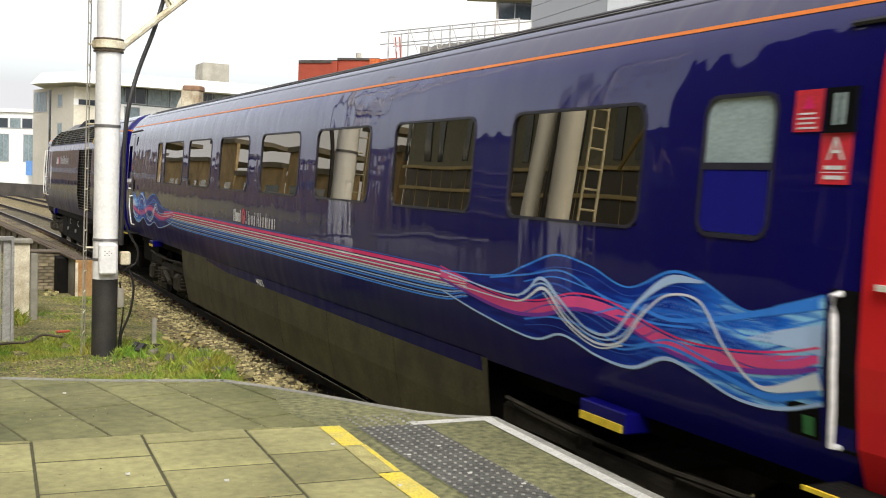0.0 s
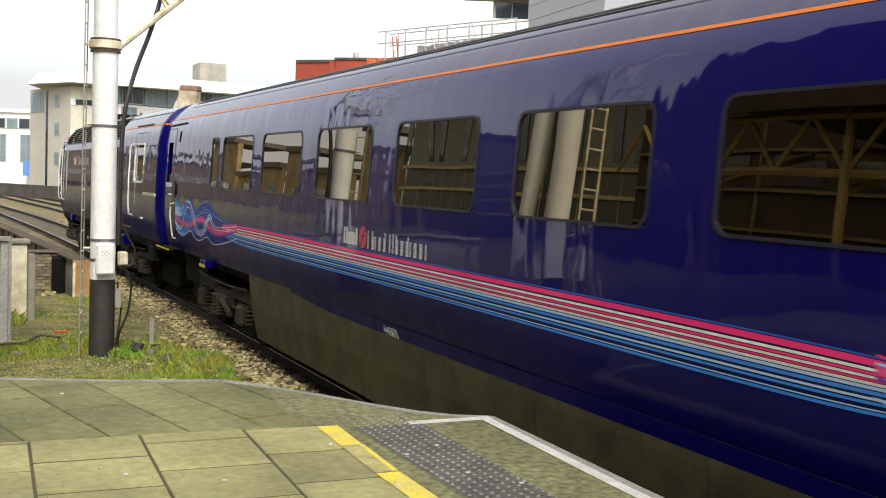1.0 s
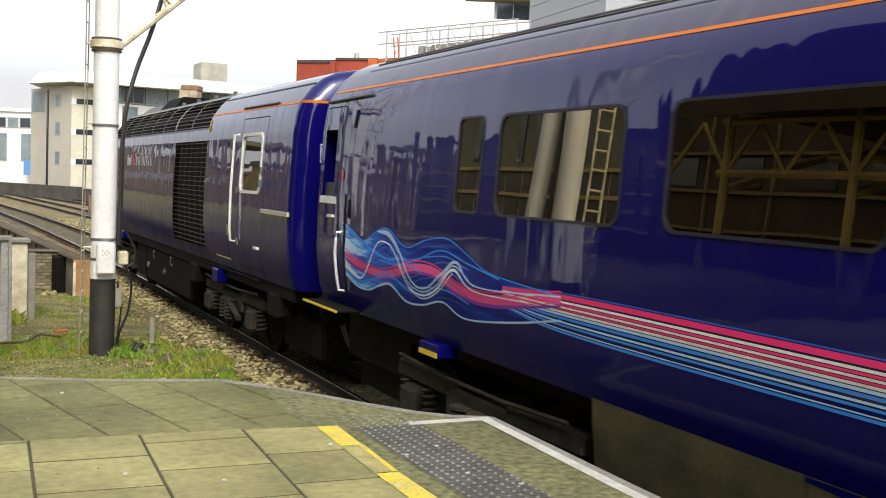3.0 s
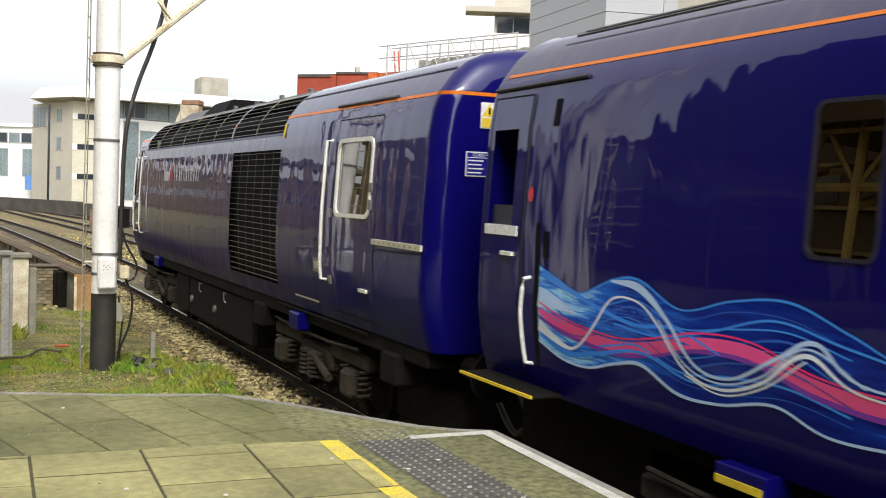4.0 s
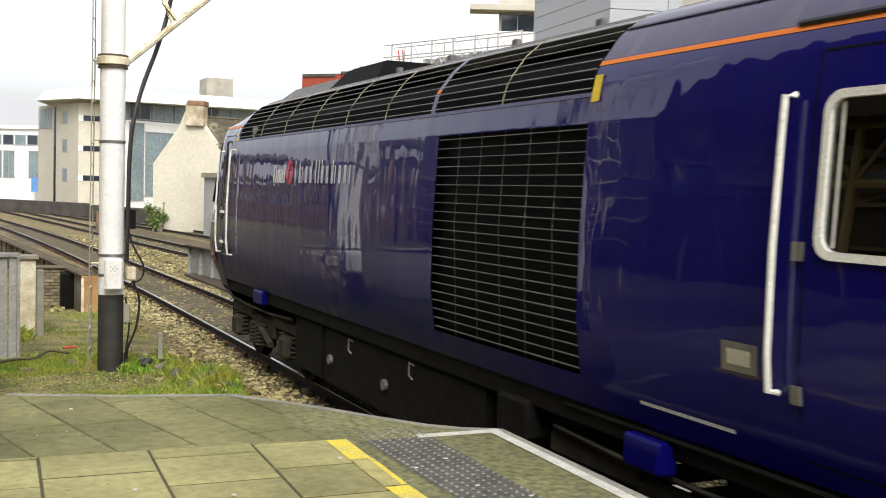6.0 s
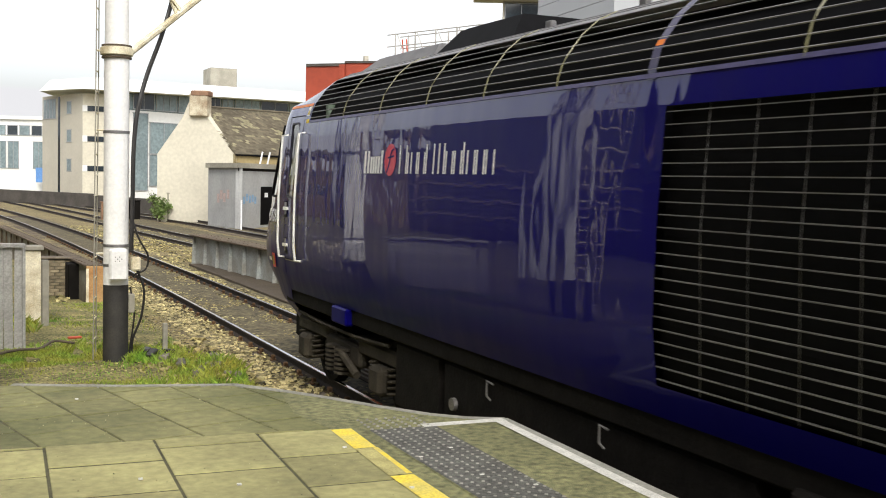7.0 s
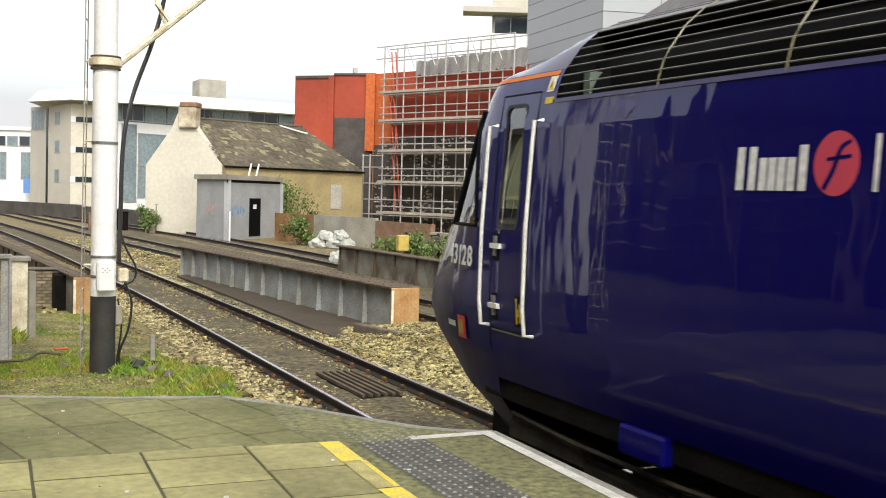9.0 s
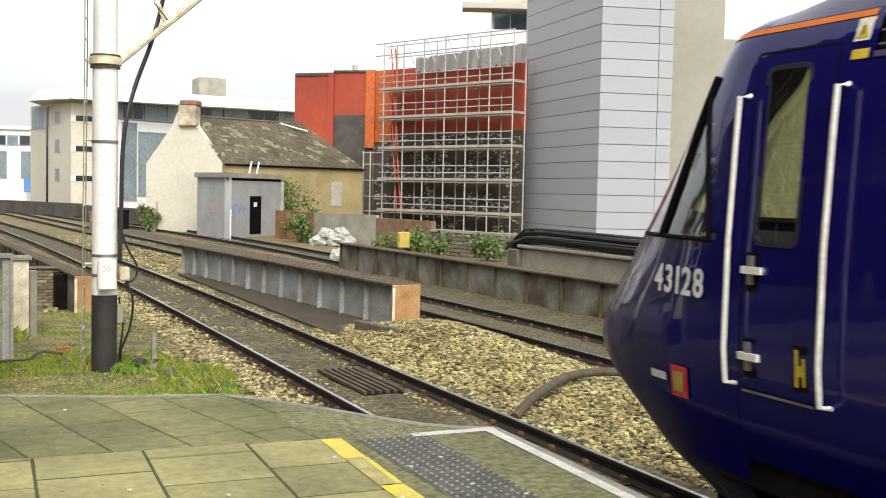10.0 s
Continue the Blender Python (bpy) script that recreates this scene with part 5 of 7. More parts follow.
stones("ballast_stones", lambda r: (r.uniform(5.5, 9.5) , r.uniform(35, 60)), 3000, 7, 0.06, lambda x, y: -0.17, "pale ballast between the tracks further off")


stones("soil_pebbles", lambda r: (r.uniform(-0.2, 3.8), r.uniform(12.5, 23)), 4200, 9, 0.022, lambda x, y: -0.085, "pale pebbles and crumbs among the weeds")
stones("rubble_stones", lambda r: (r.uniform(0.9, 2.6), r.uniform(17.5, 25)), 220, 11, 0.06, lambda x, y: -0.09, "brown rubble scattered below the abutment")
stones("fallen_stones", lambda r: (r.uniform(2.6, 3.9), r.uniform(13.5, 18)), 160, 10, 0.075, lambda x, y: -0.09, "larger brown stones at the edge of the weeds")


# ---------------- platform ----------------
SLABBASE = mat("mossy_screed", (0.085, 0.080, 0.038), 0.95, var=0.35, scale=2.0, bump=0.3, bscale=50, fine=0.2)


GRIT = mat("platform_grit", (0.40, 0.37, 0.22), 0.95, var=0.3, island=0.8)


def platform():
    pf = empty("platform")
    tagged(pf, "station platform end paved with worn square slabs", "platform", kind="structure")
    out = [(-14, 11.4), (0.48, 9.39), (1.32, 9.06), (2.20, 8.84), (2.50, 8.47), (2.77, 8.08), (3.03, 7.65), (3.30, 7.25), (3.52, 7.05), (3.77, 6.93), (3.72, 5.0), (3.70, -30), (-14, -30)]
    bm = bmesh.new()
    t = [bm.verts.new((x, y, 0.906)) for x, y in out]
    b = [bm.verts.new((x, y, -0.3)) for x, y in out]
    bm.faces.new(t[::-1])
    n = len(out)
    for i in range(n):
        bm.faces.new((t[i], t[(i + 1) % n], b[(i + 1) % n], b[i]))
    bmesh.ops.recalc_face_normals(bm, faces=bm.faces[:])
    part("platform_body", bm, SLABBASE, pf)
    # tarmac margin along the edge and the sloping end
    bm = bmesh.new()
    poly = [(x - 0.02, y - 0.02) for x, y in out[4:10]] + [(3.68, 5.0), (3.66, -20), (2.40, -20), (2.45, 6.95), (2.34, 7.6)]
    bm.faces.new([bm.verts.new((x, y, 0.9155)) for x, y in poly])
    bmesh.ops.recalc_face_normals(bm, faces=bm.faces[:])
    part("tarmac_margin", bm, TARMAC, pf, "rough grey tarmac margin")
    # nosing along the edge
    bm = bmesh.new()
    L = out[1:12]
    for (xa, ya), (xb, yb) in zip(L, L[1:]):
        d = Vector((xb - xa, yb - ya, 0)).normalized(); nn = Vector((-d.y, d.x, 0))
        A, B = Vector((xa, ya, 0)), Vector((xb, yb, 0))
        P = [A - nn * -0.02, B - nn * -0.02, B - nn * 0.055, A - nn * 0.055]
        vs = [bm.verts.new(p + Vector((0, 0, 0.919))) for p in P] + [bm.verts.new(p + Vector((0, 0, 0.84))) for p in P]
        for q in ((0, 1, 2, 3), (0, 4, 5, 1), (2, 6, 7, 3), (1, 5, 6, 2), (3, 7, 4, 0)):
            bm.faces.new([vs[i] for i in q])
    bmesh.ops.recalc_face_normals(bm, faces=bm.faces[:])
    part("edge_nosing", bm, COPING, pf, "pale worn platform edge")
    # dark tarmac patch with tactile studs inside the white line
    bm = bmesh.new()
    bm.faces.new([bm.verts.new((x, y, 0.9195)) for x, y in ((2.66, 6.9), (3.63, 6.86), (3.58, 4.9), (3.58, -20), (2.66, -20))])
    bmesh.ops.recalc_face_normals(bm, faces=bm.faces[:])
    part("edge_strip", bm, TARMAC, pf, "olive tarmac strip behind the white line")
    bm = bmesh.new()
    bm.faces.new([bm.verts.new((x, y, 0.9215)) for x, y in ((2.67, 6.89), (3.17, 6.87), (3.14, 4.9), (3.14, -20), (2.67, -20))])
    bmesh.ops.recalc_face_normals(bm, faces=bm.faces[:])
    part("tactile_strip", bm, DARKTAR, pf, "dark strip set with raised studs")
    V, Fc = [], []
    for i in range(7):
        for j in range(70):
            x, y = 2.70 + i * 0.072, 7.2 - j * 0.072
            b0 = len(V)
            V += [(x + 0.014 * math.cos(a), y + 0.014 * math.sin(a), 0.918) for a in (k * math.pi / 3 for k in range(6))]
            V += [(x + 0.009 * math.cos(a), y + 0.009 * math.sin(a), 0.927) for a in (k * math.pi / 3 for k in range(6))]
            Fc += [(b0 + k, b0 + (k + 1) % 6, b0 + 6 + (k + 1) % 6, b0 + 6 + k) for k in range(6)] + [tuple(b0 + 6 + k for k in range(6))]
    ob = from_arrays("tactile_studs", V, Fc, COPING, pf)
    ob["kind"] = "stuff"
    def line(name, pts, w, m, z):
        bm = bmesh.new()
        for a, b in zip(pts, pts[1:]):
            A, B = Vector((*a, z)), Vector((*b, z))
            d = (B - A).normalized(); nn = Vector((-d.y, d.x, 0)) * w / 2
            bm.faces.new([bm.verts.new(p) for p in (A - nn, B - nn, B + nn, A + nn)])
        bmesh.ops.recalc_face_normals(bm, faces=bm.faces[:])
        for f in bm.faces:
            if f.normal.z < 0: f.normal_flip()
        return part(name, bm, m, pf)
    line("white_line", [(3.08, 6.90), (3.74, 6.88)], 0.10, WLINE, 0.9225)
    line("white_line", [(3.685, 6.93), (3.62, 5.0), (3.60, -20)], 0.085, WLINE, 0.9235)
    line("yellow_line", [(2.50, 7.0), (2.475, 6.45)], 0.15, YLINE, 0.9178)
    line("worn_yellow_line", [(2.475, 6.44), (2.45, 5.79)], 0.15, YWORN, 0.9178)
    line("worn_yellow_edge", [(2.54, 6.44), (2.51, 5.79)], 0.035, YLINE, 0.9186)
    line("yellow_line", [(2.45, 5.77), (2.36, -20)], 0.15, YLINE, 0.9178)
    # slabs: square to the track by the yellow line, turned towards the end beyond; cut where they meet
    rnd = random.Random(2)

    def cut(poly, planes):
        """Keep of a convex polygon what lies inside all half-planes (point, inward normal)."""
        for p, n in planes:
            res = []
            for u, v in zip(poly, poly[1:] + poly[:1]):
                du, dv = (u - p).dot(n), (v - p).dot(n)
                if du >= 0: res.append(u)
                if du * dv < 0: res.append(u + (v - u) * (du / (du - dv)))
            poly = res
            if len(poly) < 3: return []
        return poly

    def lay(origin, ang, w, l, offs, planes, cols, rows_, gap, gapr, stone):
        ex, ey = Vector((math.cos(ang), math.sin(ang))), Vector((-math.sin(ang), math.cos(ang)))
        for i in range(*cols):
            for j in range(*rows_):
                o = origin + ex * (i * w) + ey * (j * l + offs[i % len(offs)])
                q = [o + ex * a + ey * b for a, b in ((gap, gapr), (w - gap, gapr), (w - gap, l - gapr), (gap, l - gapr))]
                q = cut(q, planes)
                if len(q) < 3: continue
                c = sum(q, Vector((0, 0))) / len(q)
                if max((p - c).length for p in q) < 0.1: continue
                z = 0.9135 + rnd.uniform(-0.003, 0.001)
                bm = bmesh.new()
                hi = [bm.verts.new((c.x + (p.x - c.x) * 0.99, c.y + (p.y - c.y) * 0.99, z)) for p in q]
                mid = [bm.verts.new((p.x, p.y, z - 0.005)) for p in q]
                lo = [bm.verts.new((p.x, p.y, z - 0.03)) for p in q]
                bm.faces.new(hi)
                for A, B in ((lo, mid), (mid, hi)):
                    for k in range(len(q)):
                        bm.faces.new((A[k], A[(k + 1) % len(q)], B[(k + 1) % len(q)], B[k]))
                bmesh.ops.recalc_face_normals(bm, faces=bm.faces[:])
                part("paving_slab", bm, stone, pf)
    V2 = lambda x, y: Vector((x, y))
    seam_p, seam_n = V2(1.5, 7.12), V2(0.06, 1.0).normalized()
    lay(V2(1.195, 6.24), radians(-2.6), 0.685, 0.665, [0.0, 0.2, 0.37], [(seam_p, -seam_n), (V2(2.44, 6), V2(-1, 0)), (V2(0, -6.0), V2(0, 1))], (-10, 3), (-19, 3), 0.009, 0.017, SLAB)
    end_n = V2(-0.30, -0.95).normalized()
    lay(V2(1.06, 7.1), radians(13), 0.50, 0.475, [0.0, 0.2, 0.08], [(seam_p, seam_n), (V2(2.2, 8.80), end_n), (V2(0.48, 9.34), V2(-0.14, -0.99)), (V2(2.45, 8.45), V2(-0.8, -0.6)), (V2(2.46, 7.0), V2(-1.0, 0.22).normalized())], (-9, 6), (-3, 9), 0.009, 0.012, SLABOLD)
    # small pale chips of litter
    bm = bmesh.new()
    for x, y in ((2.72, 6.1), (3.0, 6.25), (2.35, 6.5), (0.9, 8.6), (2.9, 5.6), (3.1, 5.3), (1.5, 5.9), (2.4, 5.5), (1.0, 6.2)):
        box(bm, x - 0.012, x + 0.012, y - 0.009, y + 0.009, 0.9165, 0.926)
    part("litter_chip", bm, WLINE, pf)
    # moss crumbs along the joints and specks of grit
    rc = np.random.RandomState(12)
    V, Fc = [], []
    for k in range(1500):
        x, y = rc.uniform(-2.5, 2.4), rc.uniform(3.0, 8.9)
        if y > 9.2 - 0.2 * x: continue
        s0, a = rc.uniform(0.002, 0.006), rc.uniform(0, 6.28)
        b0 = len(V)
        V += [(x + s0 * 1.4 * math.cos(a + j * 2.1), y + s0 * 1.4 * math.sin(a + j * 2.1), 0.909) for j in range(3)] + [(x, y, 0.914 + s0 * 0.8)]
        Fc += [(b0, b0 + 1, b0 + 3), (b0 + 1, b0 + 2, b0 + 3), (b0 + 2, b0, b0 + 3)]
    from_arrays("grit", V, Fc, GRIT, pf)["kind"] = "stuff"


platform()


# ---------------- signal post with ladder, bracket and cable ----------------
POSTBLACK = mat("worn_black_band", (0.022, 0.021, 0.020), 0.7, var=0.5, scale=4, col2=(0.040, 0.036, 0.03))


def signal_post():
    sp = empty("signal_post", pose(2.25, 16.28, 0))
    tagged(sp, "white tubular post with black base, ladder and bracket arm", "post")
    bm = bmesh.new(); tube(bm, [(0, 0, -0.3), (0, 0, 1.04)], 0.182, 24); part("black_base", bm, POSTBLACK, sp, "black painted base", smooth=True)
    bm = bmesh.new(); tube(bm, [(0, 0, 1.04), (0.0, 0, 4.42)], 0.180, 24); part("shaft", bm, WHITEPOLE, sp, "white painted shaft", smooth=True)
    bm = bmesh.new(); tube(bm, [(0, 0, 4.42), (0.0, 0, 9.0)], 0.172, 24); part("upper_shaft", bm, WHITEPOLE, sp, smooth=True)
    bm = bmesh.new(); tube(bm, [(0, 0, 4.38), (0, 0, 4.40), (0, 0, 4.50), (0, 0, 4.52)], [0.19, 0.235, 0.235, 0.19], 20); part("collar", bm, CREAMWOOD, sp, "bolted collar")
    for z in (4.36, 4.53):
        bm = bmesh.new(); tube(bm, [(0, 0, z - 0.012), (0, 0, z + 0.012)], 0.215, 20); part("collar_band", bm, RUSTTOP, sp)
    for z in (1.62, 1.33, 3.28):
        bm = bmesh.new(); tube(bm, [(0, 0, z - 0.02), (0, 0, z + 0.02)], 0.19, 20); part("strap", bm, STEEL, sp)
    # bracket arm and its upper strut
    part("bracket_arm", tubem([(0.18, 0, 4.44), (1.28, -0.05, 5.42), (2.2, -0.08, 6.25)], 0.05, 8), CREAMWOOD, sp, "cream diagonal bracket arm")
    part("arm_plate", boxm(-0.02, 0.02, -0.04, 0.04, -0.16, 0.16, 0.0, pose(0.80, -0.04, 5.25, 0, -40, 0)), CREAMWOOD, sp)
    part("strut", tubem([(0.16, 0, 6.9), (0.72, 0, 5.42), (0.86, -0.02, 5.06)], 0.035, 8), CREAMWOOD, sp)
    # ladder standing beside the post
    lad = empty("ladder", Matrix.Identity(4))
    lad.parent = sp
    for sgn in (-1, 1):
        dx, dy = 0.035 * sgn, 0.14 * sgn
        part("stile", tubem([(-0.30 + dx, dy, -0.05), (-0.27 + dx, dy, 4.5), (-0.26 + dx, dy, 8.5)], 0.010, 6), CONC, lad)
    for k in range(28):
        z = 0.25 + k * 0.3
        part("rung", tubem([(-0.335 + z * 0.006, -0.14, z), (-0.265 + z * 0.006, 0.14, z)], 0.010, 6), CREAMWOOD, lad)
    for z in (1.5, 3.3, 4.45):
        part("standoff", tubem([(-0.28, 0, z), (-0.17, 0, z)], 0.015, 6), CREAMWOOD, lad)
    # equipment box and junction
    b = part("equipment_box", boxm(-0.13, 0.13, -0.33, -0.18, 1.12, 1.58, 0.03), WHITEPOLE, sp, "white equipment case")
    bm = bmesh.new()
    for i in range(4):
        for j in range(3):
            if (i + j) % 2 == 0:
                box(bm, -0.06 + i * 0.03, -0.045 + i * 0.03, -0.334, -0.331, 1.40 + j * 0.03, 1.415 + j * 0.03)
    part("case_marks", bm, SLAT, b)["kind"] = "stuff"
    part("junction_box", boxm(0.20, 0.34, -0.15, 0.0, 1.25, 1.45, 0.02), CREAMWOOD, sp, "small cream junction box")
    part("foot_box", boxm(0.17, 0.26, -0.1, 0.05, 0.62, 0.9, 0.01), CONC, sp)
    pts = [(0.95, 0.1, 6.2), (0.84, 0.2, 5.37), (0.66, 0.1, 4.75), (0.45, 0.1, 4.15), (0.30, 0.0, 3.6), (0.24, -0.05, 3.05), (0.22, -0.1, 2.3), (0.2, -0.15, 1.73), (0.20, -0.15, 1.55)]
    part("cable", tubem(smoothline(pts, 6), 0.032, 8), CABLE, sp, "thick black hanging cable", smooth=True)
    pts = [(0.19, -0.1, 2.1), (0.30, -0.12, 1.75), (0.44, -0.12, 1.48), (0.42, -0.1, 1.28), (0.28, -0.08, 1.2), (0.24, -0.05, 1.15)]
    part("loop_cable", tubem(smoothline(pts, 6), 0.016, 6), CABLE, sp)
    pts = [(0.30, -0.05, 1.25), (0.40, -0.05, 0.95), (0.36, -0.05, 0.55), (0.24, -0.02, 0.2), (0.25, 0, -0.1)]
    part("down_cable", tubem(smoothline(pts, 6), 0.019, 6), CABLE, sp)
    part("down_cable", tubem(smoothline([(0.2, -0.05, 1.0), (0.26, -0.05, 0.6), (0.21, 0, 0.1), (0.2, 0, -0.1)], 6), 0.014, 6), CABLE, sp)


signal_post()


# ---------------- plate girders of the bridge ----------------
def plate_girder(label, xa, ya, xb, yb, h, flange, paint_m, nrib, end_face=True):
    """From (xa, ya), the near end, to (xb, yb); stiffened web, wide rusty top flange, end plate."""
    L = math.hypot(xb - xa, yb - ya)
    g = empty("plate_girder", pose(xa, ya, 0, 0, 0, math.degrees(math.atan2(yb - ya, xb - xa)) - 90))
    tagged(g, label, "bridge girder")
    wx = -flange * 0.22           # two webs, one near each edge of the flange
    for s in (-1, 1):
        x = wx * -s
        part("web", boxm(x - 0.02, x + 0.02, 0.0, L, -0.35, h - 0.03), paint_m, g)
    part("top_flange", boxm(-flange / 2, flange / 2, -0.02, L, h - 0.03, h + 0.02, 0.008), RUSTTOP, g, "rusty riveted top flange")
    part("bottom_flange", boxm(-flange / 2, flange / 2, 0, L, -0.40, -0.35), RUSTTOP, g)
    for k in range(nrib):
        y = 0.15 + (L - 0.3) * k / (nrib - 1)
        for s in (-1, 1):
            bm = bmesh.new()
            t = 0.014
            x0, x1, x2 = s * (flange * 0.22 + 0.02), s * (flange * 0.22 + 0.02 + 0.20 * flange), s * (flange * 0.22 + 0.02 + 0.12 * flange)
            vs = [bm.verts.new((x, y + dy, z)) for dy in (-t, t) for x, z in ((x0, -0.3), (x1, -0.3), (x2, h - 0.03), (x0, h - 0.03))]
            for q in ((0, 1, 2, 3), (7, 6, 5, 4), (1, 5, 6, 2), (0, 4, 5, 1)):
                bm.faces.new([vs[i] for i in q])
            bmesh.ops.recalc_face_normals(bm, faces=bm.faces[:])
            part("stiffener", bm, paint_m if paint_m is GIRDER else RUSTTOP, g)
    if end_face:
        part("end_plate", boxm(-flange / 2, flange / 2, -0.06, -0.02, -0.35, h, 0.01), RUSTEND, g, "pale rust-stained end plate")
        part("end_edge", boxm(-flange / 2 - 0.004, -flange / 2 + 0.05, -0.075, -0.055, -0.35, h - 0.05), CREAMWOOD, g)
    bm = bmesh.new()
    for k in range(int(L / 0.35)):
        for x in (-flange * 0.3, flange * 0.3):
            tube(bm, [(x, 0.2 + k * 0.35, h + 0.015), (x, 0.2 + k * 0.35, h + 0.032)], 0.02, 6)
    ob = part("rivets", bm, RUSTTOP, g); ob["kind"] = "stuff"
    return g


plate_girder("grey plate girder with rusty flange and stained end", 8.60, 19.75, 7.38, 34.6, 0.76, 0.64, GIRDER, 13)
plate_girder("rust-streaked dark plate girder beyond the second track", 13.75, 15.0, 13.3, 36.2, 0.72, 0.5, GIRDERD, 14)
plate_girder("weathered plate girder beside the near track", 2.86, 23.9, 1.75, 42.0, 0.68, 0.36, GIRDERD, 14)
bm = boxm(6.72, 8.35, 0, 15.6, -0.25, -0.10, 0.01, pose(0.18, 18.2, 0, 0, 0, 0.0))
tagged(part("walkway", bm, APRON), "dark bitumen strip at the foot of the girder", "walkway", kind="structure")


# ---------------- wall, cabinets and timber at the platform's end ----------------
def fence():
    f = empty("fence", pose(0, 0, 0))
    tagged(f, "silvered timber fence panels with capped posts", "fence")
    me = bpy.data.meshes.new("board")
    bm = boxm(-0.065, 0.065, -0.012, 0.012, -0.2, 1.52, 0.006); bm.to_mesh(me); bm.free(); me.materials.append(WOOD)
    for k in range(14):
        shared("board", me, f, pose(0.98 - k * 0.14, 17.58 + k * 0.01, 0, 0, random.Random(k).uniform(-0.6, 0.6), 0))
    part("cap_rail", boxm(-1.0, 1.08, 17.52, 17.66, 1.50, 1.57, 0.01), WOOD, f)
    part("end_post", boxm(1.03, 1.08, 17.5, 17.6, -0.2, 1.52, 0.01), WOOD, f)


fence()
cb = empty("cabinet", pose(1.38, 20.6, 0))
tagged(cb, "flaking cream timber cabinet with a flat cap", "cabinet")
part("body", boxm(-0.2, 0.14, -0.15, 0.2, -0.1, 1.26, 0.01), CREAMWOOD, cb)
part("cap", boxm(-0.24, 0.19, -0.2, 0.24, 1.26, 1.34, 0.015), CONC, cb, "weathered flat cap")
for x in (-0.08, 0.03):
    part("batten", boxm(x - 0.012, x + 0.012, -0.165, -0.15, -0.1, 1.25), CREAMWOOD, cb)
tagged(part("concrete_post", boxm(1.50, 1.62, 19.95, 20.1, -0.2, 1.12, 0.015), CONC), "short weathered concrete post", "post")
pw = empty("abutment_wall")
tagged(pw, "low brick abutment wall below the girder", "wall", kind="structure")
me = bpy.data.meshes.new("brick"); bm = boxm(-0.106, 0.106, -0.05, 0.05, -0.031, 0.031, 0.004); bm.to_mesh(me); bm.free(); me.materials.append(mat("old_brick", (0.30, 0.25, 0.16), 0.95, var=0.4, scale=6, obrand=0.4, bump=0.3))
part("core", boxm(1.65, 2.62, 26.03, 26.35, -0.6, 0.68), JOINT, pw)
for r in range(16):
    for k in range(5):
        shared("brick", me, pw, pose(1.76 + k * 0.225 - (r % 2) * 0.1, 26.0, -0.5 + r * 0.075))
part("pier", boxm(2.45, 2.75, 25.2, 25.9, -0.5, 0.62, 0.02), UNDER, pw, "dark pier")
part("coping", boxm(1.6, 2.6, 25.9, 26.45, 0.68, 0.72, 0.01), SLEEPER, pw)
st = empty("marker_stub", pose(3.05, 16.7, 0))
tagged(st, "short grey marker stub in the grass", "marker")
part("stub", boxm(-0.035, 0.035, -0.035, 0.035, -0.1, 0.38, 0.008), CONC, st)
rs = random.Random(21)
for k in range(9):
    x, y = rs.uniform(-0.34, 0.05), rs.uniform(-0.35, 0.25)
    tagged(part("scrap", boxm(-rs.uniform(0.05, 0.15), rs.uniform(0.05, 0.12), -0.06, 0.05, -0.03, rs.uniform(0.03, 0.09), 0.02, pose(3.05 + x, 16.7 + y, -0.06, rs.uniform(-14, 14), rs.uniform(-14, 14), rs.uniform(0, 180))), CABLE), "dark broken scrap lying round the marker stub", "debris", "scrap round the marker")
for k, (x, y, l, r) in enumerate(((2.93, 16.05, 0.42, 70), (3.05, 15.45, 0.55, 78), (3.2, 14.8, 0.5, 66), (3.5, 15.2, 0.34, 20), (3.55, 14.4, 0.3, 110), (3.65, 15.9, 0.4, 85))):
    tagged(part("stone_block", boxm(-l / 2, l / 2, -0.07, 0.07, -0.08, 0.05, 0.025, pose(x, y, -0.05, 4 * (k % 3) - 4, 3, r)), STONEW), "broken stone edging half sunk in the weeds", "stone", "sunken edging stones")
tagged(part("debris", boxm(-0.12, 0.10, -0.04, 0.04, 0, 0.035, 0.012, pose(1.86, 18.0, 0.0, 0, 0, 12)), ORANGEBIT), "scrap of orange plastic in the weeds", "debris")
bm = bmesh.new()
tube(bm, smoothline([(0.2, 16.2, 0.0), (0.9, 16.9, 0.02), (1.25, 17.1, 0.0), (1.5, 17.6, 0.03), (1.8, 17.5, 0.0)], 5), 0.022, 6)
tagged(part("cable", bm, BROWNCABLE), "loose cable lying in the weeds", "cable")
bm = bmesh.new()
tube(bm, smoothline([(6.5, 11.45, -0.12), (6.95, 11.75, 0.05), (7.6, 12.3, 0.10), (8.15, 12.7, 0.11), (8.8, 12.85, 0.10), (9.7, 12.8, 0.0)], 6), 0.062, 10)
tagged(part("conduit", bm, BROWNCABLE, smooth=True), "thick dusty conduit crossing the ballast", "pipe")
gt = empty("track_grating", pose(5.56, 14.2, 0))
tagged(gt, "rusty barred grating between the rails", "grating")
# solid dark plate under the bars stands in for the shaded gaps
part("frame", boxm(-0.31, 0.31, -0.80, 1.2, -0.16, -0.125, 0.01), UNDER, gt)
for k in range(6):
    part("bar", boxm(-0.305 + k * 0.112, -0.255 + k * 0.112, -0.78, 1.18, -0.125, -0.075, 0.006), RUSTTOP, gt)
bl = empty("timber_baulk")
tagged(bl, "weathered timber baulk in the ballast", "timber")
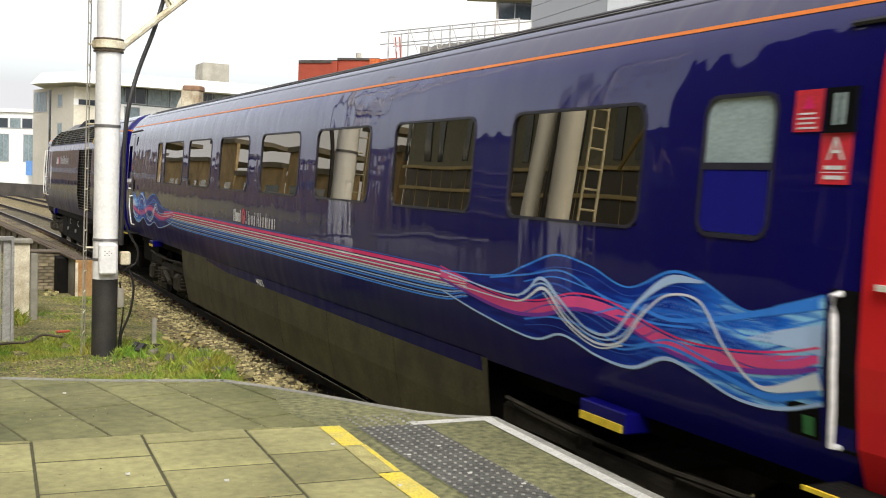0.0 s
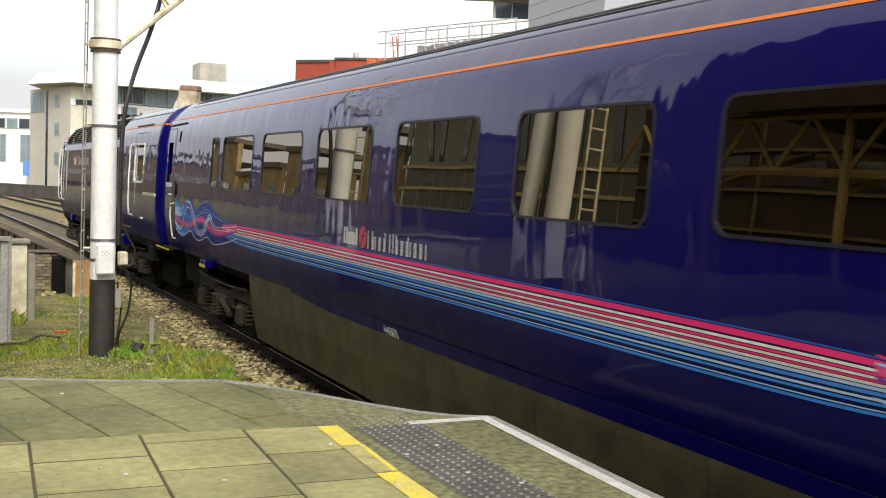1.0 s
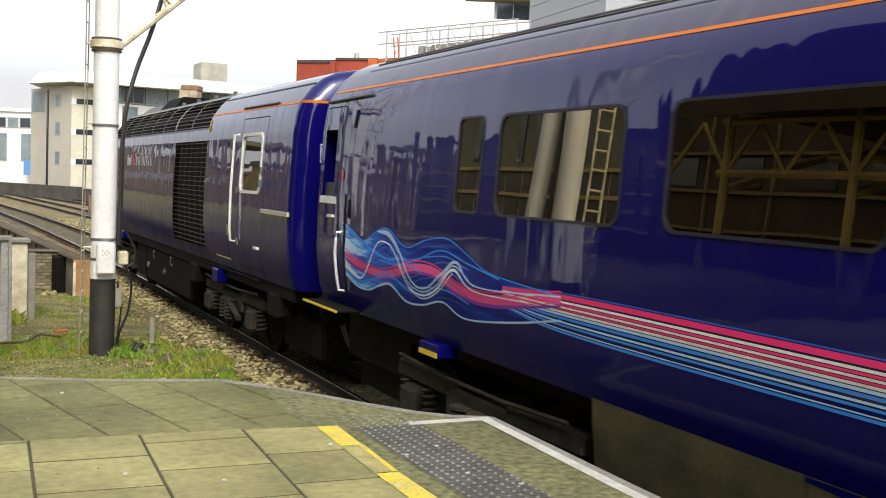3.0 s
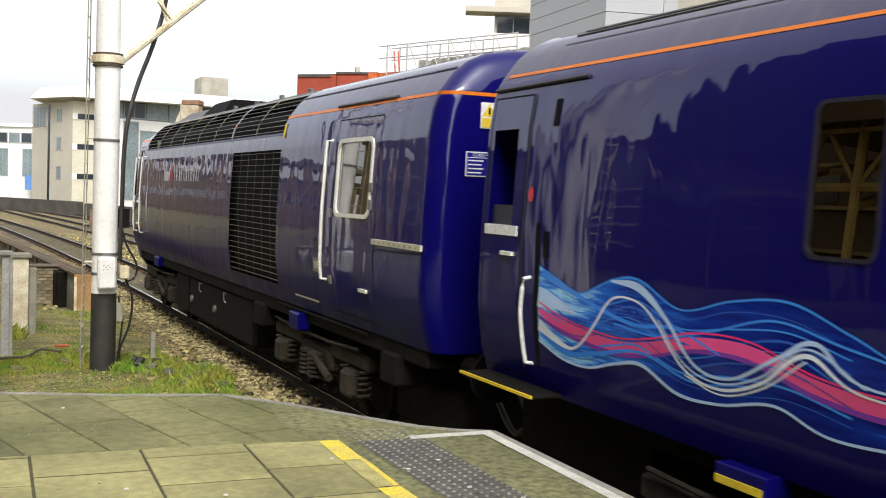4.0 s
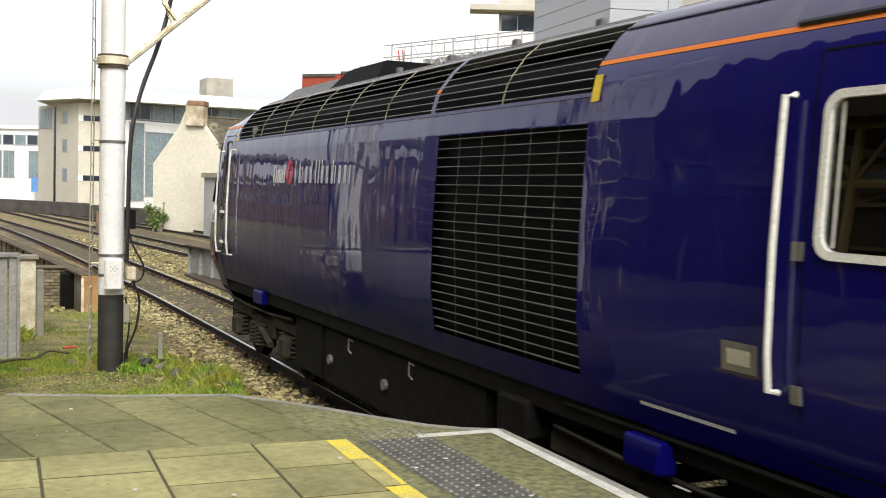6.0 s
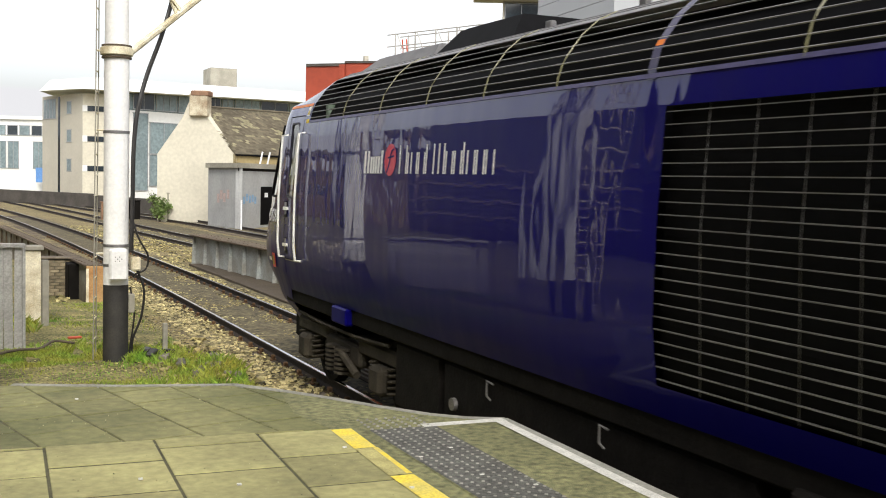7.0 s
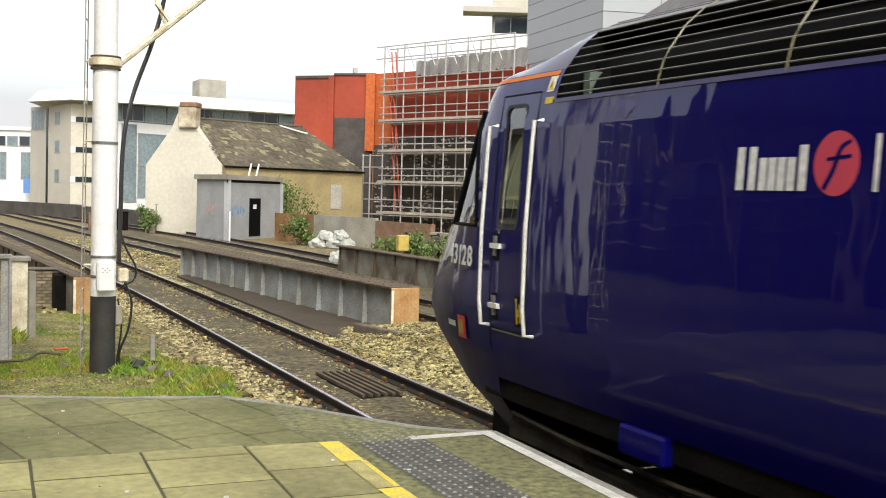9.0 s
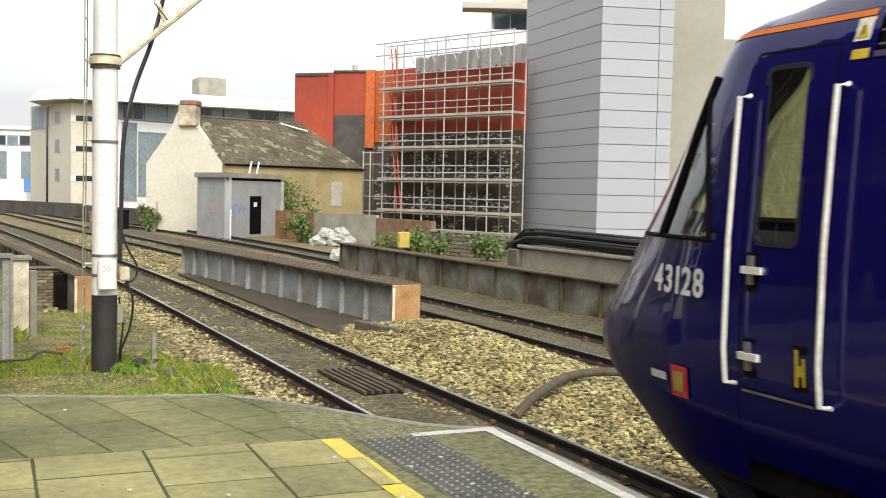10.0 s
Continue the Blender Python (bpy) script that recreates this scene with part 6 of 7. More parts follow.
part("baulk", boxm(-0.1, 0.1, -0.8, 0.8, -0.1, 0.1, 0.02, pose(7.6, 18.6, 0.02, 0, 4, 10)), SLEEPER, bl)


# ---------------- grass ----------------
def grass():
    rnd = np.random.RandomState(3)
    V, Fc = [], []
    def blades(n, fx, fy, h0, h1, wd):
        for k in range(n):
            x, y = fx(), fy()
            d = noise.noise((x * 0.8, y * 0.5, 4))
            if (d < -0.05 and rnd.rand() < 0.9) or noise.noise((x * 3.1, y * 2.2, 9)) < -0.25:
                continue
            if x > 3.62 + 0.5 * d:
                continue
            h = rnd.uniform(h0, h1) * (0.7 + 0.8 * max(d, 0))
            a = rnd.uniform(0, 6.28)
            lean = rnd.uniform(0.2, 1.0) * h
            dx, dy = math.cos(a) * wd, math.sin(a) * wd
            b = len(V)
            z = -0.09
            V.extend([(x - dx, y - dy, z), (x + dx, y + dy, z), (x + dx * .7 - dy / wd * lean * .35, y + dy * .7 + dx / wd * lean * .35, z + h * .6), (x - dy / wd * lean, y + dx / wd * lean, z + h)])
            Fc.extend([(b, b + 1, b + 2), (b, b + 2, b + 3)])
    blades(62000, lambda: rnd.uniform(-0.3, 3.9), lambda: rnd.uniform(12.5, 17.2), 0.02, 0.085, 0.006)
    blades(20000, lambda: rnd.uniform(0.2, 3.4), lambda: rnd.uniform(16.5, 23.5), 0.03, 0.10, 0.008)
    blades(3000, lambda: rnd.uniform(2.2, 3.9), lambda: rnd.uniform(13.0, 17.0), 0.08, 0.20, 0.007)
    blades(900, lambda: rnd.uniform(1.1, 1.4), lambda: rnd.uniform(19.0, 20.2), 0.12, 0.36, 0.010)
    blades(900, lambda: rnd.uniform(2.0, 2.6), lambda: rnd.uniform(15.9, 16.7), 0.06, 0.20, 0.006)
    ob = from_arrays("grass", V, Fc, GRASS)
    tagged(ob, "sparse green and straw grass growing past the platform", "grass", kind="stuff")


grass()


# ---------------- buildings beyond the tracks ----------------
def wallbox(parent, name, a, b, z0, z1, m, thick=0.3, label=""):
    """Upright wall from a to b (x, y), its thickness away from the camera."""
    A, B = Vector((*a, 0)), Vector((*b, 0))
    d = (B - A).normalized()
    n = Vector((-d.y, d.x, 0))
    if n.dot(A) < 0: n = -n
    bm = bmesh.new()
    P = [A, B, B + n * thick, A + n * thick]
    vs = [bm.verts.new((p.x, p.y, z)) for z in (z0, z1) for p in P]
    for q in ((3, 2, 1, 0), (4, 5, 6, 7), (0, 1, 5, 4), (1, 2, 6, 5), (2, 3, 7, 6), (3, 0, 4, 7)):
        bm.faces.new([vs[i] for i in q])
    bmesh.ops.recalc_face_normals(bm, faces=bm.faces[:])
    return part(name, bm, m, parent, label)


def lerp(a, b, t):
    return (a[0] + (b[0] - a[0]) * t, a[1] + (b[1] - a[1]) * t)


def toward(p, d):
    """p moved d metres towards the station."""
    v = Vector((p[0], p[1])); v = v * (1 - d / v.length)
    return (v.x, v.y)


def panel(parent, name, a, b, t0, t1, z0, z1, m, proud=0.05, thick=0.1, label=""):
    """A piece on the wall a-b, between fractions t0 and t1, standing proud towards the station."""
    return wallbox(parent, name, toward(lerp(a, b, t0), proud), toward(lerp(a, b, t1), proud), z0, z1, m, thick, label)


def framed_window(parent, a, b, t0, t1, z0, z1, m, mull=0, proud=0.06):
    w = panel(parent, "window", a, b, t0, t1, z0, z1, m, proud, 0.08)
    L = math.hypot(a[0] - b[0], a[1] - b[1])
    e = 0.09 / L
    for s0, s1, y0, y1 in ((t0 - e, t1 + e, z1, z1 + 0.08), (t0 - e, t1 + e, z0 - 0.1, z0)):
        panel(w, "frame", a, b, s0, s1, y0, y1, FRAMEM, proud + 0.06, 0.12)
    for k in range(mull + 2):
        t = t0 + (t1 - t0) * k / (mull + 1)
        panel(w, "mullion", a, b, t - e * 0.4, t + e * 0.4, z0, z1, FRAMEM, proud + 0.04, 0.08)
    return w


FRAMEM = mat("window_frame_grey", (0.30, 0.31, 0.32), 0.5)


PALEB = mat("weathered_board", (0.44, 0.42, 0.36), 0.9, var=0.2, scale=1)


def cottage():
    h = empty("cottage", Matrix.Translation((0, 0, 0.427)) @ Matrix.Scale(0.84, 4))
    tagged(h, "old cottage with cream gable, chimney and mossy slate roof", "house")
    A, B = (13.75, 78.8), (18.55, 75.8)        # gable wall, left and right corner
    C = (30.9, 80.0)                            # far end of the long wall
    dx = Vector((C[0] - B[0], C[1] - B[1], 0))
    D = (A[0] + dx.x, A[1] + dx.y)
    apex = Vector(((A[0] + B[0]) / 2, (A[1] + B[1]) / 2, 8.0))
    bm = bmesh.new()
    t = 0.35
    pts = [(*A, -1.0), (*B, -1.0), (*B, 4.3), (apex.x + 0.75, apex.y - 0.47, 6.9), (apex.x + 0.45, apex.y - 0.28, 7.9), (apex.x - 0.45, apex.y + 0.28, 7.9), (apex.x - 0.8, apex.y + 0.5, 6.85), (*A, 4.2)]
    f = [bm.verts.new(p) for p in pts]
    dv = dx.normalized() * t
    g = [bm.verts.new(Vector(p) + dv) for p in pts]
    bm.faces.new(f); bm.faces.new(g[::-1])
    for i in range(len(f)):
        bm.faces.new((f[i], f[(i + 1) % len(f)], g[(i + 1) % len(f)], g[i]))
    bmesh.ops.recalc_face_normals(bm, faces=bm.faces[:])
    part("gable_wall", bm, RENDERW, h, "cream rendered gable wall")
    wallbox(h, "long_wall", B, C, -1.0, 4.3, OCHRE, 0.35, "ochre stained long wall")
    wallbox(h, "end_wall", C, D, -0.5, 4.3, OCHRE)
    ch = part("chimney", boxm(-0.62, 0.72, -0.5, 0.5, 6.9, 8.6, 0.08, Matrix.Translation((apex.x + 0.3, apex.y, 0)) @ pose(0, 0, 0, 0, 0, -32)), mat("crumbling_chimney", (0.58, 0.53, 0.40), 0.95, var=0.45, scale=1.3, col2=(0.30, 0.23, 0.15), bump=0.4, bscale=6), h, "crumbling brick chimney")
    part("chimney_cap", boxm(-0.50, 0.80, -0.55, 0.55, 8.35, 8.75, 0.08, Matrix.Translation((apex.x + 0.3, apex.y, 0)) @ pose(0, 0, 0, 0, 0, -32)), BRICK, ch)
    # roof: hipped at the far end, laid in courses of slates
    P = Vector((*B, 4.3)) + (Vector((*B, 0)) - Vector((*A, 0))).normalized() * 0.2
    Q = Vector((*C, 4.3)) + (Vector((*B, 0)) - Vector((*A, 0))).normalized() * 0.2
    R0 = apex + Vector((0.0, 0, -0.35))
    R1 = R0 + dx * 0.80
    bm = bmesh.new()
    bm.faces.new([bm.verts.new(p - Vector((0, 0, 0.12))) for p in (P, Q, R1, R0)])
    A4, D4 = Vector((*A, 4.2)), Vector((*D, 4.2))
    bm.faces.new([bm.verts.new(p - Vector((0, 0, 0.12))) for p in (A4, D4, R1, R0)])
    bm.faces.new([bm.verts.new(p - Vector((0, 0, 0.12))) for p in (Q, D4, R1)])
    roof = part("roof", bm, SLATE, h, "mossy slate roof with lichen patches")
    rnd = random.Random(8)
    V, Fc, V2, F2 = [], [], [], []
    rows = 26
    for r in range(rows):
        s0, s1 = r / rows, (r + 1.25) / rows
        a0, a1, b0, b1 = P.lerp(R0, s0), P.lerp(R0, min(s1, 1)), Q.lerp(R1, s0), Q.lerp(R1, min(s1, 1))
        n = 44
        for k in range(n):
            ta, tb = (k + (r % 2) * 0.5) / n, (k + 0.94 + (r % 2) * 0.5) / n
            if tb > 1: continue
            lift = Vector((0.01, -0.03, 0.025)) * rnd.uniform(0.5, 1.2)
            q = [a0.lerp(b0, ta) + lift, a0.lerp(b0, tb) + lift, a1.lerp(b1, tb), a1.lerp(b1, ta)]
            lich = noise.noise((k * 0.22, r * 0.35, 2)) > 0.22 and 0.1 < s0 < 0.85 and rnd.random() < 0.7
            W, G = (V2, F2) if lich else (V, Fc)
            b = len(W); W += [tuple(p) for p in q]; G.append((b, b + 1, b + 2, b + 3))
    ob = from_arrays("slates", V, Fc, SLATE, roof); ob["kind"] = "stuff"
    ob = from_arrays("lichened_slates", V2, F2, LICHEN, roof); ob["kind"] = "stuff"
    # ridge, gutter, boarded window, dormer flashing
    part("ridge", tubem([R0 + Vector((0, 0, 0.02)), R1 + Vector((0, 0, 0.02))], 0.10, 6), SLATE, roof)
    part("gutter", tubem([P - Vector((0, 0, 0.08)), Q - Vector((0, 0, 0.08))], 0.07, 6), BLACK, h)
    panel(h, "boarded_window", B, C, 0.76, 0.84, 1.3, 3.2, PALEB, 0.06, 0.1, "pale boarded window")
    f0 = R0.lerp(R1, 0.78)
    part("flashing", tubem([f0, f0.lerp(Q, 0.12) + Vector((0.2, -0.1, 0.12)), f0.lerp(Q, 0.2) + Vector((0.9, -0.1, 0.12))], 0.06, 5), WHITE, roof)


cottage()


def hut():
    h = empty("relay_hut")
    tagged(h, "grey concrete trackside hut with dark door and graffiti", "hut")
    A, B, C = (13.55, 61.2), (14.25, 56.9), (18.6, 61.6)
    wallbox(h, "side_wall", A, B, -0.3, 3.15, HUTL, 0.2)
    wallbox(h, "front_wall", B, C, -0.3, 3.15, HUTL, 0.2)
    D = (A[0] + C[0] - B[0], A[1] + C[1] - B[1])
    wallbox(h, "back_wall", C, D, -0.3, 3.0, HUTL, 0.2)
    bm = bmesh.new()
    cx, cy = (A[0] + C[0]) / 2, (A[1] + C[1]) / 2
    P = [Vector((cx + (p[0] - cx) * 1.07, cy + (p[1] - cy) * 1.07, 0)) for p in (A, B, C, D)]
    vs = [bm.verts.new((p.x, p.y, z)) for z in (3.15, 3.42) for p in P]
    for q in ((3, 2, 1, 0), (4, 5, 6, 7), (0, 1, 5, 4), (1, 2, 6, 5), (2, 3, 7, 6), (3, 0, 4, 7)):
        bm.faces.new([vs[i] for i in q])
    bmesh.ops.recalc_face_normals(bm, faces=bm.faces[:])
    part("roof_slab", bm, CONC, h, "flat concrete roof slab")
    # the roof slab's shadow, painted as a dark strip along the wall top
    panel(h, "eave_shadow", B, C, 0.0, 1.0, 3.0, 3.15, UNDER, 0.02, 0.05)
    d = panel(h, "door", B, C, 0.40, 0.61, 0.0, 2.15, BLACK, 0.05, 0.08, "dark blue-black door")
    panel(d, "notice", B, C, 0.47, 0.53, 1.55, 1.8, WHITE, 0.08, 0.02)
    scr = mat("blue_graffiti", (0.22, 0.36, 0.52), 0.7)
    pnk = mat("faded_pink_graffiti", (0.50, 0.38, 0.35), 0.8)
    for k, (t, z) in enumerate(((0.08, 1.2), (0.13, 1.35), (0.18, 1.25), (0.23, 1.3), (0.28, 1.2))):
        panel(h, "graffiti_mark", B, C, t, t + 0.035, z, z + 0.4, scr, 0.02, 0.03)
    for k, (t, z) in enumerate(((0.3, 1.2), (0.4, 1.4), (0.5, 1.25), (0.62, 1.45))):
        panel(h, "graffiti_mark", A, B, t, t + 0.08, z, z + 0.5, pnk, 0.02, 0.03)
    # small white bollard in front, two pegs on the roof
    for t in (0.30, 0.44):
        p = lerp(B, C, t)
        part("roof_peg", tubem([(p[0] + 0.3, p[1] + 0.3, 3.4), (p[0] + 0.45, p[1] + 0.3, 4.1)], 0.05, 6), WHITE, h)
    b = tubem([(14.15, 55.9, -0.2), (14.15, 55.9, 1.45)], 0.045, 8)
    tagged(part("bollard", b, WHITE), "thin white trackside marker post", "post")


hut()


def office():
    o = empty("office_building")
    tagged(o, "cream and white office block with glazed upper storeys", "building")
    A, B, C, D = (9.6, 127.0), (12.8, 117.3), (17.6, 117.7), (41.0, 128.5)
    # the flank's shade is in its colour: greyer render than the cream wall
    wallbox(o, "shaded_flank", A, B, -1, 11.0, RENDERG, 0.4, "flank with its shade put into a grey-brown render")
    wallbox(o, "cream_wall", B, C, -1, 11.0, RENDERW, 0.4, "cream rendered stair tower")
    wallbox(o, "white_wall", C, D, -1, 9.5, WHITEWALL, 0.4, "white rendered wing")
    wallbox(o, "attic_wall", C, D, 9.5, 11.9, BLUEGLASS, 0.5)
    for z in (9.15, 6.0, 2.9):
        s = panel(o, "window", B, C, 0.04, 1.0, z, z + 0.55, DARKGLASS, 0.05)
        panel(s, "frame", B, C, 0.0, 0.10, z - 0.05, z + 0.6, WHITEWALL, 0.07)
    for z in (9.0, 6.0, 2.9):
        framed_window(o, A, B, 0.62, 0.72, z, z + 1.2, BLUEGLASS)
    framed_window(o, A, B, 0.03, 0.34, 8.6, 10.6, BLUEGLASS, 3)
    panel(o, "downpipe", A, B, 0.40, 0.44, -1, 10.8, DARKGLASS, 0.2, 0.2)
    # upper glazed storey
    t = 0.02
    for k, w in enumerate((0.10, 0.10, 0.12, 0.09, 0.06, 0.14, 0.16, 0.12)):
        framed_window(o, C, D, t, t + w, 9.7, 11.7, BLUEGLASS if k % 3 else DARKGLASS, 1 + (k % 2), 0.12)
        t += w + 0.012
    for t0, z0, z1 in ((0.02, 1.0, 9.2), ):
        framed_window(o, C, D, t0, t0 + 0.07, z0, z1, BLUEGLASS, 0)
    for z in (5.0, 1.5):
        framed_window(o, C, D, 0.10, 0.24, z, z + 3.3, BLUEGLASS, 1)
        framed_window(o, C, D, 0.5, 0.66, z, z + 3.0, DARKGLASS, 1)
    # projecting roof
    bm = bmesh.new()
    P = [(8.9, 122.0), (12.6, 115.2), (18.2, 115.6), (42.0, 126.5), (42, 140), (12, 140)]
    lo = [bm.verts.new((x, y, 11.3 + (0.7 if i > 2 else 0))) for i, (x, y) in enumerate(P)]
    hi = [bm.verts.new((x + (1.2 if i < 2 else 0), y + 1.0, 12.4 + (0.9 if i > 2 else 0.2))) for i, (x, y) in enumerate(P)]
    bm.faces.new(lo[::-1]); bm.faces.new(hi)
    for i in range(6):
        bm.faces.new((lo[i], lo[(i + 1) % 6], hi[(i + 1) % 6], hi[i]))
    bmesh.ops.recalc_face_normals(bm, faces=bm.faces[:])
    part("roof", bm, WHITEWALL, o, "white projecting roof")
    part("plant_room", boxm(30.2, 33.6, 135.8, 140, 12, 16.4, 0.05), CONC, o, "grey plant room on the roof")


office()


def far_office():
    o = empty("office_building")
    tagged(o, "distant white office block with blue-green glazing", "building")
    A, B = (-6.0, 176.0), (16.0, 163.0)
    wallbox(o, "wall", A, B, -2, 10.2, WHITEWALL, 6.0, "white rendered wall")
    for k in range(6):
        framed_window(o, A, B, 0.56 + k * 0.072, 0.56 + k * 0.072 + 0.06, 8.0, 9.3, DARKGLASS if k % 2 else BLUEGLASS, 0)
        if k in (0, 1, 3, 4):
            framed_window(o, A, B, 0.56 + k * 0.075, 0.56 + k * 0.075 + 0.062, 3.2, 7.0, BLUEGLASS, 1)
    panel(o, "parapet", A, B, 0, 1, 10.2, 10.7, WHITEWALL, 0.4, 1.0)
    panel(o, "blue_hoarding", A, B, 0.80, 0.97, 1.2, 3.3, mat("blue_hoarding", (0.12, 0.28, 0.62), 0.7), 2.0, 0.3)


far_office()


def red_building():
    r = empty("red_building")
    tagged(r, "derelict wall painted red above dark burnt stone", "building")
    A, B, C, D = (23.45, 74.5), (25.6, 72.3), (28.0, 70.4), (33.2, 58.6)
    wallbox(r, "red_wall", A, B, 4.0, 10.7, REDWALL, 0.5, "dull red painted wall")
    wallbox(r, "red_wall", B, C, 7.9, 10.9, REDWALL, 0.5)
    wallbox(r, "dark_wall", B, C, -1.0, 7.9, DARKSTONE, 0.5, "dark stained stone")
    wallbox(r, "dark_wall", A, B, -1.0, 4.0, DARKSTONE, 0.5)
    wallbox(r, "red_wall", C, D, 6.6, 11.0, REDWALL, 0.6)
    wallbox(r, "dark_wall", C, D, -3.0, 6.6, DARKSTONE, 0.6, "dark patchy stone wall")
    panel(r, "pier", B, C, 0.78, 1.0, 5.6, 11.0, ORANGEWALL, 0.25, 0.3, "orange painted pier")
    panel(r, "pier", A, B, 0.86, 1.0, 3.0, 10.8, REDWALL, 0.2, 0.3)
    panel(r, "orange_panel", C, D, 0.0, 0.13, 6.0, 10.95, ORANGEWALL, 0.05, 0.1, "faded orange painted strip")
    panel(r, "drainpipe", B, C, 0.98, 1.0, -1, 5.6, RUSTWALL, 0.35, 0.1)
    bm = bmesh.new()
    rnd = random.Random(12)
    d = Vector((D[0] - C[0], D[1] - C[1], 0)).normalized()
    nrm = Vector((-d.y, d.x, 0))
    if nrm.dot(Vector((*C, 0))) > 0: nrm = -nrm
    for k in range(1500):
        t, z = rnd.random(), rnd.uniform(0, 6.5)
        if noise.noise((t * 9, z * 0.9, 1)) < -0.1: continue
        p = Vector((*lerp(C, D, t), z)) + nrm * 0.015
        w, h = rnd.uniform(0.04, 0.16), rnd.uniform(0.02, 0.07)
        vs = [bm.verts.new(p + d * a * w + Vector((0, 0, b * h)) + nrm * rnd.uniform(0.0, 0.05)) for a, b in ((-1, -1), (1, -1), (1, 1), (-1, 1))]
        bm.faces.new(vs)
    ob = part("pale_stones", bm, PATCH, r); ob["kind"] = "stuff"
    panel(r, "coping", A, B, 0, 1, 10.7, 10.9, DARKSTONE, 0.1, 0.7)
    panel(r, "coping", B, C, 0, 1, 10.9, 11.05, DARKSTONE, 0.1, 0.7)
    bm = boxm(27.0, 27.3, 72.0, 72.3, 11.0, 11.5)
    part("vent", bm, RENDERG, r)


red_building()


def scaffold():
    s = empty("scaffold")
    tagged(s, "tubular scaffold with board lifts before the wall", "scaffold")
    A, B = Vector((27.55, 67.6, 0)), Vector((31.68, 57.0, 0))
    d = (B - A).normalized(); n = Vector((-d.y, d.x, 0))
    if n.dot(A) > 0: n = -n      # towards the station
    L = (B - A).length
    bays = 6
    lifts = [1.25, 3.35, 5.45, 7.5, 9.4]
    for row, off in enumerate((0.0, -1.2)):
        for k in range(bays + 1):
            p = A + d * (L * k / bays) + n * off
            part("standard", tubem([p + Vector((0, 0, -2)), p + Vector((0, 0, 12.6 if k % 2 == 0 or row == 0 else 11.6))], 0.05, 6), SCAFF, s)
    for z in lifts:
        for off in (0.0, -1.2):
            part("ledger", tubem([A - d * 0.5 + n * off + Vector((0, 0, z - 0.1)), B + n * off + Vector((0, 0, z - 0.1))], 0.045, 6), SCAFF, s)
        for g in (0.5, 0.95):
            part("guard_rail", tubem([A - d * 0.3 + n * 0.05 + Vector((0, 0, z + g)), B + n * 0.05 + Vector((0, 0, z + g))], 0.04, 6), SCAFF, s)
        bm = bmesh.new()
        P = [A - d * 0.4 + n * 0.1, B + n * 0.1, B - n * 1.25, A - d * 0.4 - n * 1.25]
        vs = [bm.verts.new(p + Vector((0, 0, zz))) for zz in (z, z + 0.16) for p in P]
        for q in ((3, 2, 1, 0), (4, 5, 6, 7), (0, 1, 5, 4), (1, 2, 6, 5), (2, 3, 7, 6), (3, 0, 4, 7)):
            bm.faces.new([vs[i] for i in q])
        bmesh.ops.recalc_face_normals(bm, faces=bm.faces[:])
        part("board_lift", bm, BOARD, s)
    for z in (11.75, 12.55):
        for off in (0.0, -1.2):
            part("guard_rail", tubem([A - d * 0.8 + n * off + Vector((0, 0, z)), B + n * off + Vector((0, 0, z))], 0.04, 6), SCAFF, s)
    for k in range(bays):
        a, b = A + d * (L * (k + 0.08) / bays), A + d * (L * (k + 0.5) / bays)
        part("brace", tubem([a + Vector((0, 0, 12.55)), b + Vector((0, 0, 11.0))], 0.035, 5), SCAFF, s)
    for (ta, za), (tb, zb) in (((0.02, 9.4), (0.07, 5.4)), ((0.06, 5.4), (0.10, 1.3)), ((0.03, 12.2), (0.06, 9.4))):
        for e in (0, 0.035):
            part("ladder_stile", tubem([A + d * L * (ta + e) - n * 0.3 + Vector((0, 0, za)), A + d * L * (tb + e) - n * 0.3 + Vector((0, 0, zb))], 0.05, 5), ORANGEBIT, s, "orange ladder")
    # low lattice at the left end
    for off in (-1.6, -0.9):
        p = A + d * off + n * 0.3
        part("standard", tubem([p + Vector((0, 0, -1)), p + Vector((0, 0, 5.3))], 0.05, 6), SCAFF, s)
    for z in (1.2, 2.2, 3.3, 4.4, 5.2):
        part("transom", tubem([A + d * -1.7 + n * 0.3 + Vector((0, 0, z)), A + d * 0.2 + n * 0.1 + Vector((0, 0, z))], 0.04, 6), SCAFF, s)
    # torn grey sheet along the top
    bm = bmesh.new()
    rnd = random.Random(6)
    K = 40
    T = [A + d * (L * (0.18 + 0.84 * k / K)) - n * (1.1 + 0.05 * math.sin(k * 1.7)) for k in range(K + 1)]
    hi = [bm.verts.new(p + Vector((0, 0, 11.55 + 0.25 * k / K + rnd.uniform(-0.08, 0.08)))) for k, p in enumerate(T)]
    lo = [bm.verts.new(p + n * 0.2 + Vector((0, 0, 10.55 + rnd.uniform(-0.12, 0.12)))) for k, p in enumerate(T)]
    for k in range(K):
        bm.faces.new((lo[k], lo[k + 1], hi[k + 1], hi[k]))
    bmesh.ops.solidify(bm, geom=bm.faces[:], thickness=0.02)
    sh = part("torn_sheet", bm, SHEET)
    tagged(sh, "torn grey plastic sheeting along the wall top", "sheeting")


scaffold()


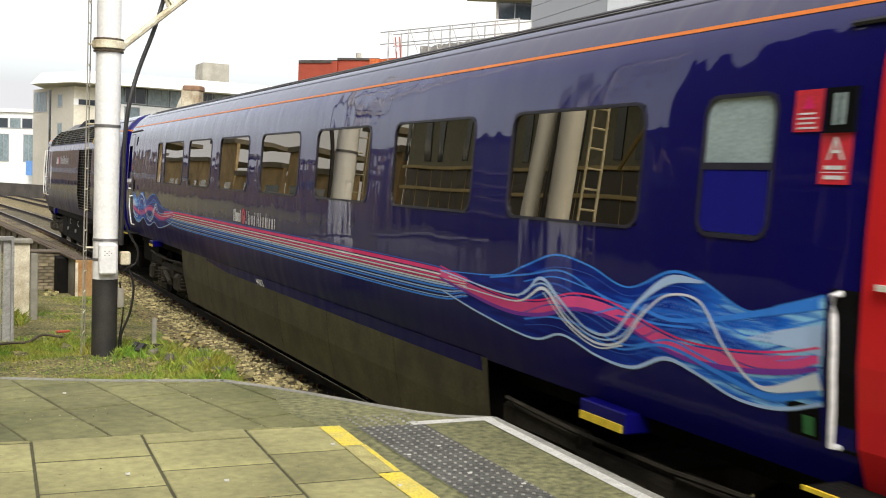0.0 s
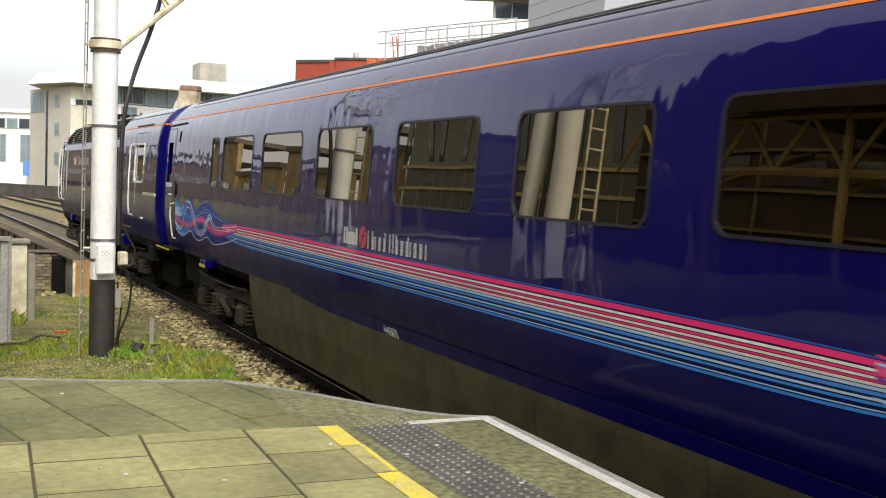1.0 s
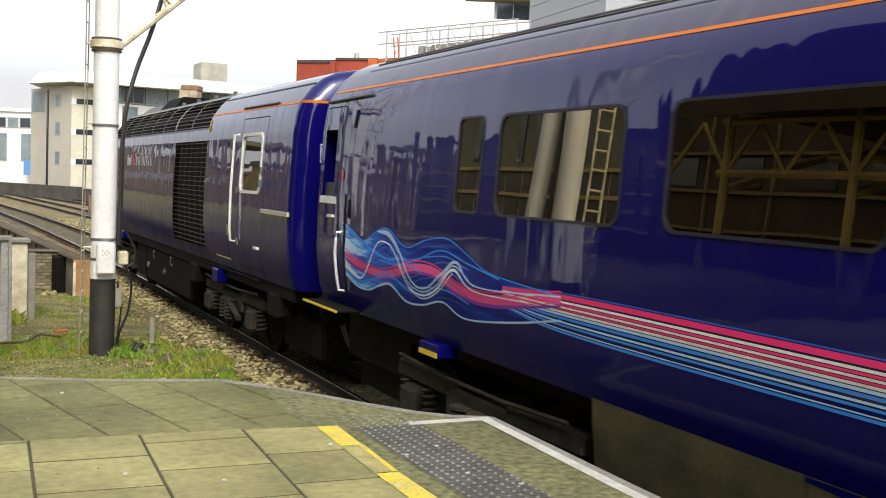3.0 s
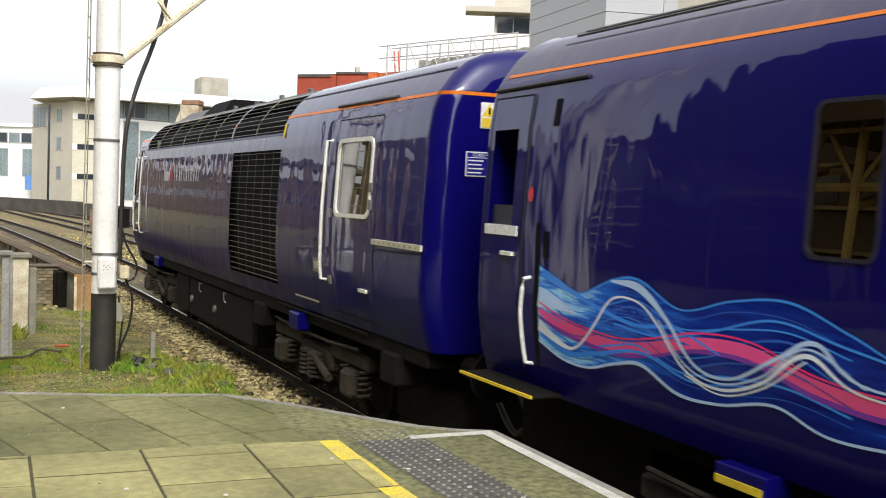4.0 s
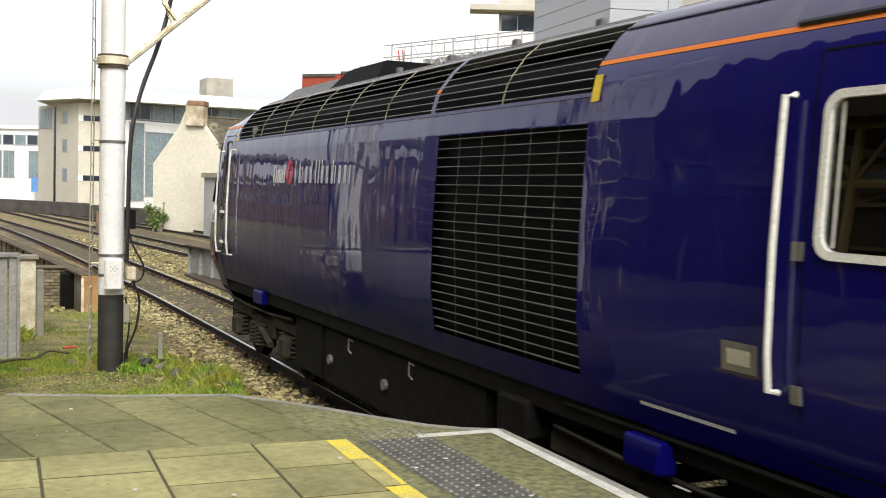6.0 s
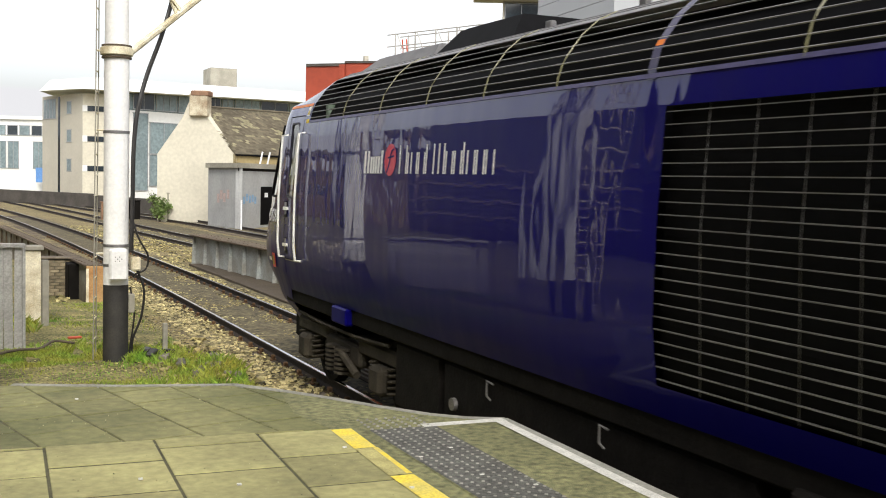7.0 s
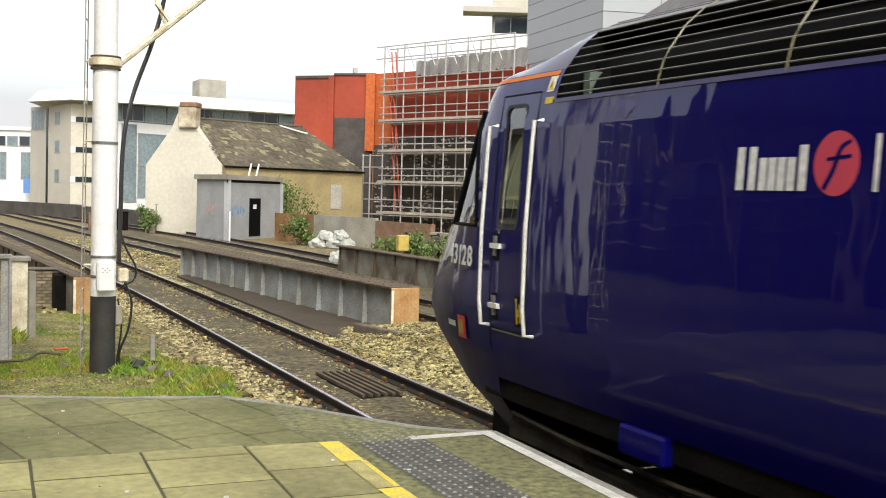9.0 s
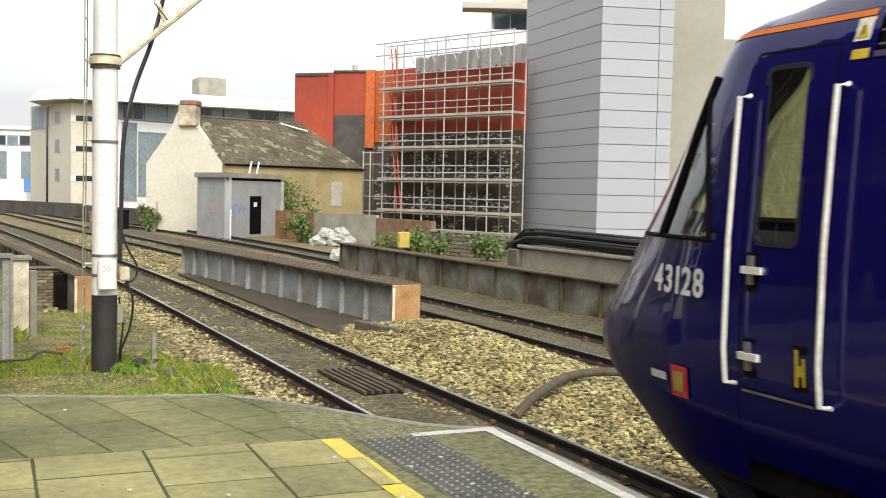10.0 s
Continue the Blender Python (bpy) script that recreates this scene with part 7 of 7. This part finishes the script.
def tower():
    t = empty("clad_tower")
    tagged(t, "grey panel-clad tower with angled faces", "building")
    Lf, C, R = (34.5, 60.5), (33.3, 50.0), (37.35, 48.9)
    core = bmesh.new()
    P = [Lf, C, R, (43, 58), (38.5, 65)]
    cx, cy = sum(p[0] for p in P) / 5, sum(p[1] for p in P) / 5
    Q = [(cx + (x - cx) * 0.985, cy + (y - cy) * 0.985) for x, y in P]
    lo, hi = [core.verts.new((*p, -3)) for p in Q], [core.verts.new((*p, 22)) for p in Q]
    core.faces.new(hi)
    for i in range(5):
        core.faces.new((lo[i], lo[(i + 1) % 5], hi[(i + 1) % 5], hi[i]))
    bmesh.ops.recalc_face_normals(core, faces=core.faces[:])
    part("core", core, CLADJOINT, t)
    for a, b, cuts in ((Lf, C, (0, 1)), (C, R, (0, 0.8, 1))):
        for k in range(27):
            z = -3.03 + 0.945 * k
            for c0, c1 in zip(cuts, cuts[1:]):
                e = 0.004
                wallbox(t, "cladding_panel", lerp(a, b, c0 + (e if c0 else 0)), lerp(a, b, c1 - (e if c1 < 1 else 0)), z + 0.02, z + 0.928, CLAD, 0.08)


tower()


PALER = mat("pale_render", (0.32, 0.305, 0.255), 0.9, var=0.10, scale=0.25, fine=0.03)


def cream_block():
    o = empty("apartment_building")
    tagged(o, "tall cream rendered block behind the clad tower", "building")
    wallbox(o, "tall_wall", (37.5, 53.0), (43.0, 51.4), -3, 24, PALER, 0.5)
    wallbox(o, "low_wall", (43.0, 51.4), (66, 45), -3, 12.2, PALER, 0.5)
    o = empty("apartment_building")
    tagged(o, "modern block with dark window and projecting flat roof", "building")
    a, b = (41.6, 80.2), (52.0, 75.0)
    wallbox(o, "parapet", a, b, -2, 16.3, WHITEWALL, 0.4, "white parapet wall")
    a, b = (44.6, 84.5), (54.0, 80.0)
    wallbox(o, "wall", a, b, -2, 21.5, RENDERG, 0.4)
    framed_window(o, a, b, 0.02, 0.3, 16.6, 18.5, DARKGLASS, 1)
    bm = bmesh.new()
    box(bm, -2.6, 10.5, -1.4, 1.0, 0, 0.5, 0.02, Matrix.Translation((44.6, 84.5, 18.7)) @ pose(0, 0, 0, 0, 0, -25.6))
    part("roof_overhang", bm, RENDERG, o)


cream_block()


# ---------------- walls and clutter beyond the tracks ----------------
def shrub(name, x, y, z, rx, rz, n, seed, label):
    rnd = np.random.RandomState(seed)
    s = empty(name, pose(x, y, z))
    tagged(s, label, "shrub")
    bm = bmesh.new()
    for k in range(6):
        a = rnd.uniform(0, 6.28)
        tube(bm, [(0, 0, -0.2), (rx * 0.4 * math.cos(a), rx * 0.4 * math.sin(a), rz * 0.6), (rx * 0.8 * math.cos(a), rx * 0.8 * math.sin(a), rz * 1.3)], [0.04, 0.025, 0.01], 5)
    part("stems", bm, SLEEPER, s)
    V, Fc = [], []
    cl = [(rnd.uniform(-0.8, 0.8) * rx, rnd.uniform(-0.8, 0.8) * rx, rnd.uniform(0.2, 1.7) * rz, rnd.uniform(0.25, 0.55) * rx) for _ in range(12)]
    for k in range(n):
        cx, cy, cz, cr = cl[k % 12]
        p = rnd.normal(0, 0.5, 3) * cr + np.array([cx, cy, cz])
        if p[2] < -0.1: p[2] = abs(p[2]) * 0.4
        u = rnd.normal(0, 1, 3); u /= np.linalg.norm(u)
        v = np.cross(u, rnd.normal(0, 1, 3)); v /= np.linalg.norm(v)
        sz = rnd.uniform(0.05, 0.13)
        b = len(V)
        V += [tuple(p - u * sz), tuple(p + v * sz * 0.5), tuple(p + u * sz), tuple(p - v * sz * 0.5)]
        Fc.append((b, b + 1, b + 2, b + 3))
    from_arrays("leaves", V, Fc, LEAF, s)


shrub("shrub", 20.3, 63.8, 0.0, 1.5, 1.6, 2600, 1, "green shrub growing beside the concrete hut")
shrub("shrub", 11.7, 66.0, 0.0, 0.7, 0.8, 900, 2, "small shrub by a pale board")
shrub("shrub", 13.2, 66.5, 0.0, 0.7, 1.0, 700, 3, "thin shrub before the cottage wall")
shrub("shrub", 17.4, 40.3, 0.0, 0.9, 0.55, 1400, 4, "leafy weeds against the stone wall")
shrub("shrub", 19.0, 41.0, 0.0, 0.8, 0.4, 900, 5, "leafy weeds against the stone wall")
shrub("shrub", 16.9, 52.6, 0.0, 0.8, 0.7, 1000, 6, "weeds climbing a rusty sheet wall")
shrub("shrub", 20.3, 38.3, 0.1, 0.8, 0.4, 800, 7, "leafy weeds on the stone wall")

bw = empty("boundary_wall")
tagged(bw, "patchwork boundary wall of rusty sheet, concrete and stone", "wall", kind="structure")
wallbox(bw, "rusty_sheet", (17.05, 57.4), (17.9, 53.2), -0.3, 1.4, RUSTWALL, 0.15)
wallbox(bw, "concrete_panel", (17.9, 53.2), (19.4, 48.3), -0.3, 1.42, CONC, 0.2)
wallbox(bw, "brick_panel", (19.4, 48.3), (20.2, 43.6), -0.3, 1.3, BRICK, 0.25)
wallbox(bw, "low_stone_core", (20.3, 43.6), (23.5, 33.0), -0.3, 0.78, JOINT, 0.3)
mst = bpy.data.meshes.new("stone")
bm = boxm(-0.24, 0.24, -0.1, 0.1, -0.075, 0.075, 0.02); bm.to_mesh(mst); bm.free(); mst.materials.append(STONEW)
rnd0 = random.Random(3)
for r in range(6):
    for k in range(21):
        t = (k + 0.5 * (r % 2) + rnd0.uniform(-0.1, 0.1)) / 21.5
        p = lerp((20.28, 43.55), (23.48, 33.0), t)
        shared("stone", mst, bw, pose(p[0], p[1], -0.1 + r * 0.165, rnd0.uniform(-3, 3), 0, -73 + rnd0.uniform(-3, 3)))
wallbox(bw, "coping", (20.15, 43.6), (23.4, 33.0), 0.84, 0.95, CONC, 0.5)
# concrete parapet carrying a bundle of cables
pp = empty("cable_parapet")
tagged(pp, "concrete parapet with a thick bundle of black cables", "parapet")
part("parapet", boxm(16.1, 16.5, 14, 28.2, -0.3, 1.0, 0.02), CONC, pp)
part("parapet_cap", boxm(16.0, 16.6, 13.9, 28.3, 1.0, 1.10, 0.02), CONC, pp)
part("end_block", boxm(15.95, 16.6, 28.2, 28.8, -0.3, 0.95, 0.03), STONEW, pp, "rough stone end block")
rnd0 = random.Random(7)
for k in range(17):
    x, zt = 16.0 + rnd0.uniform(0, 0.6), 1.14 + (k % 6) * 0.085 + rnd0.uniform(0, 0.04)
    part("cable", tubem(smoothline([(x, 28.9 + rnd0.uniform(-0.2, 0.3), 0.85 + rnd0.uniform(0, 0.25)), (x, 28.2, zt * 0.92), (x, 27.2, zt + 0.03), (x, 22, zt + rnd0.uniform(-0.03, 0.03)), (x, 15, zt)], 4), 0.04, 6), CABLE, pp)


def sack(x, y, z, s, seed, tall=0.6):
    bm = bmesh.new()
    bmesh.ops.create_icosphere(bm, subdivisions=3, radius=1.0)
    for v in bm.verts:
        k = 1 + 0.38 * noise.noise(v.co * 1.6 + Vector((seed, 0, 0))) + 0.22 * noise.noise(v.co * 4 + Vector((seed, 3, 0)))
        v.co = Vector((v.co.x * s * k, v.co.y * s * 0.8 * k, max(v.co.z, -0.6) * s * tall * k))
    ob = part("sack", bm, BAGW, smooth=True)
    ob.matrix_world = pose(x, y, z + s * 0.6 * tall, 0, 0, seed * 37)
    tagged(ob, "crumpled white sack of rubble beside the wall", "sack", group="sacks by the wall")


for i, (x, y, z, s) in enumerate(((17.05, 50.4, -0.17, 0.46), (17.75, 49.9, -0.17, 0.52), (18.25, 49.5, -0.17, 0.48), (17.35, 50.2, 0.26, 0.42), (17.95, 49.8, 0.28, 0.44))):
    sack(x + 0.2, y, z, s, i * 3, 0.7)
sack(14.5, 40.2, -0.17, 0.26, 20, 1.1)
yb = empty("trackside_box", pose(15.9, 36.8, 0))
tagged(yb, "yellowed trackside box on a thin post", "box")
part("case", boxm(-0.22, 0.22, -0.12, 0.12, 0.5, 1.1, 0.03), YBOX, yb)
part("post", tubem([(0, 0, -0.2), (0, 0, 0.5)], 0.04, 8), STEEL, yb)
for k, (x, y, w, h, m, lab) in enumerate(((12.45, 66.0, 0.35, 1.55, CONC, "pale leaning concrete board"), (13.6, 68.0, 0.9, 0.9, YBOX, "yellow stained trackside crate"), (9.3, 68.0, 0.8, 0.9, BRICK, "low brown trackside equipment cabinet"), (10.3, 68.5, 0.6, 1.0, UNDER, "dark weathered trackside cabinet"))):
    c = empty("trackside_cabinet", pose(x, y, 0))
    tagged(c, lab, "cabinet")
    part("body", boxm(-w, w, -0.2, 0.2, -0.2, h, 0.03), m, c)
    part("lid", boxm(-w - 0.04, w + 0.04, -0.24, 0.24, h, h + 0.06, 0.01), m, c)
# dark retaining wall behind the far tracks
rw = wallbox(None, "retaining_wall", (-30, 190), (10.5, 92), -0.3, 1.0, DARKSTONE, 0.5)
tagged(rw, "long dark retaining wall beyond the far tracks", "wall", kind="structure")
rw = wallbox(None, "retaining_wall", (10.5, 92), (14.5, 74), -0.3, 0.9, DARKSTONE, 0.5)
tagged(rw, "long dark retaining wall beyond the far tracks", "wall", kind="structure")

# ---------------- station building behind the platform, seen only as a reflection ----------------
sb = empty("station_building")
tagged(sb, "dark brick building behind the platform, heightened to darken reflections", "building", kind="structure")
GOLDBAND = mat("dull_ochre_band", (0.17, 0.125, 0.055), 0.8, var=0.3, scale=1.5)
DARKBRICK = mat("sooty_brick", (0.06, 0.040, 0.024), 0.95, var=0.4, scale=0.8)
# out of view; the 24 m height is invented to darken the train's reflections
part("wall", boxm(-14.4, -14, -45, 31, -0.3, 24.0), DARKBRICK, sb)
part("roof", boxm(-20, -13.6, -45, 31.2, 24.0, 24.5), SLATE, sb)
part("end_wall", boxm(-20, -14.4, 30.6, 31, -0.3, 24.0), DARKBRICK, sb)
for z in (2.2, 3.4, 4.6, 5.8, 7.4):
    part("string_course", boxm(-13.99, -13.85, -45, 30.9, z, z + 0.10), GOLDBAND, sb)
for k in range(24):
    y = -43.5 + k * 3.1
    part("pilaster", boxm(-13.99, -13.9, y, y + 0.10, 0.9, 8.0), GOLDBAND, sb)
    part("window", boxm(-14.0, -13.96, y + 0.6, y + 2.6, 4.8, 5.7), DARKGLASS, sb)
GOLD = mat("ochre_painted_iron", (0.42, 0.30, 0.11), 0.6, var=0.3, scale=2)
part("canopy_roof", boxm(-14, -3.4, -40, 15.4, 5.1, 5.25), DARKBRICK, sb, "dark platform canopy")
part("valance", boxm(-3.42, -3.36, -40, 15.4, 4.75, 5.15), DARKBRICK, sb)
for k in range(19):
    y = -39 + k * 3.0
    part("canopy_post", tubem([(-4.2, y, 0.9), (-4.2, y, 5.1)], 0.08, 8), GOLD, sb)
    for d in range(4):
        part("canopy_lattice", tubem([(-4.2, y + d * 0.75, 3.9 + 0.9 * (d % 2)), (-4.2, y + d * 0.75 + 0.75, 4.8 - 0.9 * (d % 2))], 0.045, 5), GOLD, sb)
    part("canopy_rib", tubem([(-4.2 - 9.6 * j / 8, y, 3.6 + 1.35 * math.sin(math.pi * j / 8)) for j in range(9)], 0.08, 5), GOLD, sb)
for x, z in ((-4.2, 3.9), (-4.2, 4.8), (-6.5, 4.5), (-9, 4.9), (-11.5, 4.5)):
    part("canopy_purlin", tubem([(x, -39, z), (x, 15.2, z)], 0.07, 5), GOLD, sb)
lw = empty("low_range")
tagged(lw, "ochre brick range with pale arches beyond the station building", "building", kind="structure")
OCHREB = mat("ochre_brick", (0.42, 0.30, 0.15), 0.95, var=0.4, scale=0.7)
for y0, y1, h in ((57, 59, 6.4), (60.4, 63, 7.8), (64.5, 73, 5.0), (74, 79, 6.6), (80.5, 86, 5.4), (87, 94, 4.6), (95, 104, 7.6), (104.6, 128, 5.9), (131, 150, 8.2), (152, 230, 7.4), (232, 320, 8.0)):
    part("wall", boxm(-16.4, -16, y0, y1, -0.3, h), OCHREB, lw)
    part("roof", boxm(-21, -15.7, y0, y1, h, h + 0.4), SLATE, lw)
    for k in range(int((y1 - y0) / 4)):
        y = y0 + 0.4 + k * 4
        part("arch_band", tubem([(-16.13, y + 1.7 + 1.6 * math.cos(a), 1.2 + 1.1 * math.sin(a)) for a in (math.pi * j / 10 for j in range(11))], 0.12, 5), WHITE, lw)
        part("window", boxm(-16.0, -15.95, y + 0.7, y + 2.9, 2.9, 4.0), DARKGLASS, lw)


# glass-fronted range with ochre floor bands, seen in the coach windows
gr = empty("glass_range")
tagged(gr, "bronze glass range with ochre floor bands and grey top", "building", kind="structure")
GREYGREEN = mat("grey_green_cladding", (0.20, 0.20, 0.15), 0.7, var=0.2, scale=0.4)
BRONZE = mat("bronze_glazing", (0.030, 0.022, 0.012), 0.25, var=0.4, scale=0.6)
OCHREBAND = mat("ochre_floor_band", (0.52, 0.42, 0.22), 0.7, var=0.25, scale=1.0)
part("lower_wall", boxm(-17, -16, 31.3, 56, -0.3, 5.5), BRONZE, gr)
part("upper_wall", boxm(-17, -16.05, 31.3, 56, 5.5, 8.6), GREYGREEN, gr)
part("roof", boxm(-22, -15.6, 31.3, 56.2, 8.6, 8.9), SLATE, gr)
for z in (1.9, 3.15, 4.3, 5.45):
    part("floor_band", boxm(-15.99, -15.7, 31.3, 56, z, z + 0.16), OCHREBAND, gr)
for k in range(17):
    y = 31.8 + k * 1.5
    part("mullion", boxm(-15.99, -16.13, y, y + 0.06, 0, 5.45), OCHREBAND, gr)
    if k % 3:
        part("window", boxm(-16.05, -16.0, y + 0.3, y + 0.9, 5.9, 8.2), DARKGLASS, gr)


# ---------------- stayed post beyond the platform, seen mirrored in the train ----------------
def stayed_post():
    p = empty("stayed_post", pose(0.02, 13.2, 0))
    tagged(p, "white tubular post with a leaning stay and ladder", "post")
    part("black_base", tubem([(0, 0, -0.3), (0, 0, 1.04)], 0.182, 20), POSTBLACK, p, smooth=True)
    part("shaft", tubem([(0, 0, 1.04), (0, 0, 8.5)], 0.18, 20), WHITEPOLE, p, "white painted shaft", smooth=True)
    part("stay", tubem([(0.26, 0.5, 1.0), (0.24, 0.5, 2.2), (0.12, 0.25, 6.5)], 0.13, 14), WHITEPOLE, p, "white leaning stay", smooth=True)
    part("cable", tubem([(0.22, 0.1, 1.2), (0.2, 0.1, 3.0), (0.1, 0.1, 6.0)], 0.03, 8), CABLE, p)
    lad = empty("ladder", Matrix.Identity(4))
    lad.parent = p
    for x in (-0.62, -0.36):
        part("stile", tubem([(x, 0, 0), (x, 0, 7.5)], 0.022, 6), CREAMWOOD, lad)
    for k in range(24):
        part("rung", tubem([(-0.62, 0, 0.4 + k * 0.3), (-0.36, 0, 0.4 + k * 0.3)], 0.018, 6), CREAMWOOD, lad)


stayed_post()


# ---------------- motion ----------------
coach = build_coach()
power_car = build_power_car()


def motions():
    ts = [t for t, y in TRAIN_Y]
    def y_at(t):
        return float(np.interp(t, DENSE_T, DENSE_Y))
    P = smoothline([(t, y) for t, y in TRAIN_Y], 12)
    DENSE_T, DENSE_Y = [float(p[0]) for p in P], [float(p[1]) for p in P]
    def car_pose(y, near, far):
        """A car whose bogies, near and far from its origin along the track, follow the rails."""
        ya, yb = y + near, y + far
        xa, xb = track_1(ya), track_1(yb)
        ang = math.atan2(xa - xb, yb - ya)
        x0 = xa + (xb - xa) * (y - ya) / (yb - ya)
        return pose(x0, y, 0, 0, 0, math.degrees(ang))
    times = [k * 0.25 for k in range(41)]
    walk(coach, [(t, car_pose(y_at(t), -19.5, -3.3)) for t in times])
    walk(power_car, [(t, car_pose(y_at(t), 5.25, 15.3)) for t in times])
    for w, r in WHEELS:
        p = w.matrix_basis.translation.copy()
        walk(w, [(k * 0.1, Matrix.Translation(p) @ pose(0, 0, 0, math.degrees((DENSE_Y[0] - y_at(k * 0.1)) / r), 0, 0)) for k in range(101)])


motions()
